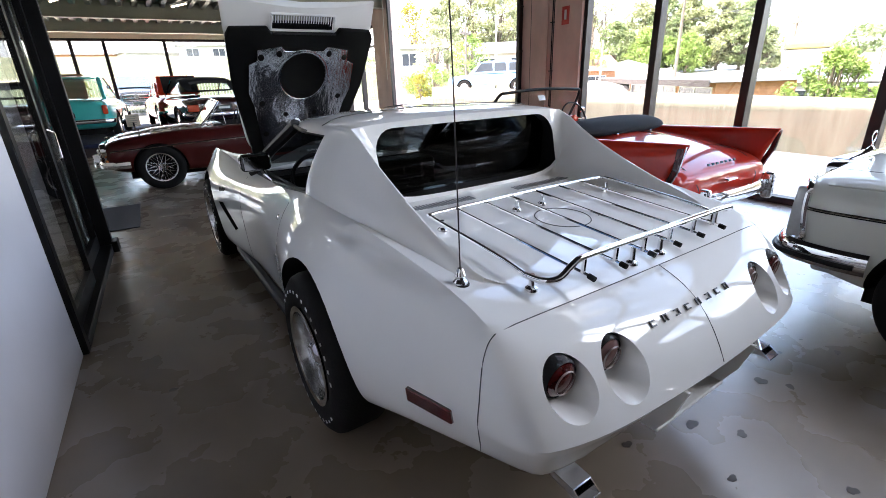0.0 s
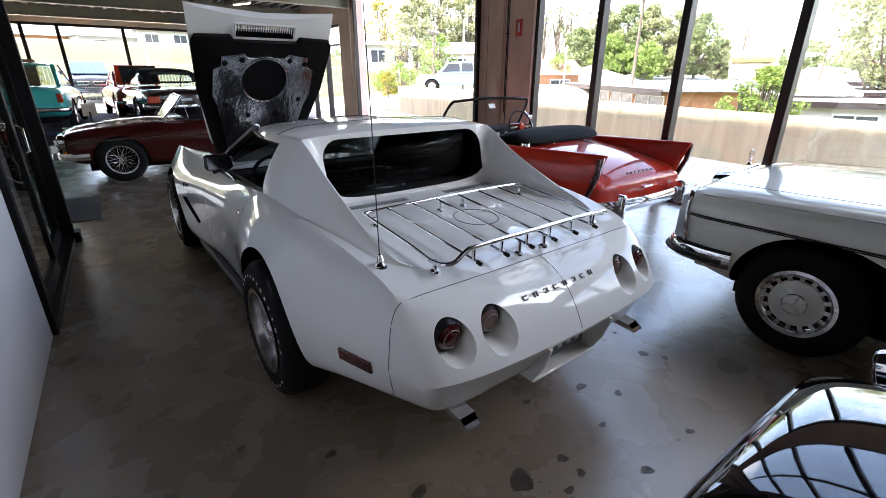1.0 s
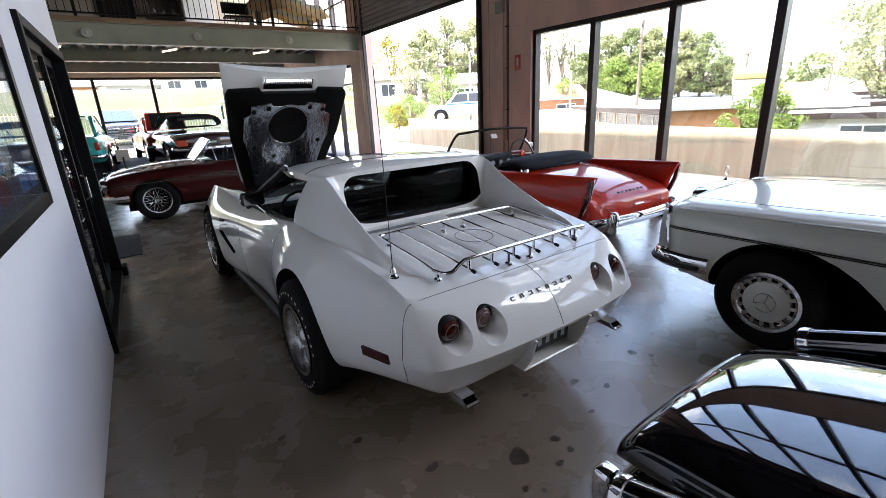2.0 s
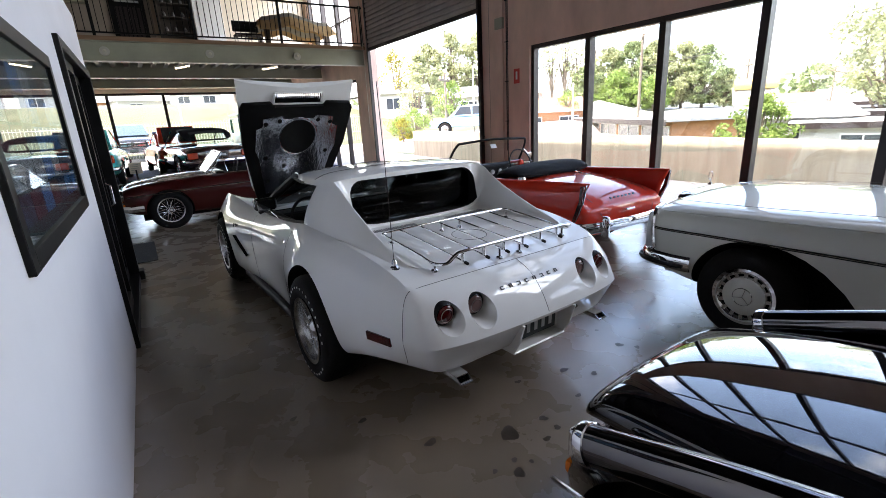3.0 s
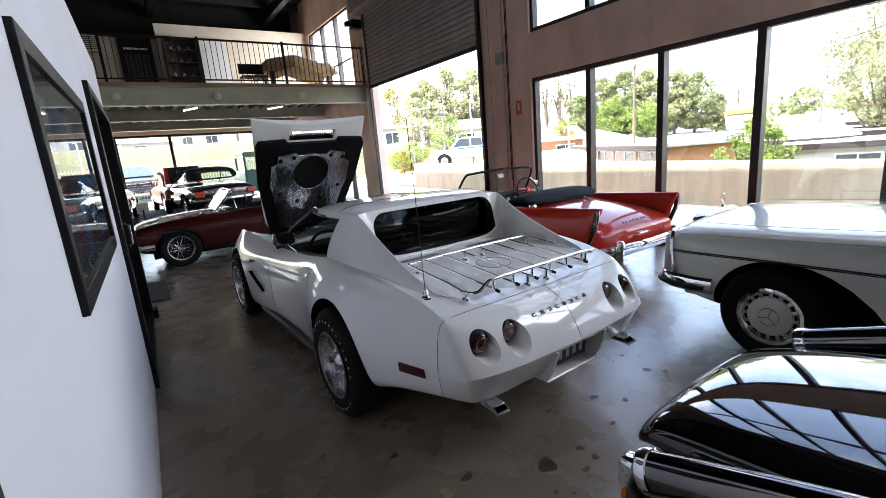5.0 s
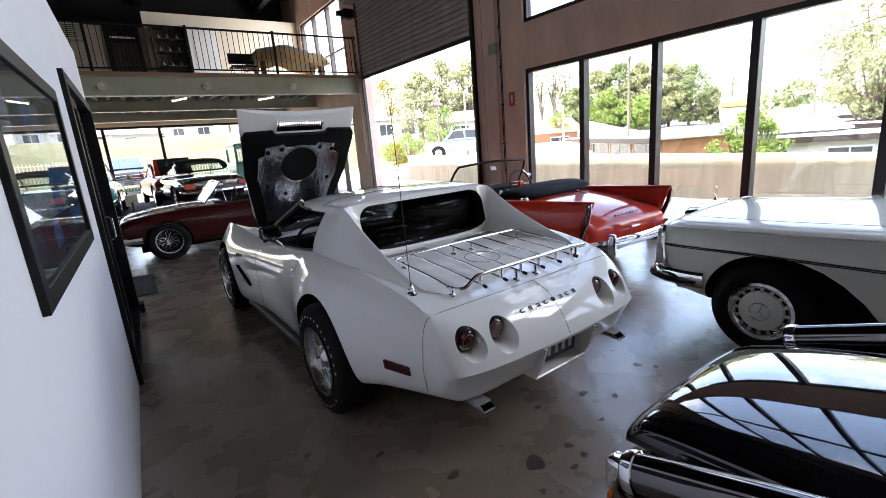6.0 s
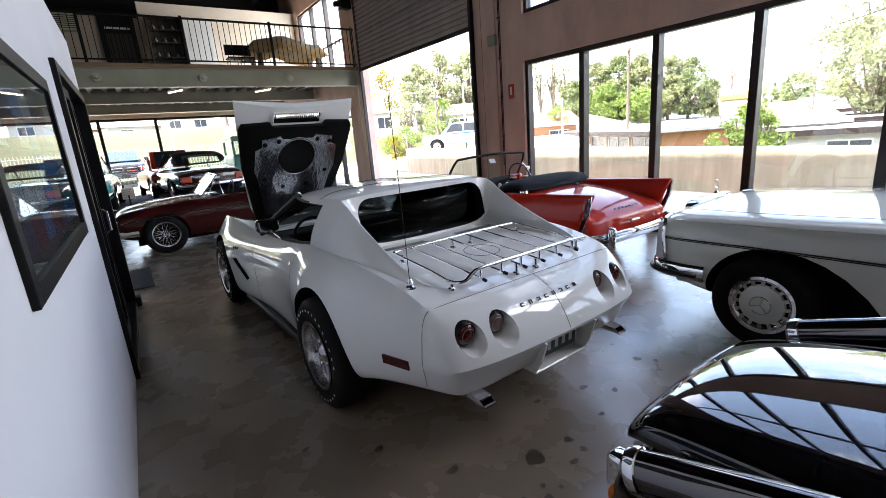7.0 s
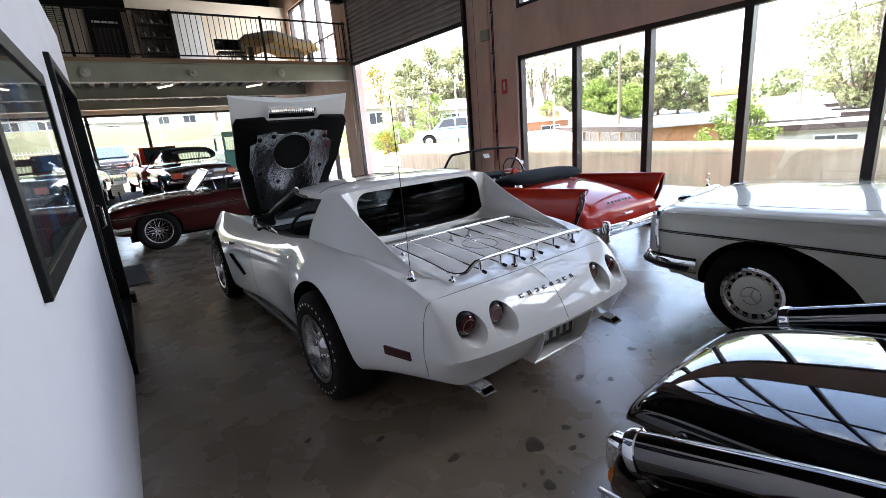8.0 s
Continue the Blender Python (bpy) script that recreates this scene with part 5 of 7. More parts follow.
part("fuel_cap", lathe([(0.0, 0.03), (0.04, 0.028), (0.045, 0.0)], 16, "Z"), M_CHROME, red, smooth=True).matrix_basis = pose(-0.58, 1.05, 0.84)
# cockpit furniture
tn = loft([sec(1.02, (0, .84), (.50, .83), (.56, .86), (.50, .875), (.25, .88), (0, .885)), sec(1.12, (0, .84), (.58, .83), (.64, .90), (.56, .945), (.30, .965), (0, .97)), sec(1.28, (0, .84), (.60, .83), (.66, .91), (.58, .965), (.30, .985), (0, .99)), sec(1.42, (0, .84), (.60, .82), (.65, .88), (.57, .93), (.30, .95), (0, .955)), sec(1.50, (0, .82), (.55, .80), (.60, .84), (.52, .87), (.28, .88), (0, .885))])
skin_part("hood_cover", sculpt(tn, [M_HOOD], 2), red, "black fabric cover over the folded hood")
for s in (-1, 1):
    part("seat", prism([(1.42, 0.36), (2.05, 0.34), (2.08, 0.46), (1.66, 0.48), (1.52, 0.90), (1.42, 0.91)], s * 0.31 - 0.21, s * 0.31 + 0.21, "X", bevel=0.03), M_TRIM, red)
part("dashboard", box(-0.60, 0.60, 2.24, 2.46, 0.62, 0.885, bevel=0.035, seg=2), M_TRIM, red)
for k in range(6):
    part("dial", lathe([(0.0, -0.012), (0.045 if k in (1, 2) else 0.03, -0.012), (0.05 if k in (1, 2) else 0.035, 0.0)], 18, "Y"), M_WHITE, red, "round pale dial").matrix_basis = pose(-0.42 + k * 0.14, 2.238, 0.78)
part("steering_wheel", tube([(0.32 + 0.19 * math.cos(a), 2.02 + 0.06 * math.sin(a), 0.89 + 0.18 * math.sin(a)) for a in [k * math.tau / 28 for k in range(28)]], 0.010, 6, True), M_TRIM, red)
part("steering_boss", lathe([(0.0, -0.03), (0.04, -0.025), (0.05, 0.0), (0.02, 0.2)], 16, "Y"), M_REDPAINT, red).matrix_basis = pose(0.32, 2.02, 0.89)
part("wheel_spokes", boxes((0.14, 0.50, 2.015, 2.025, 0.885, 0.897), (0.314, 0.326, 2.01, 2.02, 0.72, 0.89)), M_ALLOY, red)
part("windscreen_frame", tube(curve_points([(-0.66, 2.42, 0.87), (-0.645, 2.30, 1.06), (-0.60, 2.22, 1.185), (-0.50, 2.205, 1.205), (0, 2.23, 1.225), (0.50, 2.205, 1.205), (0.60, 2.22, 1.185), (0.645, 2.30, 1.06), (0.66, 2.42, 0.87)], 5), 0.016, 8), M_BLACKMETAL, red, "thin black windscreen frame", smooth=True)
wsb = bmesh.new()
wsb.faces.new([wsb.verts.new(p) for p in ((-0.65, 2.42, 0.88), (-0.60, 2.24, 1.17), (0, 2.24, 1.215), (0.60, 2.24, 1.17), (0.65, 2.42, 0.88), (0, 2.5, 0.89))])
bmesh.ops.triangulate(wsb, faces=wsb.faces[:])
part("windscreen", wsb, M_CARGLASS, red)
part("registration_label", box(-0.05, 0.05, -0.002, 0.002, -0.03, 0.03), M_WHITE, red).matrix_basis = pose(0.05, 2.27, 1.13, -30)
part("door_mirror", box(0.72, 0.80, 2.28, 2.31, 0.93, 0.99, bevel=0.01), M_CHROME, red)
part("quarter_light", tube([(0.645, 2.30, 0.87), (0.64, 2.12, 0.88), (0.63, 2.20, 0.99), (0.635, 2.29, 1.05)], 0.008, 6), M_CHROME, red)
for y in (0.93, 3.11):
    for s in (1, -1):
        wheel_part(red, -s * 0.66, y, 0.305, 0.305, 0.155, 0.175, "plain", s)
part("underbody", box(-0.55, 0.55, 0.85, 3.6, 0.17, 0.28), M_WELL, red)

# white saloon facing the roadster's tail
white_saloon = thing("saloon_car", pose(3.30, -1.40, 0), "off-white classic saloon with chrome bumper and body-coloured hub caps", "car")
B = [
    sec(0.76, (0, .40), (.50, .40), (.66, .42), (.72, .50), (.72, .62), (.70, .72), (.62, .77), (.30, .80), (0, .82)),
    sec(0.70, (0, .32), (.60, .33), (.76, .38), (.815, .50), (.82, .66), (.80, .77), (.73, .82), (.35, .845), (0, .855)),
    sec(0.58, (0, .28), (.66, .28), (.82, .34), (.865, .50), (.868, .665), (.845, .80), (.76, .845), (.50, .855), (0, .895)),
    sec(0.30, (0, .24), (.68, .24), (.84, .30), (.878, .50), (.880, .665), (.856, .815), (.77, .858), (.52, .865), (0, .925)),
    sec(0.00, (0, .22), (.70, .22), (.85, .27), (.880, .50), (.883, .665), (.860, .825), (.775, .868), (.54, .875), (0, .945)),
    sec(-0.50, (0, .20), (.70, .20), (.85, .25), (.883, .50), (.885, .665), (.862, .84), (.78, .885), (.56, .895), (0, .965)),
    sec(-1.00, (0, .20), (.70, .20), (.85, .25), (.884, .50), (.886, .665), (.862, .86), (.79, .915), (.58, .93), (0, .965)),
    sec(-2.00, (0, .20), (.70, .20), (.85, .25), (.884, .50), (.886, .665), (.862, .86), (.80, .92), (.58, .93), (0, .94)),
    sec(-2.80, (0, .22), (.70, .22), (.85, .27), (.882, .50), (.884, .665), (.86, .85), (.79, .91), (.58, .92), (0, .93)),
    sec(-3.55, (0, .30), (.66, .30), (.80, .36), (.85, .50), (.85, .665), (.83, .80), (.76, .86), (.55, .87), (0, .88)),
    sec(-3.85, (0, .36), (.60, .36), (.74, .42), (.80, .52), (.80, .66), (.78, .76), (.70, .81), (.50, .82), (0, .83)),
]
cuts = arches([(-0.02, 0.30, 0.385), (-2.75, 0.30, 0.38)], 0.885)
for s in (-1, 1):
    # the opening runs on behind the wheel
    lip = [(0.0, 0.10), (0.0, 0.684), (-0.10, 0.686), (-0.20, 0.670), (-0.30, 0.634), (-0.40, 0.575), (-0.50, 0.485), (-0.57, 0.39), (-0.62, 0.28), (-0.65, 0.10)]
    cuts.append((prism(lip, s * 0.885 - 0.20, s * 0.885 + 0.2, "X"), M_WELL))
skin_part("body", sculpt(loft(B), [M_CREAMPAINT], 2, cuts), white_saloon, "off-white body with a long flat bonnet")
for s in (-1, 1):
    part("side_trim", tube(curve_points([(s * 0.80, 0.70, 0.672), (s * 0.873, 0.56, 0.680), (s * 0.888, 0.0, 0.692), (s * 0.891, -1.0, 0.698), (s * 0.891, -2.6, 0.698), (s * 0.855, -3.5, 0.69)], 5), 0.005, 6), M_CHROME, white_saloon, "thin chrome waist moulding")
    part("trim_rubber", tube(curve_points([(s * 0.803, 0.70, 0.664), (s * 0.876, 0.56, 0.670), (s * 0.891, 0.0, 0.682), (s * 0.894, -1.0, 0.688), (s * 0.894, -2.6, 0.688)], 5), 0.0035, 5), M_TRIM, white_saloon)
    hl = new("headlamp")
    hl.parent = white_saloon
    part("bezel", tube(curve_points([(s * 0.835, 0.655, 0.50), (s * 0.83, 0.675, 0.66), (s * 0.80, 0.685, 0.785), (s * 0.70, 0.72, 0.80), (s * 0.60, 0.745, 0.79), (s * 0.57, 0.77, 0.64), (s * 0.58, 0.77, 0.48), (s * 0.70, 0.74, 0.46)], 5, True), 0.016, 8, True), M_CHROME, hl, smooth=True)
    lens = prism([(s * 0.58, 0.48), (s * 0.82, 0.50), (s * 0.815, 0.66), (s * 0.79, 0.77), (s * 0.61, 0.775), (s * 0.575, 0.64)], 0.66, 0.745, "Y", bevel=0.012)
    part("lens", lens, M_CLEARLENS, hl, "tall glass headlamp", smooth=True)
    part("bonnet_seam", tube(curve_points([(s * 0.66, 0.60, 0.862), (s * 0.70, 0.0, 0.880), (s * 0.72, -0.9, 0.925)], 5), 0.0015, 5), M_SEAM, white_saloon)
    part("wing_crease", tube(curve_points([(s * 0.835, 0.60, 0.805), (s * 0.862, 0.0, 0.830), (s * 0.864, -1.0, 0.862), (s * 0.862, -2.6, 0.860)], 5), 0.006, 6), M_CREAMPAINT, white_saloon, smooth=True)
part("grille_surround", prism([(-0.30, 0.48), (0.30, 0.48), (0.32, 0.82), (0.25, 0.855), (-0.25, 0.855), (-0.32, 0.82)], 0.68, 0.80, "Y", bevel=0.02), M_CHROME, white_saloon, "chrome radiator shell", smooth=True)
part("grille", boxes(*[(-0.26, 0.26, 0.795, 0.81, 0.52 + k * 0.04, 0.528 + k * 0.04) for k in range(8)]), M_TRIM, white_saloon)
orn = new("bonnet_ornament")
orn.parent = white_saloon
part("stem", lathe([(0.0, 0.0), (0.022, 0.0), (0.014, 0.012), (0.006, 0.02), (0.005, 0.04)], 12, "Z"), M_CHROME, orn, smooth=True).matrix_basis = pose(0, 0.70, 0.885)
part("ring", tube([(0.033 * math.cos(a), 0.70, 0.96 + 0.033 * math.sin(a)) for a in [k * math.tau / 24 for k in range(24)]], 0.0035, 6, True), M_CHROME, orn, "thin chrome ring")
part("bonnet_badge", lathe([(0.0, 0.004), (0.03, 0.003), (0.032, 0.0)], 18, "Z"), M_CHROME, white_saloon).matrix_basis = pose(0, 0.63, 0.892)
bar_bumper(white_saloon, [(-0.865, 0.36, 0.445), (-0.875, 0.52, 0.445), (-0.82, 0.72, 0.445), (-0.60, 0.80, 0.445), (0, 0.84, 0.445), (0.60, 0.80, 0.445), (0.82, 0.72, 0.445), (0.875, 0.52, 0.445), (0.865, 0.36, 0.445)], 0.058, flat=(0.5, 1.0), sides=14)
part("bumper_rubber", tube(curve_points([(-0.90, 0.40, 0.43), (-0.908, 0.52, 0.43), (-0.85, 0.745, 0.43), (-0.60, 0.832, 0.43), (0, 0.872, 0.43), (0.60, 0.832, 0.43), (0.85, 0.745, 0.43), (0.908, 0.52, 0.43)], 5), 0.015, 6), M_TRIM, white_saloon, "black bumper rubber", smooth=True)
part("valance", prism([(-0.78, 0.40), (-0.74, 0.31), (0.74, 0.31), (0.78, 0.40)], 0.50, 0.62, "Y", bevel=0.02), M_CREAMPAINT, white_saloon, smooth=True)
gh = loft([sec(-0.92, (0, .90), (.64, .90), (.66, .91), (.60, .93), (0, .97)), sec(-1.45, (0, .90), (.71, .90), (.69, 1.0), (.60, 1.36), (0, 1.41)), sec(-1.8, (0, .90), (.73, .90), (.72, 1.0), (.60, 1.39), (0, 1.44)), sec(-2.5, (0, .90), (.72, .90), (.71, 1.0), (.59, 1.37), (0, 1.42)), sec(-3.1, (0, .90), (.66, .90), (.65, .92), (.60, .94), (0, .96))])
skin_part("cabin_glass", sculpt(gh, [M_DARKGLASS], 2), white_saloon, "cabin windows")
part("roof", box(-0.62, 0.62, -2.6, -1.5, 1.36, 1.44, bevel=0.035, seg=3), M_CREAMPAINT, white_saloon, smooth=True)
part("windscreen_trim", tube(curve_points([(-0.66, -0.98, 0.925), (-0.62, -1.22, 1.14), (-0.56, -1.46, 1.36), (0, -1.48, 1.405), (0.56, -1.46, 1.36), (0.62, -1.22, 1.14), (0.66, -0.98, 0.925), (0, -0.88, 0.965)], 5, True), 0.016, 8, True), M_CHROME, white_saloon, "bright windscreen surround", smooth=True)
for s in (-1, 1):
    part("wiper", tube([(s * 0.1 - 0.2, -0.90, 0.985), (s * 0.1 + 0.15, -1.02, 1.04)], 0.008, 5), M_TRIM, white_saloon)
    part("washer_jet", lathe([(0.0, 0.012), (0.012, 0.01), (0.014, 0.0)], 10, "Z"), M_TRIM, white_saloon).matrix_basis = pose(s * 0.25, -0.62, 0.962)
for y in (0.0, -2.75):
    for s in (1, -1):
        wheel_part(white_saloon, -s * 0.785, y, 0.315, 0.315, 0.175, 0.180, "cover", s)
part("underbody", box(-0.6, 0.6, -3.6, 0.4, 0.16, 0.30), M_WELL, white_saloon)

# maroon roadster across the far side
maroon_car = thing("roadster", pose(-0.35, 6.74, 0, 0, 0, 90), "dark maroon open roadster with wire wheels and chrome trim", "car")
G = [
    sec(0.66, (0, .36), (.40, .36), (.54, .40), (.60, .48), (.60, .56), (.54, .62), (.40, .64), (.20, .66), (0, .67)),
    sec(0.60, (0, .28), (.50, .28), (.64, .34), (.70, .46), (.70, .60), (.64, .69), (.46, .70), (.25, .72), (0, .73)),
    sec(0.40, (0, .24), (.56, .24), (.71, .30), (.755, .46), (.755, .62), (.68, .755), (.50, .745), (.25, .77), (0, .785)),
    sec(0.00, (0, .21), (.58, .21), (.73, .27), (.765, .46), (.765, .64), (.68, .795), (.52, .785), (.25, .82), (0, .835)),
    sec(-0.60, (0, .19), (.58, .19), (.73, .24), (.765, .46), (.765, .66), (.69, .82), (.54, .825), (.25, .855), (0, .87)),
    sec(-1.00, (0, .19), (.58, .19), (.73, .24), (.765, .46), (.765, .66), (.70, .825), (.55, .83), (.25, .84), (0, .85)),
    sec(-1.80, (0, .19), (.58, .19), (.73, .24), (.765, .46), (.765, .66), (.70, .825), (.55, .83), (.25, .84), (0, .85)),
    sec(-2.31, (0, .22), (.58, .22), (.73, .28), (.765, .46), (.765, .64), (.70, .80), (.55, .80), (.25, .81), (0, .815)),
    sec(-3.00, (0, .30), (.52, .30), (.66, .36), (.71, .48), (.70, .62), (.64, .70), (.50, .71), (.25, .72), (0, .73)),
    sec(-3.18, (0, .38), (.46, .38), (.58, .42), (.62, .50), (.61, .58), (.56, .62), (.42, .63), (.2, .63), (0, .64)),
]
cuts = arches([(0.0, 0.31, 0.345), (-2.31, 0.31, 0.345)], 0.765)
cuts.append((box(-0.58, 0.58, -1.9, -0.92, 0.34, 1.1, bevel=0.05, seg=2), M_TRIM))
skin_part("body", sculpt(loft(G), [M_MAROON], 2, cuts), maroon_car, "polished maroon body")
for s in (-1, 1):
    part("side_trim", tube(curve_points([(s * 0.715, 0.56, 0.585), (s * 0.768, 0.3, 0.60), (s * 0.772, -0.8, 0.635), (s * 0.772, -2.0, 0.64), (s * 0.74, -2.9, 0.60)], 5), 0.010, 6), M_CHROME, maroon_car)
    hl = new("headlamp")
    hl.parent = maroon_car
    part("bezel", lathe([(0.075, 0.0), (0.09, 0.012), (0.095, -0.01), (0.09, -0.05)], 24, "Y"), M_CHROME, hl, smooth=True).matrix_basis = pose(s * 0.60, 0.655, 0.60)
    part("lens", lathe([(0.0, 0.02), (0.05, 0.014), (0.08, 0.0)], 24, "Y"), M_CLEARLENS, hl, smooth=True).matrix_basis = pose(s * 0.60, 0.655, 0.60)
    part("indicator", box(s * 0.60 - 0.05, s * 0.60 + 0.05, 0.60, 0.645, 0.43, 0.475, bevel=0.01), M_ORANGE, maroon_car)
    part("overrider", box(s * 0.36 - 0.03, s * 0.36 + 0.03, 0.68, 0.80, 0.34, 0.54, bevel=0.022, seg=2), M_CHROME, maroon_car, smooth=True)
    part("windscreen_post", tube([(s * 0.62, -0.62, 0.84), (s * 0.60, -0.82, 1.05), (s * 0.57, -0.92, 1.17)], 0.014, 8), M_CHROME, maroon_car)
    part("quarter_light", tube([(s * 0.64, -0.70, 0.86), (s * 0.615, -0.92, 1.12), (s * 0.66, -0.96, 0.85)], 0.008, 6), M_CHROME, maroon_car)
    part("seat", prism([(-1.80, 0.36), (-1.15, 0.34), (-1.13, 0.46), (-1.52, 0.48), (-1.68, 0.92), (-1.78, 0.92)], s * 0.30 - 0.21, s * 0.30 + 0.21, "X", bevel=0.03), M_TRIM, maroon_car)
part("windscreen_rail", tube(curve_points([(-0.57, -0.92, 1.17), (0, -0.90, 1.19), (0.57, -0.92, 1.17)], 5), 0.012, 8), M_CHROME, maroon_car)
wsb = bmesh.new()
wsb.faces.new([wsb.verts.new(p) for p in ((-0.61, -0.64, 0.85), (-0.565, -0.91, 1.165), (0.565, -0.91, 1.165), (0.61, -0.64, 0.85))])
part("windscreen", wsb, M_CARGLASS, maroon_car)
part("dashboard", box(-0.56, 0.56, -0.95, -0.78, 0.60, 0.85, bevel=0.03), M_TRIM, maroon_car)
part("steering_wheel", tube([(-0.30 + 0.19 * math.cos(a), -1.15 - 0.05 * math.sin(a), 0.86 + 0.18 * math.sin(a)) for a in [k * math.tau / 24 for k in range(24)]], 0.011, 6, True), M_TRIM, maroon_car)
bar_bumper(maroon_car, [(-0.76, 0.36, 0.40), (-0.72, 0.56, 0.40), (-0.50, 0.71, 0.40), (0, 0.76, 0.40), (0.50, 0.71, 0.40), (0.72, 0.56, 0.40), (0.76, 0.36, 0.40)], 0.05, flat=(0.4, 1.0))
part("grille", prism([(-0.33, 0.42), (0.33, 0.42), (0.36, 0.60), (0.30, 0.66), (-0.30, 0.66), (-0.36, 0.60)], 0.62, 0.70, "Y", bevel=0.015), M_CHROME, maroon_car, smooth=True)
part("grille_slats", boxes(*[(-0.30 + k * 0.03, -0.29 + k * 0.03, 0.70, 0.71, 0.44, 0.63) for k in range(21)]), M_TRIM, maroon_car)
part("bonnet_strip", tube(curve_points([(0, 0.62, 0.72), (0, 0.0, 0.842), (0, -0.6, 0.876)], 4), 0.008, 6), M_CHROME, maroon_car)
part("hood_cover", box(-0.56, 0.56, -2.15, -1.88, 0.80, 0.93, bevel=0.05, seg=2), M_HOOD, maroon_car, "folded black hood", smooth=True)
for y in (0.0, -2.31):
    for s in (1, -1):
        wheel_part(maroon_car, -s * 0.675, y, 0.318, 0.318, 0.15, 0.195, "wire", s)
part("underbody", box(-0.5, 0.5, -2.9, 0.4, 0.16, 0.27), M_WELL, maroon_car)

# raised display floor at the far end and the cars on it
PZ = 0.28
plat = thing("display_platform", pose(0, 0, 0), "low display platform covered in dark blue carpet", "platform", kind="structure")
part("carpet", box(-8.5, 4.6, 11.0, 17.2, 0.20, PZ, bevel=0.012), M_BLUE, plat)
part("riser", boxes((-8.5, 4.6, 11.03, 17.2, 0.001, 0.20)), M_DARKFRAME, plat)


def simple_car(name, m, paint, label, length, half, wheels, roof=None, belt=0.86, tail_z=0.84, nose_z=0.78, top=1.30, cab=(1.3, 2.9), lamps=None, roof_mat=None, lamp_z=0.68):
    """A car with its tail at local y = 0, nose at y = length: body, cabin, lamps, bumpers and wheels."""
    c = thing(name, m, label, "car")
    h, L = half, length
    S = [sec(y, (0, zb), (w * .72, zb), (w * .94, zb + .05), (w, .50), (w * .985, .68), (w * .90, zt - .02), (w * .55, zt + .01), (0, zt + .025)) for y, zb, w, zt in (
        (0.0, .42, h * .80, tail_z - .12), (.06, .34, h * .90, tail_z - .04), (.25, .28, h * .97, tail_z), (L * .22, .21, h, belt), (L * .45, .20, h, belt), (L * .62, .20, h, belt), (L * .80, .21, h, nose_z + .03), (L * .93, .26, h * .95, nose_z), (L - .05, .34, h * .86, nose_z - .06), (L, .40, h * .74, nose_z - .14))]
    skin_part("body", sculpt(loft(S), [paint], 2, arches([(y, .31, .36) for y in wheels], h)), c)
    if roof:
        y0, y1 = cab
        C = [sec(y0, (0, belt - .04), (h * .80, belt - .04), (h * .80, belt), (h * .70, belt + .02), (0, belt + .04)), sec(y0 + .45, (0, belt - .04), (h * .84, belt - .04), (h * .82, belt + .06), (h * .70, top - .05), (0, top)), sec(y1 - .75, (0, belt - .04), (h * .84, belt - .04), (h * .82, belt + .06), (h * .70, top - .05), (0, top)), sec(y1, (0, belt - .04), (h * .80, belt - .04), (h * .80, belt), (h * .72, belt + .02), (0, belt + .04))]
        skin_part("cabin_glass", sculpt(loft(C), [M_CARGLASS], 2), c)
        T = [sec(y0 + .10, (0, belt + .10), (h * .78, belt + .02), (h * .79, belt + .05), (h * .70, belt + .14), (0, belt + .17)), sec(y0 + .44, (0, top - .03), (h * .72, top - .10), (h * .73, top - .07), (h * .62, top - .012), (0, top + .012)), sec(y1 - .74, (0, top - .03), (h * .72, top - .10), (h * .73, top - .07), (h * .62, top - .012), (0, top + .012))]
        if roof == "soft":
            opening = box(-h * .52, h * .52, y0 - .3, y0 + .40, belt + .15, top - .07)
            skin_part("roof", sculpt(loft(T), [roof_mat or M_HOOD], 2, [(opening, M_TRIM)]), c, "raised fabric roof")
        else:
            skin_part("roof", sculpt(loft(T[1:]), [roof_mat or paint], 1), c)
            for s in (-1, 1):
                part("pillar", tube([(s * h * .76, y0 + .08, belt), (s * h * .68, y0 + .46, top - .06)], .045, 6), roof_mat or paint, c)
        for s in (-1, 1):
            part("windscreen_pillar", tube([(s * h * .80, y1 - .02, belt), (s * h * .70, y1 - .72, top - .05)], .02, 6), M_CHROME, c)
    for s in (-1, 1):
        part("tail_lamp", box(s * h * .78 - .13, s * h * .78 + .13, -.03, .10, lamp_z - .08, lamp_z + .08, bevel=.02) if lamps != "round" else box(s * h * .84 - .05, s * h * .84 + .05, -.02, .14, .60, .80, bevel=.03, seg=2), M_TAILRED, c, "red tail lamp", smooth=True)
    bar_bumper(c, [(-h * .98, .28, .46), (-h * .88, .03, .46), (0, -.05, .46), (h * .88, .03, .46), (h * .98, .28, .46)], .05, flat=(.45, 1))
    bar_bumper(c, [(-h * .95, L - .28, .46), (-h * .80, L, .46), (0, L + .04, .46), (h * .80, L, .46), (h * .95, L - .28, .46)], .05, flat=(.45, 1))
    part("number_plate", box(-.17, .17, -.075, -.068, .56, .66), M_PLATE, c)
    part("plate_bar", box(-.13, .13, -.08, -.0755, .585, .635), M_PLATETXT, c)
    for y in wheels:
        for s in (1, -1):
            wheel_part(c, -s * (h - .10), y, .315, .315, .16, .19, "plain", s)
    part("underbody", box(-h * .7, h * .7, .3, L - .3, .16, .30), M_WELL, c)
    return c


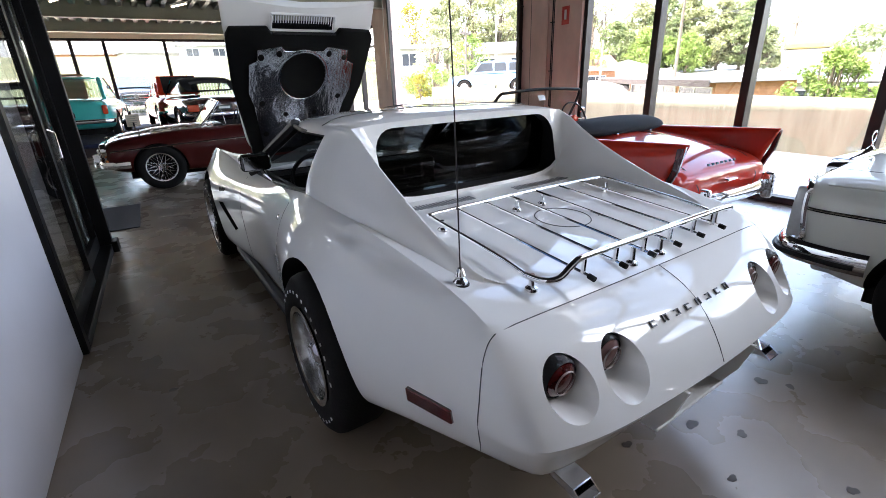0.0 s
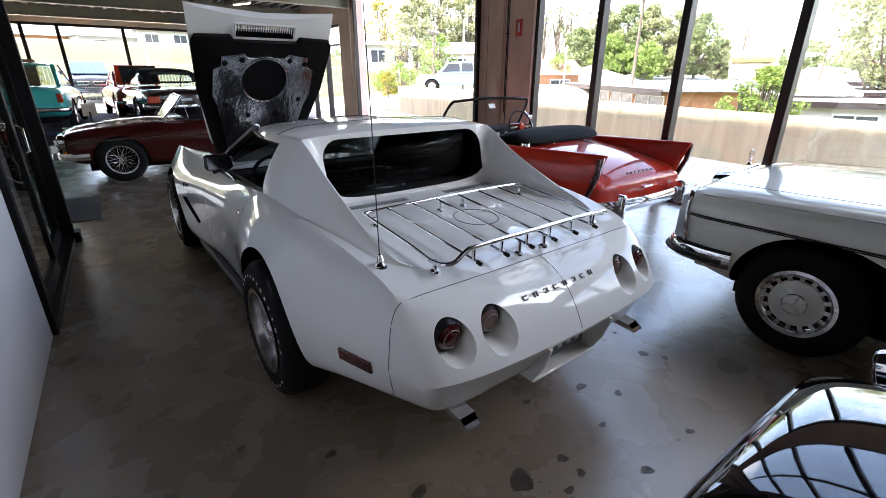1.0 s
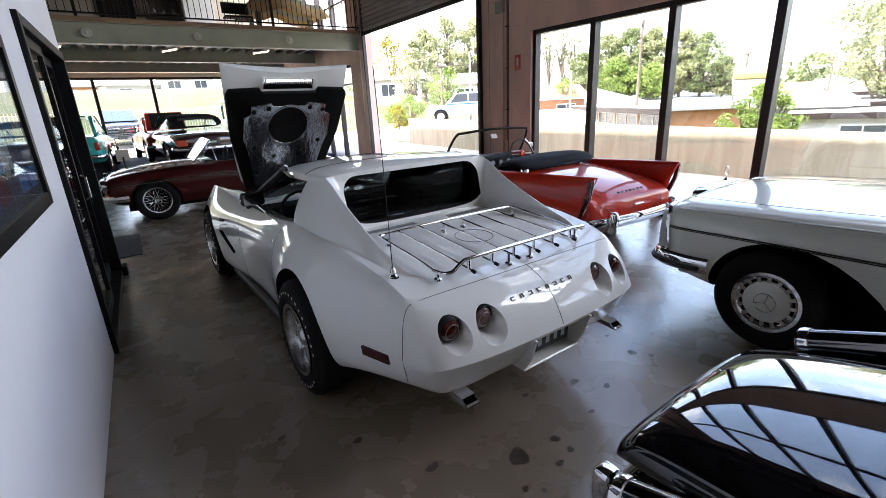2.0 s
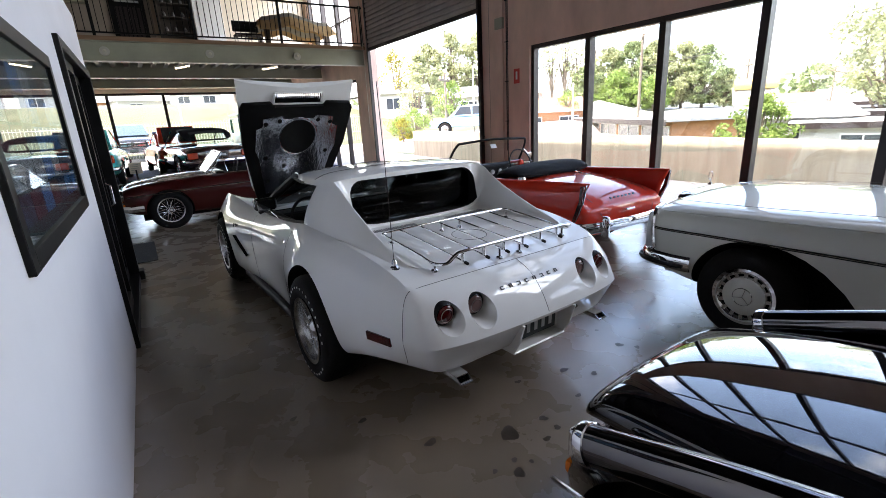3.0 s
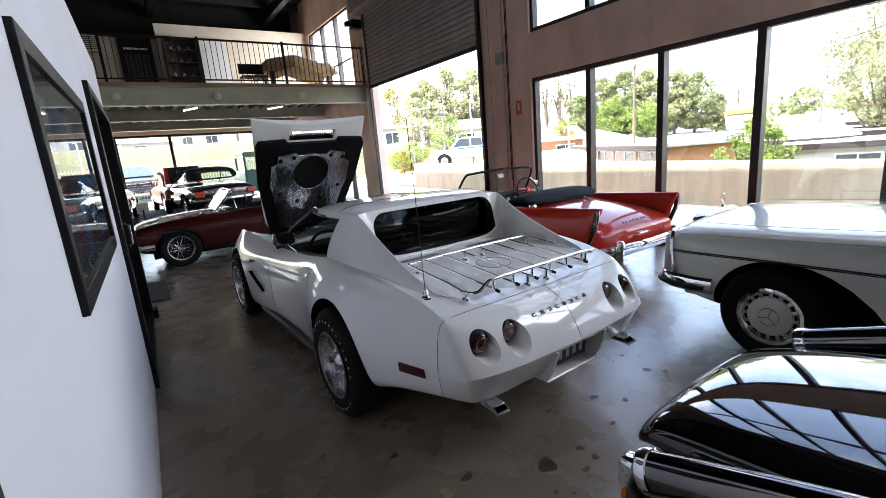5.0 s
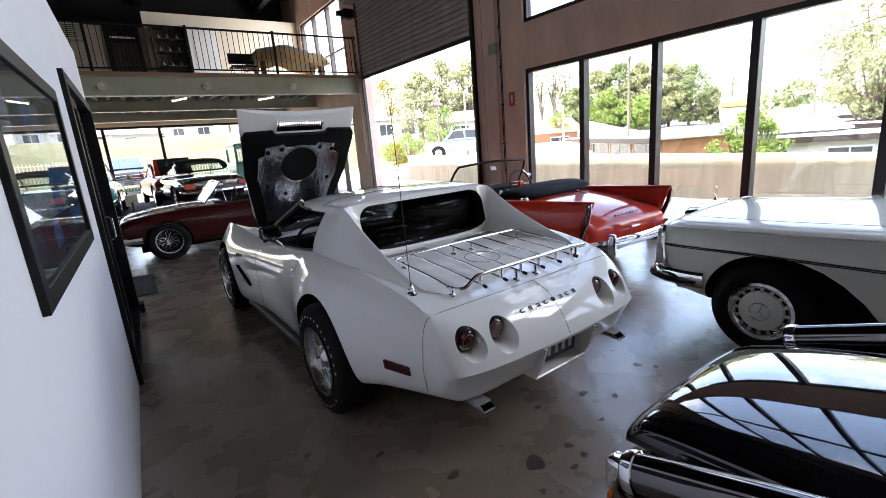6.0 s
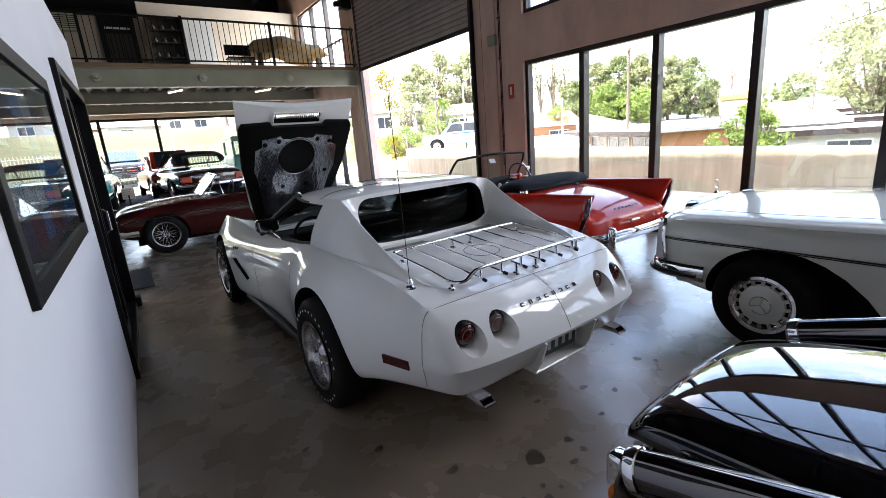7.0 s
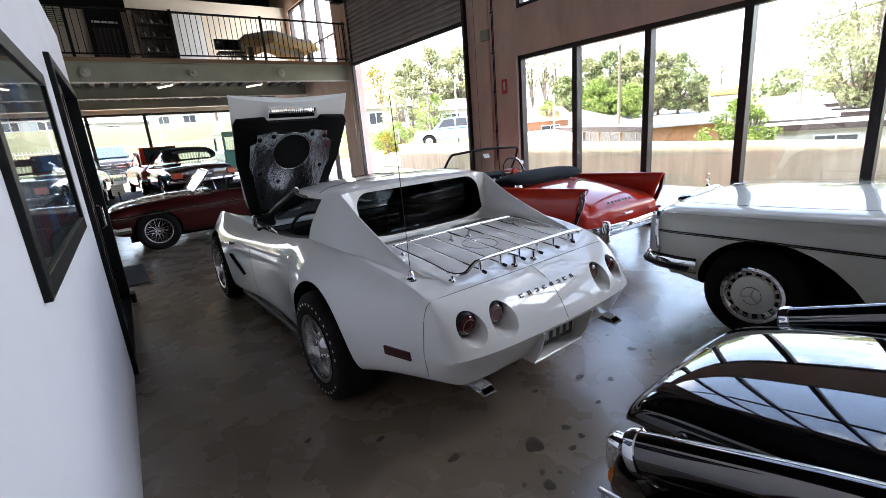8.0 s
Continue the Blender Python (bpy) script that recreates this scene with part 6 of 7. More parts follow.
conv = simple_car("convertible_car", pose(1.30, 11.4, PZ, 0, 0, 9), mat("black_cherry_paint", (0.022, 0.006, 0.006), 0.12, var=0, coat=1.0), "black-cherry convertible with raised black soft top and wide rear window", 4.3, 0.90, (0.95, 3.35), "soft", 0.88, 0.84, 0.80, 1.36, (0.55, 2.75), None, M_HOOD, 0.62)
turq = simple_car("turquoise_coupe", pose(-1.88, 11.4, PZ, 0, 0, -4), M_TURQ, "turquoise nineteen-fifties coupe with rounded tail", 4.0, 0.86, (0.95, 3.1), "hard", 0.95, 0.93, 0.85, 1.45, (0.9, 2.8), "round", M_TURQ)
hatch_car = simple_car("red_hatch", pose(0.60, 13.7, PZ, 0, 0, 6), M_REDPAINT, "red car with its black-lined boot lid propped up", 3.6, 0.68, (0.6, 2.9), "hard", 0.9, 0.85, 0.8, 1.3, (0.8, 2.4))
part("raised_lid", prism([(-0.54, 0.0), (0.54, 0.0), (0.50, 0.52), (-0.50, 0.52)], -0.02, 0.02, "Y", bevel=0.01), M_REDPAINT, hatch_car, "red boot lid held open").matrix_basis = pose(0, 0.45, 0.92, -12)
part("lid_lining", prism([(-0.40, 0.05), (0.51, 0.05), (0.48, 0.50), (-0.40, 0.50)], -0.03, -0.022, "Y"), M_TRIM, hatch_car).matrix_basis = pose(0, 0.45, 0.92, -12)
amber = simple_car("orange_car", pose(-2.35, 15.0, PZ, 0, 0, 0), mat("burnt_orange_paint", (0.36, 0.13, 0.03), 0.3, var=0.05, coat=0.8), "burnt orange car with raised bonnet behind the turquoise one", 2.0, 0.8, (0.5, 1.6))
part("raised_bonnet", box(-0.65, 0.65, -0.02, 0.03, 0.0, 0.75, bevel=0.02), M_TIMBER, amber, "orange-brown raised lid").matrix_basis = pose(0, 0.4, 0.85, -15)

# sea-green van
van = thing("delivery_van", pose(3.40, 15.0, PZ), "pale sea-green vintage van with a square cab", "van")
part("body", box(-0.85, 0.85, 0, 2.0, 0.35, 1.15, bevel=0.10, seg=3), M_GREENPAINT, van, smooth=True)
part("cab", boxes((-0.80, 0.80, 0.1, 1.8, 1.60, 1.78), (-0.80, -0.72, 0.1, 0.18, 1.12, 1.62), (0.72, 0.80, 0.1, 0.18, 1.12, 1.62), (-0.80, -0.72, 1.7, 1.8, 1.12, 1.62), (0.72, 0.80, 1.7, 1.8, 1.12, 1.62), bevel=0.03), M_GREENPAINT, van)
part("windscreen", box(-0.72, 0.72, 0.13, 0.14, 1.14, 1.62), M_CARGLASS, van)
part("fender", box(-0.95, -0.70, 0.0, 0.8, 0.35, 0.75, bevel=0.1, seg=3), M_GREENPAINT, van, smooth=True)
for s in (1, -1):
    for y in (0.45, 1.6):
        wheel_part(van, -s * 0.75, y, 0.33, 0.33, 0.16, 0.19, "plain", s)

# information board on the platform
ib = thing("information_board", pose(-0.72, 12.6, PZ), "small cream information board on the platform", "sign")
part("panel", box(-0.15, 0.15, -0.012, 0.012, 0.22, 0.52, bevel=0.004), M_CREAM, ib).matrix_basis = pose(0, 0, 0, -12)
for k in range(5):
    part("text_bar", box(-0.11, 0.06 + 0.02 * (k % 3), -0.015, -0.0125, 0.26 + k * 0.05, 0.27 + k * 0.05), M_STEELGREEN, ib).matrix_basis = pose(0, 0, 0, -12)
part("foot", box(-0.15, 0.15, -0.08, 0.12, 0.0, 0.025), M_DARKFRAME, ib)
part("stem", box(-0.02, 0.02, 0.01, 0.03, 0.02, 0.32), M_DARKFRAME, ib)

# ---- black car in the foreground ----
blk = thing("black_classic_car", pose(0.785, -1.62, 0), "gleaming black classic car with domed bonnet between thick chrome-ended rails", "car")
D = []
for y, zc, w, drop in ((-0.130, 0.585, 0.36, 0.03), (-0.145, 0.645, 0.395, 0.05), (-0.190, 0.698, 0.418, 0.085), (-0.285, 0.733, 0.432, 0.10), (-0.44, 0.766, 0.457, 0.10), (-0.70, 0.812, 0.493, 0.085), (-1.10, 0.850, 0.505, 0.09), (-1.60, 0.880, 0.51, 0.09), (-2.0, 0.90, 0.515, 0.09)):
    D.append([(0.0, y, zc - drop - 0.06), (w - 0.015, y, zc - drop - 0.05), (w, y, zc - drop - 0.015), (w * 0.95, y, zc - drop * 0.56), (w * 0.74, y, zc - drop * 0.24), (w * 0.38, y, zc - drop * 0.055), (0.0, y, zc)])
skin_part("bonnet", sculpt(loft(D), [M_BLACKPAINT], 2), blk, "domed mirror-black bonnet")
K = [sec(y, (0, zb), (w * .8, zb), (w, zb + .06), (w, zt - .10), (w * .94, zt - .03), (w * .7, zt), (0, zt)) for y, zb, w, zt in ((-0.12, .34, .44, .44), (-0.15, .28, .48, .50), (-0.22, .24, .53, .555), (-0.34, .22, .60, .62), (-0.7, .20, .72, .73), (-1.4, .20, .75, .83), (-2.2, .20, .77, .90), (-3.4, .22, .76, .84), (-3.8, .30, .66, .70))]
skin_part("body", sculpt(loft(K), [M_BLACKPAINT], 2, arches([(-0.62, .30, .36), (-3.0, .30, .36)], 0.72)), blk)
for s in (-1, 1):
    lift = 0.026 if s > 0 else 0.0
    pts = [(s * 0.553, -0.275, 0.615 + lift), (s * 0.555, -0.45, 0.675 + lift), (s * 0.558, -0.76, 0.775 + lift), (s * 0.565, -1.15, 0.87), (s * 0.575, -1.6, 0.94), (s * 0.585, -2.1, 0.97)]
    part("side_rail", tube(curve_points(pts, 6), 0.062, 20, squash=(0.85, 1.0)), M_DARKREFLECT, blk, "thick polished side rail with dark reflections in its colour", smooth=True)
    end = pose(s * 0.553, -0.275, 0.615 + lift, -19) @ Matrix.Diagonal((0.87, 1, 1, 1))
    part("rail_cap", lathe([(0.0, 0.016), (0.025, 0.014), (0.045, 0.008), (0.056, 0.0), (0.060, -0.012)], 28, "Y"), M_DARKREFLECT, blk, "rounded rail end", smooth=True).matrix_basis = end
    part("rail_band", lathe([(0.060, -0.040), (0.0665, -0.037), (0.0685, -0.022), (0.0665, -0.007), (0.059, -0.002)], 32, "Y"), M_CHROME, blk, "chrome end ring", smooth=True).matrix_basis = end
    part("side_strip", tube(curve_points([(s * 0.60, -0.20, 0.46), (s * 0.66, -0.45, 0.55), (s * 0.70, -0.9, 0.64)], 5), 0.008, 6), M_CHROME, blk, smooth=True)
    part("indicator", box(s * 0.455 - 0.03, s * 0.455 + 0.03, -0.20, -0.145, 0.38, 0.43, bevel=0.012, seg=2), M_ORANGE, blk, "amber indicator", smooth=True)
    for y in (-0.62, -3.0):
        wheel_part(blk, -s * 0.66, y, 0.32, 0.32, 0.16, 0.19, "plain", s)
part("overrider", box(-0.335 - 0.038, -0.335 + 0.038, -0.13, -0.055, 0.315, 0.448, bevel=0.022, seg=3), M_CHROME, blk, "chrome overrider", smooth=True)
bar_bumper(blk, [(-0.56, -0.32, 0.36), (-0.42, -0.14, 0.36), (0, -0.09, 0.36), (0.42, -0.14, 0.36), (0.56, -0.32, 0.36)], 0.035, flat=(0.45, 1))
part("cabin", box(-0.6, 0.6, -3.2, -2.2, 0.88, 1.25, bevel=0.15, seg=3), M_DARKGLASS, blk)

# ---- sliding office door, picture, mat ----
dr = thing("door_1", WALLM, "black aluminium sliding glass door in the white partition", "door", kind="structure")
part("door_frame", boxes((-0.12, 0.03, 1.24, 1.31, 0, 2.17), (-0.12, 0.03, 3.26, 3.33, 0, 2.17), (-0.12, 0.03, 1.31, 3.26, 2.10, 2.17), (-0.12, 0.03, 1.31, 3.26, 0.0, 0.06), bevel=0.004), M_BLACKMETAL, dr)
for y0, y1, x in ((1.31, 2.30, -0.035), (2.26, 3.26, -0.085)):
    leaf = new("door_leaf")
    leaf.parent = dr
    part("leaf_frame", boxes((x - 0.02, x + 0.02, y0, y0 + 0.06, 0.06, 2.10), (x - 0.02, x + 0.02, y1 - 0.06, y1, 0.06, 2.10), (x - 0.02, x + 0.02, y0 + 0.06, y1 - 0.06, 2.03, 2.10), (x - 0.02, x + 0.02, y0 + 0.06, y1 - 0.06, 0.06, 0.17)), M_BLACKMETAL, leaf)
    part("pane", box(x - 0.004, x + 0.004, y0 + 0.06, y1 - 0.06, 0.17, 2.03), M_PICGLASS, leaf)
part("handle", tube([(0.0, 2.26, 0.95), (0.03, 2.26, 0.97), (0.03, 2.26, 1.13), (0.0, 2.26, 1.15)], 0.008, 8), M_CHROME, dr)
part("kick_block", box(0.03, 0.075, 3.18, 3.33, 0.0, 0.10, bevel=0.005), M_BLACKMETAL, dr)

fp = thing("framed_picture", WALLM, "large black-framed blue photo collage, glass reflection brightened into its colours", "picture")
Y0, Y1, Z0, Z1, FW = -0.955, 0.62, 1.172, 1.955, 0.062
part("frame", boxes((0.0, 0.020, Y0, Y0 + FW, Z0, Z1), (0.0, 0.020, Y1 - FW, Y1, Z0, Z1), (0.0, 0.020, Y0 + FW, Y1 - FW, Z1 - FW, Z1), (0.0, 0.020, Y0 + FW, Y1 - FW, Z0, Z0 + FW), bevel=0.002), M_BLACKMETAL, fp)
# mount and prints carry their own blues plus the glass's bluish reflection
part("mount", box(0.001, 0.004, Y0 + FW, Y1 - FW, Z0 + FW, Z1 - FW), mat("teal_mount_with_reflection", (0.04, 0.065, 0.075), 0.7, var=0.3, scale=3), fp)
cols = [mat("print_blue_with_reflection", (0.05, 0.19, 0.45), 0.6, var=0.6, scale=14), mat("print_grey", (0.36, 0.40, 0.44), 0.6, var=0.5, scale=18), mat("print_navy", (0.03, 0.05, 0.11), 0.6, var=0.6, scale=16), mat("print_maroon", (0.09, 0.015, 0.03), 0.6, var=0.5, scale=12), mat("print_pale", (0.36, 0.39, 0.42), 0.6, var=0.3, scale=20)]
rnd = random.Random(5)
for i in range(7):
    for j in range(5):
        a, b = Y0 + 0.12 + i * 0.19, Z0 + 0.115 + j * 0.105
        part("photo_panel", box(0.005, 0.006, a, a + 0.175, b, b + 0.095), cols[rnd.choice((0, 0, 1, 2, 2, 3, 4))], fp)
part("glass", box(0.0075, 0.0095, Y0 + FW, Y1 - FW, Z0 + FW, Z1 - FW), M_PICGLASS, fp)

solid("door_mat", box(-1.75, -0.69, 3.96, 5.17, 0.0, 0.012, bevel=0.004), M_RUBBERMAT, "charcoal rubber-backed door mat on the concrete", "mat")


def stain(x, y, r, seed):
    q = random.Random(seed)
    pts = []
    ph = [q.uniform(0, 6.3) for _ in range(3)]
    for k in range(18):
        a = k * math.tau / 18
        rr = r * (1 + 0.18 * math.sin(2 * a + ph[0]) + 0.12 * math.sin(3 * a + ph[1]) + 0.08 * math.sin(5 * a + ph[2]))
        pts.append((x + rr * math.cos(a), y + 0.8 * rr * math.sin(a)))
    return prism(pts, 0.0004, 0.0012)


M_OIL = mat("oil_stain", (0.085, 0.068, 0.053), 0.4, spec=0.35, var=0.4, scale=14, col2=(0.045, 0.037, 0.03))
for k, (x, y, r) in enumerate(((0.60, -1.16, 0.055), (0.25, -0.97, 0.03), (1.37, -1.07, 0.022), (1.26, -0.93, 0.028), (0.72, -1.30, 0.02), (0.82, -1.18, 0.024), (0.46, -1.38, 0.03), (0.95, -0.85, 0.02), (1.12, -1.16, 0.018), (1.62, -0.52, 0.016), (1.85, -0.72, 0.014), (1.75, 0.05, 0.02), (2.05, 0.3, 0.022), (1.70, 0.42, 0.018), (0.05, -0.60, 0.022), (-0.25, -0.35, 0.02), (-0.55, 0.6, 0.018), (1.05, -1.42, 0.026))):
    solid("floor_stain", stain(x, y, r, k), M_OIL, "dark oil stain on the concrete", "stain", group="floor stains", kind="structure")

spots = random.Random(31)
for k in range(46):
    x, y = (spots.uniform(1.75, 2.6), spots.uniform(-1.4, 2.2)) if k % 2 else (spots.uniform(-0.6, 1.6), spots.uniform(-1.9, -1.15))
    solid("floor_stain", stain(x, y, spots.uniform(0.006, 0.02) * (1.6 if k % 7 == 0 else 1), 100 + k), M_OIL, "small dark oil drip on the concrete", "stain", group="floor stains", kind="structure")

# ---- upstairs ----
dk = thing("upstairs_door", pose(-0.02, 13.98, 3.5), "dark glazed upstairs door with a lit strip", "door", kind="structure")
part("door_leaf", box(-0.42, 0.42, -0.03, 0.0, 0, 2.05, bevel=0.005), M_BLACKMETAL, dk)
part("light_strip", box(-0.3, 0.3, -0.05, -0.031, 1.62, 1.67), mat("pale_strip", (0.6, 0.62, 0.6), 0.5, var=0), dk)
for k in range(6):
    part("vertical_blind", box(-0.3 + k * 0.105, -0.22 + k * 0.105, -0.04, -0.031, 0.1, 1.5), M_DARKFRAME, dk)
M_ORNAMENT = mat("dull_glazed_pottery", (0.13, 0.125, 0.12), 0.4, var=0.3, scale=9, rand=0.4)
cbn = thing("display_cabinet", pose(1.12, 13.7, 3.5), "dark timber display cabinet with small dull items", "cabinet")
part("carcass", boxes((-0.45, 0.45, 0.25, 0.28, 0, 1.95), (-0.45, -0.41, -0.1, 0.25, 0, 1.95), (0.41, 0.45, -0.1, 0.25, 0, 1.95), (-0.41, 0.41, -0.1, 0.25, 1.91, 1.95), (-0.41, 0.41, -0.1, 0.25, 0, 0.05)), M_DARKWALL, cbn)
for z in (0.45, 0.85, 1.25, 1.6):
    part("shelf", box(-0.41, 0.41, -0.08, 0.25, z, z + 0.02), M_DARKWALL, cbn)
    for x in (-0.28, -0.05, 0.2):
        part("ornament", lathe([(0.0, 0.0), (0.04, 0.0), (0.05, 0.06), (0.02, 0.13), (0.0, 0.14)], 10, "Z"), M_ORNAMENT, cbn).matrix_basis = pose(x, 0.05, z + 0.02)
wd = thing("white_door", pose(2.05, 13.98, 3.5), "white panelled upstairs door", "door", kind="structure")
part("door_leaf", box(-0.40, 0.40, -0.035, 0.0, 0, 2.04, bevel=0.004), M_WHITE, wd)
for z0, z1 in ((0.15, 0.95), (1.08, 1.9)):
    part("panel", box(-0.28, 0.28, -0.045, -0.0355, z0, z1, bevel=0.01), M_WHITE, wd)
ac = thing("air_conditioner", pose(-1.2, 13.95, 5.0), "boxy grey window air conditioner", "air conditioner")
part("case", box(-0.32, 0.32, -0.2, 0.05, 0, 0.42, bevel=0.02), M_STEELGREEN, ac)
part("grille", boxes(*[(-0.28, 0.28, -0.21, -0.2, 0.05 + k * 0.05, 0.07 + k * 0.05) for k in range(7)]), M_DARKFRAME, ac)
# covered table
M_COVER = mat("faded_yellow_cloth", (0.34, 0.235, 0.115), 0.9, var=0.25, scale=6, bump=0.3, bscale=30)
M_COVER2 = mat("faded_grey_cloth", (0.25, 0.235, 0.19), 0.9, var=0.25, scale=6, bump=0.3, bscale=30)
tb = thing("covered_table", pose(3.85, 11.6, 3.5), "games table draped with a faded yellow and grey striped cover", "table")
for s in (-1, 1):
    for q in (-1, 1):
        part("leg", box(s * 0.85 - 0.06, s * 0.85 + 0.06, q * 0.4 - 0.06, q * 0.4 + 0.06, 0, 0.62), M_DARKWALL, tb)
nx, ny = 44, 20
cl = bmesh.new()
grid = []
for i in range(nx + 1):
    row = []
    for j in range(ny + 1):
        u, v = -1.12 + 2.24 * i / nx, -0.72 + 1.44 * j / ny
        ex_, ey_ = max(0, abs(u) - 0.98), max(0, abs(v) - 0.52)
        z = 0.88 + 0.17 * max(0, 1 - abs(u + 0.2) / 0.75) - 0.03 * u - 2.6 * max(ex_, ey_) * (0.72 + 0.05 * math.sin(9 * u + 7 * v)) + 0.012 * noise.noise((u * 5, v * 5, 0))
        row.append(cl.verts.new((u - 0.1 * (u > 0.9), v, z)))
    grid.append(row)
for i in range(nx):
    for j in range(ny):
        f = cl.faces.new((grid[i][j], grid[i + 1][j], grid[i + 1][j + 1], grid[i][j + 1]))
        f.material_index = 1 if j % 4 == 2 else 0
bmesh.ops.solidify(cl, geom=cl.faces[:], thickness=0.012)
part("cover", cl, [M_COVER, M_COVER2], tb, "faded yellow cover with grey bands", smooth=True)
for x in (2.35, 2.62):
    ch = thing("stacking_chair", pose(x, 11.2, 3.5), "dark stacking chair beside the covered table", "chair", group="upstairs chairs")
    part("seat", box(-0.2, 0.2, -0.2, 0.2, 0.42, 0.46, bevel=0.012), M_TRIM, ch)
    part("backrest", box(-0.2, 0.2, 0.17, 0.2, 0.55, 0.82, bevel=0.012), M_TRIM, ch)
    for s in (-1, 1):
        for q in (-1, 1):
            part("leg", tube([(s * 0.18, q * 0.18, 0), (s * 0.17, q * 0.17, 0.42)], 0.011, 6), M_ALLOY, ch)

# ---- outdoors: one sheet of ground ----


def ramp(t):
    t = max(0.0, min(1.0, t))
    return t * t * (3 - 2 * t)


def ground_z(x, y):
    z = -0.07 + 0.0125 * max(-10.0, min(y, 40.0))
    if x > 9.15:
        z -= 2.6 * ramp((x - 9.15) / 5.0) * (1 - ramp((y - 13.0) / 5.0))
        z += 0.032 * (min(x, 45.0) - 9.15) * ramp((y - 12.0) / 8.0)
    z += 3.55 * ramp((y - 27.0) / 20.0) * (1 - ramp((x - 14.0) / 14.0))
    return z


def axis_steps(marks):
    out = []
    for a, b, n in marks:
        out += [a + (b - a) * k / n for k in range(n)]
    return out + [marks[-1][1]]


gx = axis_steps([(-1800, -300, 3), (-300, -60, 6), (-60, -9.4, 12), (-9.4, -9.1, 1), (-9.1, 5.18, 6), (5.18, 5.3, 1), (5.3, 9.1, 5), (9.1, 9.3, 1), (9.3, 16, 14), (16, 60, 30), (60, 300, 12), (300, 1800, 4)])
gy = axis_steps([(-1800, -300, 3), (-300, -60, 5), (-60, -9.4, 10), (-9.4, -9.1, 1), (-9.1, 17.7, 18), (17.7, 17.9, 1), (17.9, 60, 42), (60, 300, 12), (300, 1800, 4)])
verts, faces, which = [], [], []
for y in gy:
    for x in gx:
        inside = -9.3 < x < 5.25 and -9.3 < y < 17.8
        verts.append((x, y, -0.27 if inside else ground_z(x, y)))
W = len(gx)
for j in range(len(gy) - 1):
    for i in range(W - 1):
        faces.append((j * W + i, j * W + i + 1, (j + 1) * W + i + 1, (j + 1) * W + i))
        cx, cy = (gx[i] + gx[i + 1]) / 2, (gy[j] + gy[j + 1]) / 2
        paved = (-12 < cx < 9.2 and -40 < cy < 27) or (9.0 < cx < 45 and 15.5 < cy < 24)
        which.append(0 if paved else 1)
gm = bpy.data.meshes.new("ground")
gm.from_pydata(verts, [], faces)
gm.materials.append(M_DRIVE)
M_GRASS = mat("dry_grass", (0.105, 0.108, 0.055), 0.95, var=0.35, scale=0.35, bump=0.5, bscale=6, col2=(0.05, 0.065, 0.026))
gm.materials.append(M_GRASS)
gm.polygons.foreach_set("material_index", which)
for p in gm.polygons:
    p.use_smooth = True
tagged(new("ground", gm), "pale concrete driveway and dry grass falling away to the suburb", "ground", kind="structure")

# parapet along the driveway
pb = bmesh.new()
ys = [-30, -20, -12, -6, -2, 2, 6, 10, 13.95]
rows = []
for y in ys:
    t = 0.84 + 0.0175 * y
    rows.append([pb.verts.new(p) for p in ((9.0, y, -0.6 + 0.0 * y), (9.0, y, t - 0.01), (9.01, y, t), (9.19, y, t), (9.2, y, t - 0.01), (9.2, y, -2.0))])
for p, q in zip(rows, rows[1:]):
    for k in range(6):
        pb.faces.new((p[k], p[(k + 1) % 6], q[(k + 1) % 6], q[k]))
pb.faces.new(rows[0])
pb.faces.new(rows[-1][::-1])
bmesh.ops.recalc_face_normals(pb, faces=pb.faces[:])
solid("parapet_wall", pb, M_PARAPET, "cream concrete parapet wall with run-down stains along the driveway", "wall", kind="structure")
for y in (-1.4, 2.6, 6.6, 10.6):
    solid("parapet_joint", box(8.994, 9.001, y - 0.008, y + 0.008, -0.05, 0.83 + 0.0175 * y), M_STEELGREEN, "thin vertical joint in the parapet", "trim", kind="structure")

# ---- trees ----
M_BARK = mat("grey_bark", (0.16, 0.13, 0.10), 0.9, var=0.35, scale=6, bump=0.5, bscale=20, stretch=(1, 1, 0.3))


def leaf_mat(name, a, b):
    m = mat(name, a, 0.6, var=0.3, scale=0.9, col2=b)
    n, l = m.node_tree.nodes, m.node_tree.links
    g = n.new("ShaderNodeNewGeometry")
    hsv = n.new("ShaderNodeHueSaturation")
    mr_ = n.new("ShaderNodeMapRange")
    mr_.inputs["To Min"].default_value, mr_.inputs["To Max"].default_value = 0.65, 1.35
    bs = n["Principled BSDF"]
    src = bs.inputs["Base Color"].links[0].from_socket
    l.new(g.outputs["Random Per Island"], mr_.inputs["Value"])
    l.new(mr_.outputs["Result"], hsv.inputs["Value"])
    l.new(src, hsv.inputs["Color"])
    l.new(hsv.outputs["Color"], bs.inputs["Base Color"])
    tr_ = n.new("ShaderNodeBsdfTranslucent")
    mx_ = n.new("ShaderNodeMixShader")
    mx_.inputs["Fac"].default_value = 0.45
    l.new(hsv.outputs["Color"], tr_.inputs["Color"])
    l.new(bs.outputs["BSDF"], mx_.inputs[1])
    l.new(tr_.outputs["BSDF"], mx_.inputs[2])
    l.new(mx_.outputs["Shader"], n["Material Output"].inputs["Surface"])
    return m


L_GUM = leaf_mat("gum_leaves", (0.36, 0.38, 0.21), (0.25, 0.28, 0.15))
L_DARK = leaf_mat("dark_green_leaves", (0.25, 0.30, 0.14), (0.15, 0.20, 0.09))
L_BRIGHT = leaf_mat("bright_green_leaves", (0.27, 0.36, 0.10), (0.16, 0.25, 0.06))
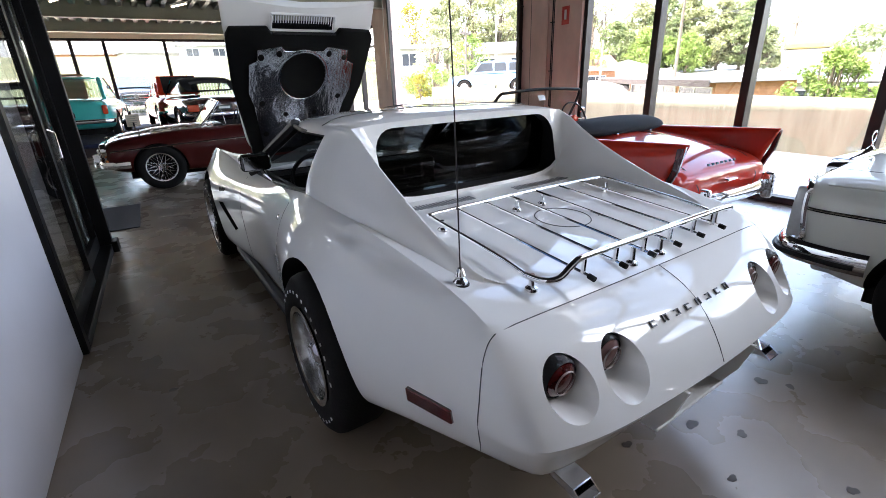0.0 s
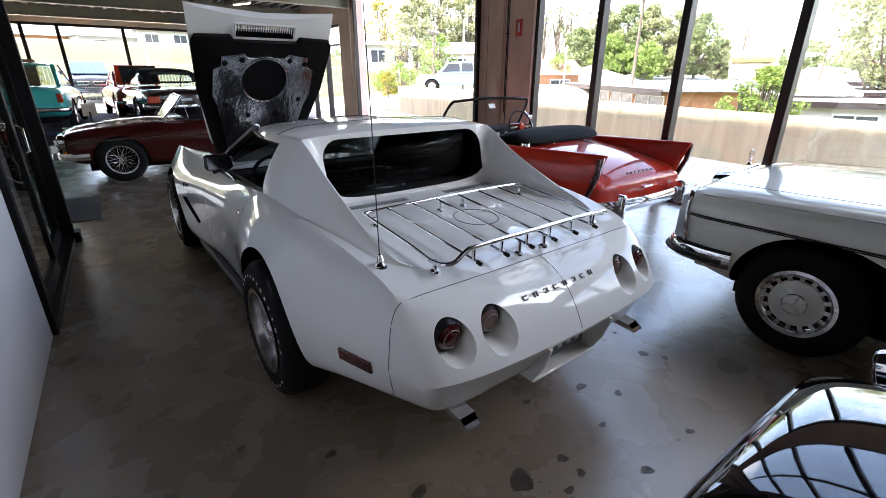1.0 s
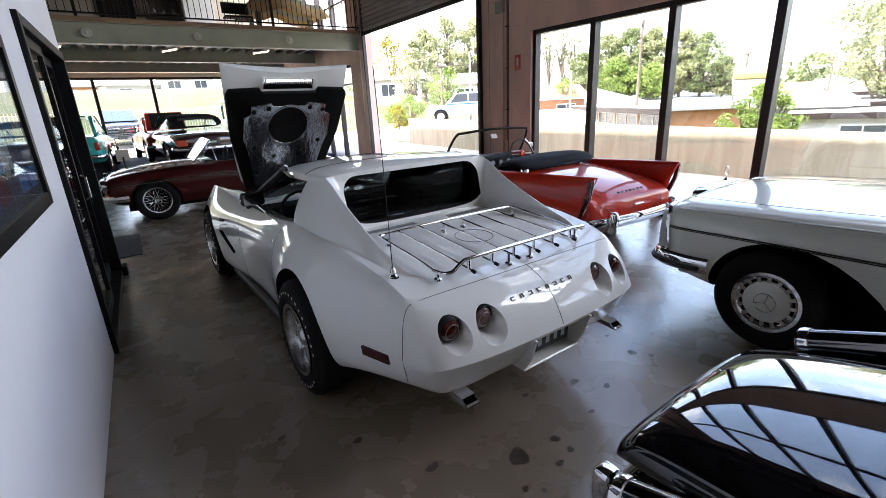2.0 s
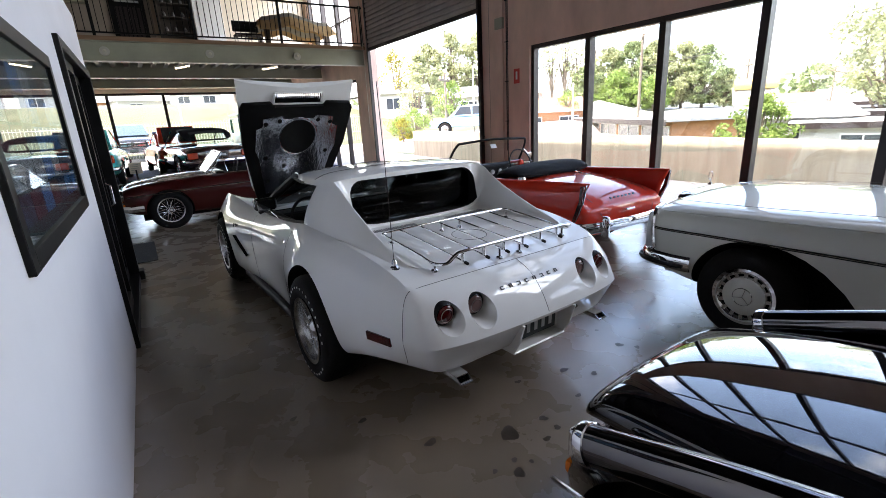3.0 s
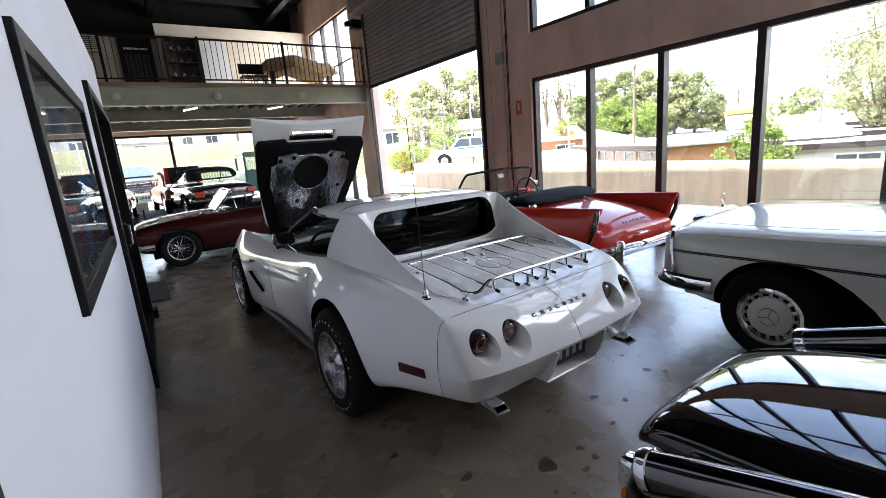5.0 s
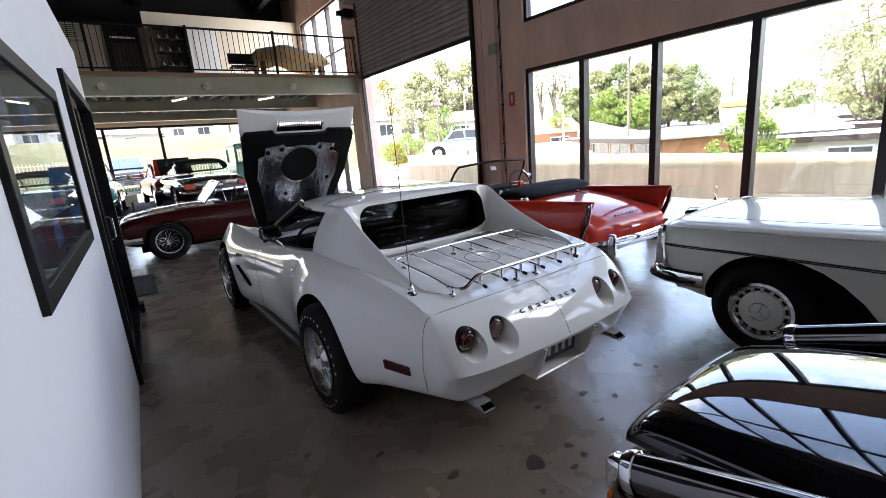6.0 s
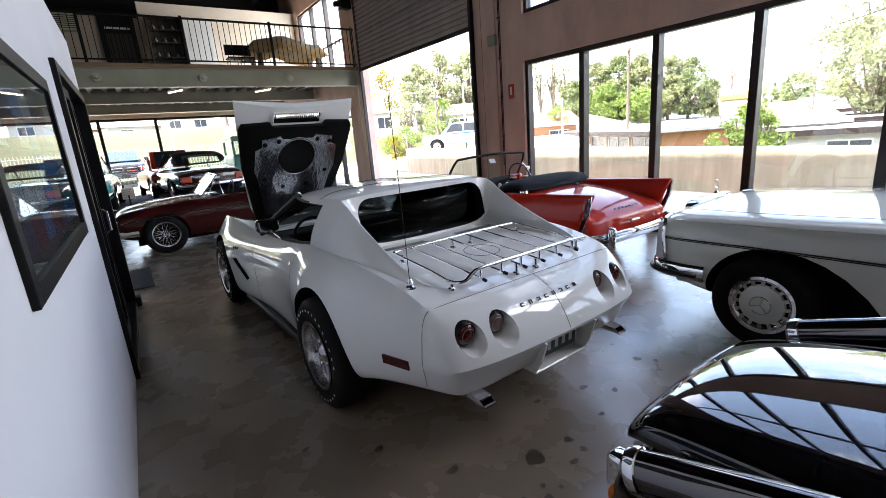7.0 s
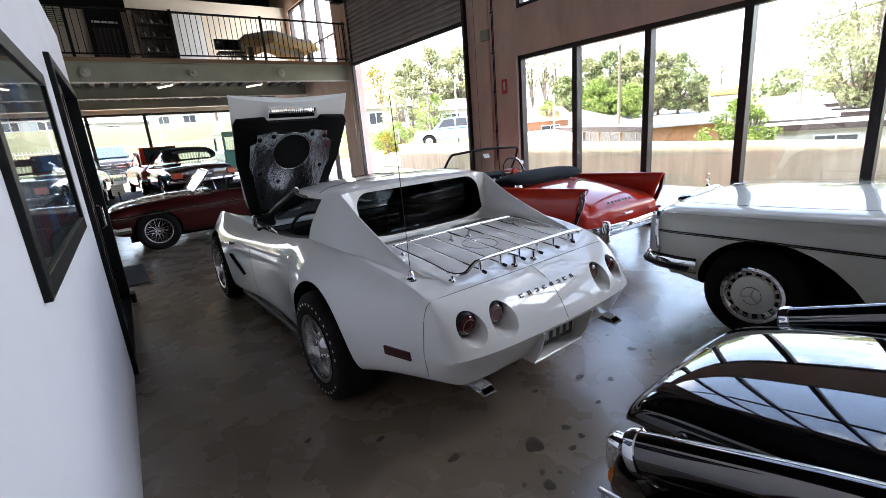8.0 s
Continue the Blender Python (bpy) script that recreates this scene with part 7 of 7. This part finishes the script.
L_YELLOW = leaf_mat("yellow_green_leaves", (0.30, 0.24, 0.03), (0.13, 0.15, 0.02))


def leaves(clumps, per, size, seed):
    """Small bent leaf sprays scattered in clumps: [(centre, radius)]."""
    q = np.random.RandomState(seed)
    vs2, fs2 = [], []
    for c, r in clumps:
        n = max(6, int(per * r * r))
        d = q.normal(size=(n, 3))
        d /= np.linalg.norm(d, axis=1)[:, None]
        p = np.array(c) + d * (r * q.uniform(0.45, 1.0, n) ** 0.6)[:, None] * np.array((1, 1, 0.75))
        for k in range(n):
            a = q.normal(size=3)
            a /= np.linalg.norm(a)
            b = np.cross(a, q.normal(size=3))
            b /= np.linalg.norm(b) + 1e-9
            s = size * q.uniform(0.6, 1.3)
            i = len(vs2)
            vs2 += [p[k] - a * s, p[k] + b * s * 0.45, p[k] + a * s, p[k] - b * s * 0.45]
            fs2.append((i, i + 1, i + 2, i + 3))
    return vs2, fs2


def tree(name, x, y, height, spread, leaf, label, seed, trunk_share=0.45, per=60, size=0.28, lean=0.0, clumps=26, flat=0.75, base=None):
    q = random.Random(seed)
    z0 = ground_z(x, y) if base is None else base
    t = thing(name, pose(x, y, z0), label, "tree" if height > 2.6 else "bush")
    h = height
    tr = bmesh.new()
    top = h * (trunk_share + 0.25)
    tp = [(0, 0, -0.1), (lean * 0.2, 0.02, h * 0.2), (lean * 0.5, -0.03, h * 0.45), (lean, 0.0, top)]
    r0 = 0.022 * h + 0.03
    cp = curve_points(tp, 4)
    join(tr, tube(cp, r0, 7, radii=[r0 * (1 - 0.7 * k / (len(cp) - 1)) for k in range(len(cp))]))
    cl_ = []
    for k in range(int(clumps * 2.2)):
        a = q.uniform(0, math.tau)
        u = q.uniform(0, 1)
        zz = h * (trunk_share + (1 - trunk_share) * u)
        rr = spread * math.sqrt(max(0.05, 1 - (2 * u - 0.85) ** 2)) * q.uniform(0.25, 1.0)
        c = (lean + rr * math.cos(a), rr * math.sin(a), zz)
        cl_.append((c, spread * q.uniform(0.11, 0.25)))
        if k % 3 == 0:
            s = q.uniform(0.25, 0.7) * top
            join(tr, tube([(lean * s / top, 0, s), (c[0] * 0.5, c[1] * 0.5, (s + zz) / 2 + 0.1), c], 0.02, 5, radii=[r0 * 0.4, r0 * 0.25, r0 * 0.1]))
    part("trunk", tr, M_BARK, t, smooth=True)
    v, f = leaves(cl_, per * 2.4, size * 0.52, seed)
    me = bpy.data.meshes.new("crown")
    me.from_pydata([tuple(p) for p in v], [], f)
    me.materials.append(leaf)
    o = new("crown", me)
    o.parent = t
    return t


# tall pale gums beyond the street
for k, (x, y, top, spread, text) in enumerate(((32.8, 49.6, 10.6, 2.9, "tall airy grey-green gum tree behind the street"), (35.3, 48.0, 11.7, 3.4, "tall spreading gum tree with an open crown"), (38.1, 45.8, 11.3, 3.3, "tall gum tree with thin upper limbs"), (42.0, 47.5, 11.0, 3.4, "tall gum tree with a ragged crown"), (28.0, 44.0, 8.4, 2.6, "pale gum tree beside the white house"))):
    tree("gum_tree", x, y, top - ground_z(x, y), spread, L_GUM, text, 1 + k, 0.30, 60, 0.36, clumps=44)
tree("street_tree", 21.0, 36.9, 6.2, 1.9, L_YELLOW, "light yellow-green tree above the white house", 31, 0.15, 90, 0.22, clumps=40)
tree("street_tree", 16.4, 25.7, 4.0, 1.45, L_GUM, "rounded grey-green street tree", 5, 0.2, 150, 0.17, clumps=44)
tree("street_tree", 17.6, 23.4, 3.3, 1.35, L_BRIGHT, "round bright green garden tree", 6, 0.12, 150, 0.16, clumps=44)
tree("garden_bush", 12.5, 21.0, 1.25, 0.70, L_YELLOW, "yellow-leaved bush at the driveway edge", 7, 0.1, 420, 0.11, clumps=34)
tree("garden_bush", 13.3, 20.9, 1.75, 0.95, L_BRIGHT, "green shrub at the driveway edge", 8, 0.1, 360, 0.11, clumps=38)
tree("garden_bush", 15.8, 27.4, 1.3, 1.2, L_BRIGHT, "low green hedge before the white house", 9, 0.1, 200, 0.13, clumps=34)
# thin pines, then the dense belt above the roofs
for k, (x, y, top) in enumerate(((36.0, 31.4, 8.3), (36.9, 30.5, 8.5), (37.6, 29.6, 7.9), (34.6, 32.6, 7.6))):
    tree("pine_tree", x, y, top - ground_z(x, y), 1.15, L_GUM, "slender sparse pine beside the house", 10 + k, 0.55, 90, 0.26, clumps=22)
for k, (x, y, top, spread, leaf, text) in enumerate(((36.0, 27.1, 5.3, 2.0, L_DARK, "dense dark green shade tree"), (38.4, 26.3, 7.0, 2.3, L_GUM, "tall olive-green tree behind the roofs"), (36.6, 24.0, 4.6, 2.0, L_BRIGHT, "light green garden tree near houses"), (39.4, 24.6, 7.2, 2.4, L_DARK, "broad dark green tree above the roofs"), (40.6, 23.0, 7.0, 2.4, L_GUM, "broad olive-green tree above the roofs"), (41.6, 20.9, 6.7, 2.4, L_GUM, "rounded olive tree behind roofs"), (42.3, 19.4, 6.2, 2.1, L_DARK, "rounded dark green tree behind roofs"), (43.2, 17.9, 4.3, 1.6, L_GUM, "small olive tree at the end of the belt"), (38.0, 21.4, 4.0, 1.7, L_BRIGHT, "low yellow-green tree behind the long building"))):
    tree("shade_tree", x, y, top - ground_z(x, y), spread, leaf, text, 41 + k, 0.10, 130, 0.27, clumps=60)
tree("garden_bush", 29.5, 23.6, 2.1, 1.1, L_BRIGHT, "rounded green bush beside the white roof", 17, 0.1, 160, 0.16, clumps=34)
tree("garden_tree", 12.3, 2.6, 3.72, 0.92, L_BRIGHT, "glossy bright green citrus-like tree just beyond the parapet", 18, 0.45, 700, 0.10, clumps=60, base=-2.1)
tree("gum_tree", 34.8, 5.0, 10.7, 3.5, L_GUM, "large gum tree at the road bend", 19, 0.36, 90, 0.25, clumps=62)
tree("gum_tree", 41.5, 3.4, 5.2, 2.6, L_DARK, "dark spreading tree at the road bend", 20, 0.15, 90, 0.27, clumps=44)
tree("distant_tree", 70.0, 20.0, 4.2, 2.6, L_DARK, "distant round tree between the far roofs", 21, 0.2, 26, 0.5)
tree("distant_tree", 78.0, 12.5, 4.4, 2.6, L_GUM, "distant tree on the skyline", 22, 0.2, 26, 0.5)
tree("bank_shrub", 8.7, 47.5, 5.6, 1.1, L_YELLOW, "yellow-green shrub on the grass bank", 23, 0.2, 70, 0.2)
tree("bank_shrub", 11.3, 48.5, 6.0, 1.6, L_GUM, "olive shrub on the grass bank", 24, 0.2, 60, 0.2)
tree("bank_shrub", -2.2, 21.0, 1.5, 0.5, L_YELLOW, "yellow-green potted shrub outside the glazing", 25, 0.15, 200, 0.1)

# far woods on the skyline
cl2 = []
q = random.Random(77)
for k in range(150):
    a = radians(q.uniform(-25, 75))
    d = q.uniform(120, 260)
    cl2.append(((d * math.cos(a), d * math.sin(a), q.uniform(-2.5, 5.5)), q.uniform(3, 6)))
v, f = leaves(cl2, 5, 1.1, 5)
me = bpy.data.meshes.new("distant_woods")
me.from_pydata([tuple(p) for p in v], [], f)
me.materials.append(L_DARK)
tagged(new("distant_woods", me), "hazy belt of distant woodland", "woods", kind="stuff")

# ---- houses ----
M_ROOFW = mat("white_metal_roof", (0.50, 0.51, 0.52), 0.5, var=0.08, scale=1.5)
M_ROOFG = mat("grey_metal_roof", (0.26, 0.27, 0.29), 0.5, var=0.12, scale=1.5)
M_ROOFT = mat("brown_tile_roof", (0.22, 0.12, 0.08), 0.8, var=0.25, scale=3)
M_WALLW = mat("white_weatherboard", (0.50, 0.49, 0.47), 0.7, var=0.06, scale=2)
M_BRICKO = mat("orange_brick_wall", (0.42, 0.20, 0.10), 0.85, var=0.25, scale=6)
M_ORWALL = mat("apricot_render", (0.60, 0.34, 0.14), 0.8, var=0.08, scale=2)
M_REDWALL = mat("red_render", (0.55, 0.09, 0.05), 0.7, var=0.08, scale=2)
M_HOUSEGLASS = mat("dark_house_window", (0.05, 0.06, 0.07), 0.1, var=0.1)


def house(name, x, y, yaw, w, d, z_eave, rise, roof, wallm, label, windows=3, base=None, hip=False, flat=False, over=0.45, wide=1.6, drop=0.95, tall=1.0):
    z0 = ground_z(x, y) if base is None else base
    h = thing(name, pose(x, y, z0, 0, 0, yaw), label, "house")
    e = z_eave - z0
    part("wall", box(-w / 2, w / 2, -d / 2, d / 2, -0.3, e), wallm, h)
    W_, D_ = w / 2 + over, d / 2 + over
    if flat:
        part("roof", box(-W_, W_, -D_, D_, e, e + 0.16, bevel=0.02), roof, h)
        part("fascia", boxes((-W_ - 0.02, W_ + 0.02, -D_ - 0.03, -D_ - 0.001, e - 0.16, e + 0.10)), M_DARKFRAME, h)
    else:
        bm = bmesh.new()
        inset = D_ * 0.8 if hip else 0.0
        b = [bm.verts.new(p) for p in ((-W_, -D_, e), (W_, -D_, e), (W_, D_, e), (-W_, D_, e))]
        r_ = [bm.verts.new(p) for p in ((-W_ + inset, 0, e + rise), (W_ - inset, 0, e + rise))]
        bm.faces.new((b[0], b[1], r_[1], r_[0]))
        bm.faces.new((b[2], b[3], r_[0], r_[1]))
        bm.faces.new((b[1], b[2], r_[1]))
        bm.faces.new((b[3], b[0], r_[0]))
        bm.faces.new(b[::-1])
        bmesh.ops.recalc_face_normals(bm, faces=bm.faces[:])
        part("roof", bm, roof, h)
        part("gutter", boxes((-W_, W_, -D_ - 0.1, -D_, e - 0.08, e + 0.04)), M_WHITE, h)
    for k in range(windows):
        wx = -w / 2 + (k + 0.5) * w / windows
        wi = new("window")
        wi.parent = h
        wi.matrix_basis = pose(wx, -d / 2 - 0.01, e - drop) @ Matrix.Diagonal((1, 1, tall, 1))
        ww = min(wide, w / windows * (0.9 if wide > 2 else 0.66))
        part("frame", boxes((-ww / 2, ww / 2, -0.03, 0.02, -0.55, -0.48), (-ww / 2, ww / 2, -0.03, 0.02, 0.48, 0.55), (-ww / 2, -ww / 2 + 0.06, -0.03, 0.02, -0.48, 0.48), (ww / 2 - 0.06, ww / 2, -0.03, 0.02, -0.48, 0.48), (-0.03, 0.03, -0.03, 0.02, -0.48, 0.48)), M_WHITE, wi)
        part("pane", box(-ww / 2 + 0.06, ww / 2 - 0.06, -0.01, 0.0, -0.48, 0.48), M_HOUSEGLASS, wi)
    return h


house("house", 21.5, 38.5, -30, 6.0, 6.0, 3.95, 0.8, M_ROOFG, M_WALLW, "white house with a grey roof beyond the street", 3)
house("house", 29.5, 32.5, -38, 8.0, 6.0, 3.3, 1.0, M_ROOFG, M_WALLW, "white house behind the garden trees", 3)
house("house", 37.5, 26.3, 32, 6.3, 9.4, 0.82, 1.5, M_ROOFW, M_WALLW, "house with a bright white gabled roof below the road", 2)
house("long_building", 25.4, 14.8, 233, 18.0, 3.0, 0.86, 0, M_ROOFG, M_BRICKO, "long low orange-brick building with a flat grey roof", 5, flat=True, wide=3.2, drop=0.52, tall=0.62)
house("house", 29.0, 26.0, -30, 6, 5, 1.6, 1.1, M_ROOFT, M_BRICKO, "brick house with brown tiled roof", 2)
house("house", 28.8, 8.8, -60, 6.0, 5.0, 0.72, 0.55, M_ROOFG, M_WALLW, "house with solar hot water panel on a grey roof", 2)
house("shop_building", 33.5, 7.35, -75, 5.0, 4.0, 0.62, 0, M_ROOFW, M_ORWALL, "apricot-rendered low shop with a white flat roof", 4, flat=True)
house("shop_building", 38.0, 5.1, -78, 4.5, 4.0, 0.75, 0, M_ROOFW, M_REDWALL, "red-rendered low shop with white trim", 3, flat=True)
house("shop_building", 41.5, 9.3, -72, 9.0, 4.0, 1.05, 0, M_ROOFW, M_WALLW, "long pale shop with a white flat roof", 5, flat=True)
house("carport", 27.5, 4.4, -72, 4.5, 3.5, 0.35, 0, M_ROOFW, M_WALLW, "white flat-roofed carport below the road", 1, flat=True)
for k, (x, y) in enumerate(((62, 22), (70, 15), (76, 8), (85, 18), (58, 30), (90, 4), (68, 2))):
    house("distant_house", x, y, -60 + 9 * k, 9, 7, 0.8 + 0.25 * (k % 3), 1.4, (M_ROOFT, M_ROOFG, M_ROOFW)[k % 3], (M_BRICKO, M_WALLW)[k % 2], "distant suburban house with pitched roof", 3)
house("house", 14.0, 52.0, -10, 10, 7, 7.2, 1.4, M_ROOFG, M_WALLW, "white house above the grass bank", 3)
house("house", 8.4, 75.0, -4, 6.5, 6, 6.75, 0.9, M_ROOFG, M_WALLW, "white house on top of the grass bank", 2, base=3.9)
house("house", 2.6, 80.0, 12, 9.0, 6, 6.1, 0.45, M_ROOFG, M_WALLW, "low white house with a long grey roof above the bank", 2, base=3.9)
house("house", -5.5, 84.0, 4, 8.0, 6, 6.2, 0.8, M_ROOFW, M_BRICKO, "brick house with a white roof on top of the grass bank", 3, base=3.9)

sp = thing("solar_heater", pose(26.5, 8.62, 1.25, 0, 0, -60), "yellow solar hot water tank above a tilted glass panel", "water heater")
part("panel", box(-1.0, 1.0, -0.04, 0.04, -0.75, 0.75), M_CLEARLENS, sp).matrix_basis = pose(0, 0, 0.55, -55)
part("tank", tube([(-0.95, 0.35, 1.15), (0.95, 0.35, 1.15)], 0.27, 18), mat("cream_yellow_tank", (0.70, 0.52, 0.16), 0.5, var=0.08), sp, "cream-yellow tank", smooth=True)
part("stand", boxes((-0.9, -0.84, 0.3, 0.4, -0.2, 1.0), (0.84, 0.9, 0.3, 0.4, -0.2, 1.0)), M_ALLOY, sp)


def power_pole(x, y, top, arm=True, yaw=0):
    z0 = ground_z(x, y)
    p = thing("power_pole", pose(x, y, z0, 0, 0, yaw), "timber power pole with crossarm", "power pole", group="power poles")
    part("shaft", tube([(0, 0, -0.2), (0, 0, top - z0)], 0.09, 8, radii=[0.10, 0.06]), M_BARK, p)
    if arm:
        part("crossarm", box(-1.0, 1.0, -0.06, 0.06, top - z0 - 0.5, top - z0 - 0.38), M_BARK, p)
        for k in range(4):
            part("insulator", lathe([(0.0, 0.0), (0.05, 0.0), (0.03, 0.12), (0.0, 0.14)], 8, "Z"), M_WHITE, p).matrix_basis = pose(-0.85 + k * 0.56, 0, top - z0 - 0.38)
    return p


for x, y, tz in ((22.7, 12.75, 5.5), (36.0, 13.2, 4.4), (56.7, 14.4, 4.7), (16.9, 22.9, 4.3), (46.0, 34.0, 8.5)):
    power_pole(x, y, tz, True, 35)
for a, b in (((22.7, 12.75, 5.1), (36.0, 13.2, 4.0)), ((36.0, 13.2, 4.0), (56.7, 14.4, 4.2)), ((22.7, 12.75, 5.1), (16.9, 22.9, 3.9)), ((22.7, 12.75, 3.6), (12.0, -8.0, 5.0))):
    pts = [Vector(a).lerp(Vector(b), t / 8) - Vector((0, 0, 0.5 * (1 - (t / 4 - 1) ** 2))) for t in range(9)]
    solid("overhead_wire", tube(pts, 0.012, 4), M_DARKFRAME, "thin sagging overhead wire", "wire", group="overhead wires")

# pale ute parked up the road
ute = thing("utility_truck", pose(19.6, 19.6, ground_z(17.6, 21.1), 0, 0, 53), "pale blue dual-cab utility truck with a canopy parked by the road", "truck")
U = [sec(y, (0, .45), (.70, .45), (.88, .50), (.93, .70), (.92, .92), (.84, zt), (.5, zt + .02), (0, zt + .03)) for y, zt in ((0.0, 1.0), (0.1, 1.06), (1.6, 1.08), (3.6, 1.08), (3.9, 1.05), (4.8, .98), (5.1, .90), (5.2, .78))]
skin_part("body", sculpt(loft(U), [M_SILVERBLUE], 1, arches([(1.1, .38, .45), (4.2, .38, .45)], .93)), ute)
C = [sec(y, (0, 1.05), (.84, 1.05), (.82, 1.15), (.70, zt - .05), (0, zt)) for y, zt in ((0.12, 1.68), (0.3, 1.80), (1.6, 1.82), (3.0, 1.82), (3.3, 1.72), (4.0, 1.10))]
skin_part("cab", sculpt(loft(C), [M_SILVERBLUE], 1), ute)
for s in (-1, 1):
    for a, b, c_ in ((1.75, 2.45, 1.68), (2.52, 3.2, 1.66), (0.35, 1.6, 1.66)):
        part("side_window", prism([(a, 1.18), (b + (0.42 if a > 2.5 else 0), 1.18), (b, c_), (a + 0.05, c_)], s * 0.765 - 0.04, s * 0.765 + 0.04, "X"), M_HOUSEGLASS, ute)
    for y in (1.1, 4.2):
        wheel_part(ute, -s * 0.80, y, 0.38, 0.38, 0.24, 0.22, "plain", s)

# blue pick-up facing the far glazing
pk = thing("pickup_truck", pose(-0.62, 24.0, ground_z(-0.6, 24)), "metallic blue pick-up truck facing the showroom", "truck")
P = [sec(y, (0, .50), (.72, .50), (.90, .55), (.96, .75), (.95, .98), (.86, zt), (.5, zt + .03), (0, zt + .05)) for y, zt in ((0.0, .98), (0.08, 1.08), (0.4, 1.14), (1.3, 1.20), (3.4, 1.20), (5.2, 1.18))]
skin_part("body", sculpt(loft(P), [M_BLUEPAINT], 1, arches([(0.95, .40, .46), (4.2, .40, .46)], .95)), pk)
C = [sec(y, (0, 1.15), (.84, 1.15), (.82, 1.25), (.70, zt - .05), (0, zt)) for y, zt in ((1.15, 1.26), (1.95, 1.84), (3.3, 1.86), (3.6, 1.5))]
skin_part("cab", sculpt(loft(C), [M_BLUEPAINT], 1), pk)
part("windscreen", prism([(-0.72, 0.0), (0.72, 0.0), (0.60, 0.72), (-0.60, 0.72)], -0.03, 0.0, "Y"), mat("blue_reflecting_glass", (0.05, 0.09, 0.12), 0.06, var=0), pk).matrix_basis = pose(0, 1.20, 1.25, -47)
part("grille", prism([(-0.50, 0.72), (0.50, 0.72), (0.56, 0.98), (-0.56, 0.98)], -0.06, 0.05, "Y", bevel=0.02), M_TRIM, pk)
for z in (0.78, 0.90):
    part("grille_bar", box(-0.50, 0.50, -0.09, -0.05, z, z + 0.05, bevel=0.01), M_CHROME, pk)
part("emblem", lathe([(0.0, -0.1), (0.10, -0.1), (0.11, -0.06)], 20, "Y"), M_CHROME, pk, "round plain chrome emblem").matrix_basis = pose(0, 0, 0.86)
for s in (-1, 1):
    part("headlamp", box(s * 0.74 - 0.16, s * 0.74 + 0.16, -0.05, 0.12, 0.82, 0.98, bevel=0.03), M_CHROME, pk)
    part("door_mirror", box(s * 1.02 - 0.09, s * 1.02 + 0.09, 1.5, 1.6, 1.22, 1.40, bevel=0.03), M_BLUEPAINT, pk)
    for y in (0.95, 4.2):
        wheel_part(pk, -s * 0.82, y, 0.39, 0.39, 0.24, 0.22, "plain", s)
part("bumper", box(-0.92, 0.92, -0.10, 0.12, 0.50, 0.66, bevel=0.05, seg=2), M_BLUEPAINT, pk, "dark blue bumper", smooth=True)
part("skid_plate", box(-0.70, 0.70, -0.08, 0.10, 0.40, 0.497, bevel=0.03), M_ALLOY, pk, "bright lower skid plate", smooth=True)
part("number_plate", box(-0.19, 0.19, -0.115, -0.102, 0.52, 0.62), M_PLATE, pk)

# picket fence beyond the yard
fn = thing("yard_fence", pose(0, 27.2, ground_z(0, 27.2) + 0.5), "grey steel picket fence along the yard", "fence")
part("rail", boxes((-14, 13, -0.02, 0.02, 0.15, 0.19), (-14, 13, -0.02, 0.02, 1.15, 1.19)), M_FLANGE, fn)
pkt = part("picket", box(-0.012, 0.012, -0.012, 0.012, -0.7, 1.3), M_FLANGE, fn)
for k in range(180):
    o = new("picket", pkt.data)
    o.parent = fn
    o.matrix_basis = pose(-13.5 + k * 0.145, 0, 0)
pkt.matrix_basis = pose(-13.64, 0, 0)

# street furniture past the driveway
sb = thing("notice_board", pose(13.6, 21.0, ground_z(13.6, 21.0), 0, 0, -35), "blank white notice board on two posts by the driveway", "sign")
part("board", box(-0.36, 0.36, -0.02, 0.02, 1.35, 1.75, bevel=0.008), M_WHITE, sb)
for sx in (-0.28, 0.28):
    part("post", box(sx - 0.025, sx + 0.025, -0.045, -0.021, 0.0, 1.75), M_FLANGE, sb)
for x, y, top in ((18.2, 21.6, 4.6), (21.3, 21.2, 4.4), (27.4, 21.3, 3.4), (2.2, 30.5, 3.6), (6.3, 34.0, 4.4)):
    z0 = ground_z(x, y)
    sl = thing("street_lamp", pose(x, y, z0, 0, 0, 40), "slim pale grey street lamp post", "street lamp", group="street lamps")
    part("post", tube([(0, 0, -0.1), (0, 0, top - z0)], 0.05, 8, radii=[0.07, 0.04]), M_FLANGE, sl)
    part("arm", tube([(0, 0, top - z0 - 0.03), (0.35, 0, top - z0 + 0.08), (0.7, 0, top - z0 + 0.1)], 0.025, 6), M_FLANGE, sl)
    part("lamp_head", box(0.6, 0.95, -0.06, 0.06, top - z0 + 0.05, top - z0 + 0.13, bevel=0.02), M_FLANGE, sl)
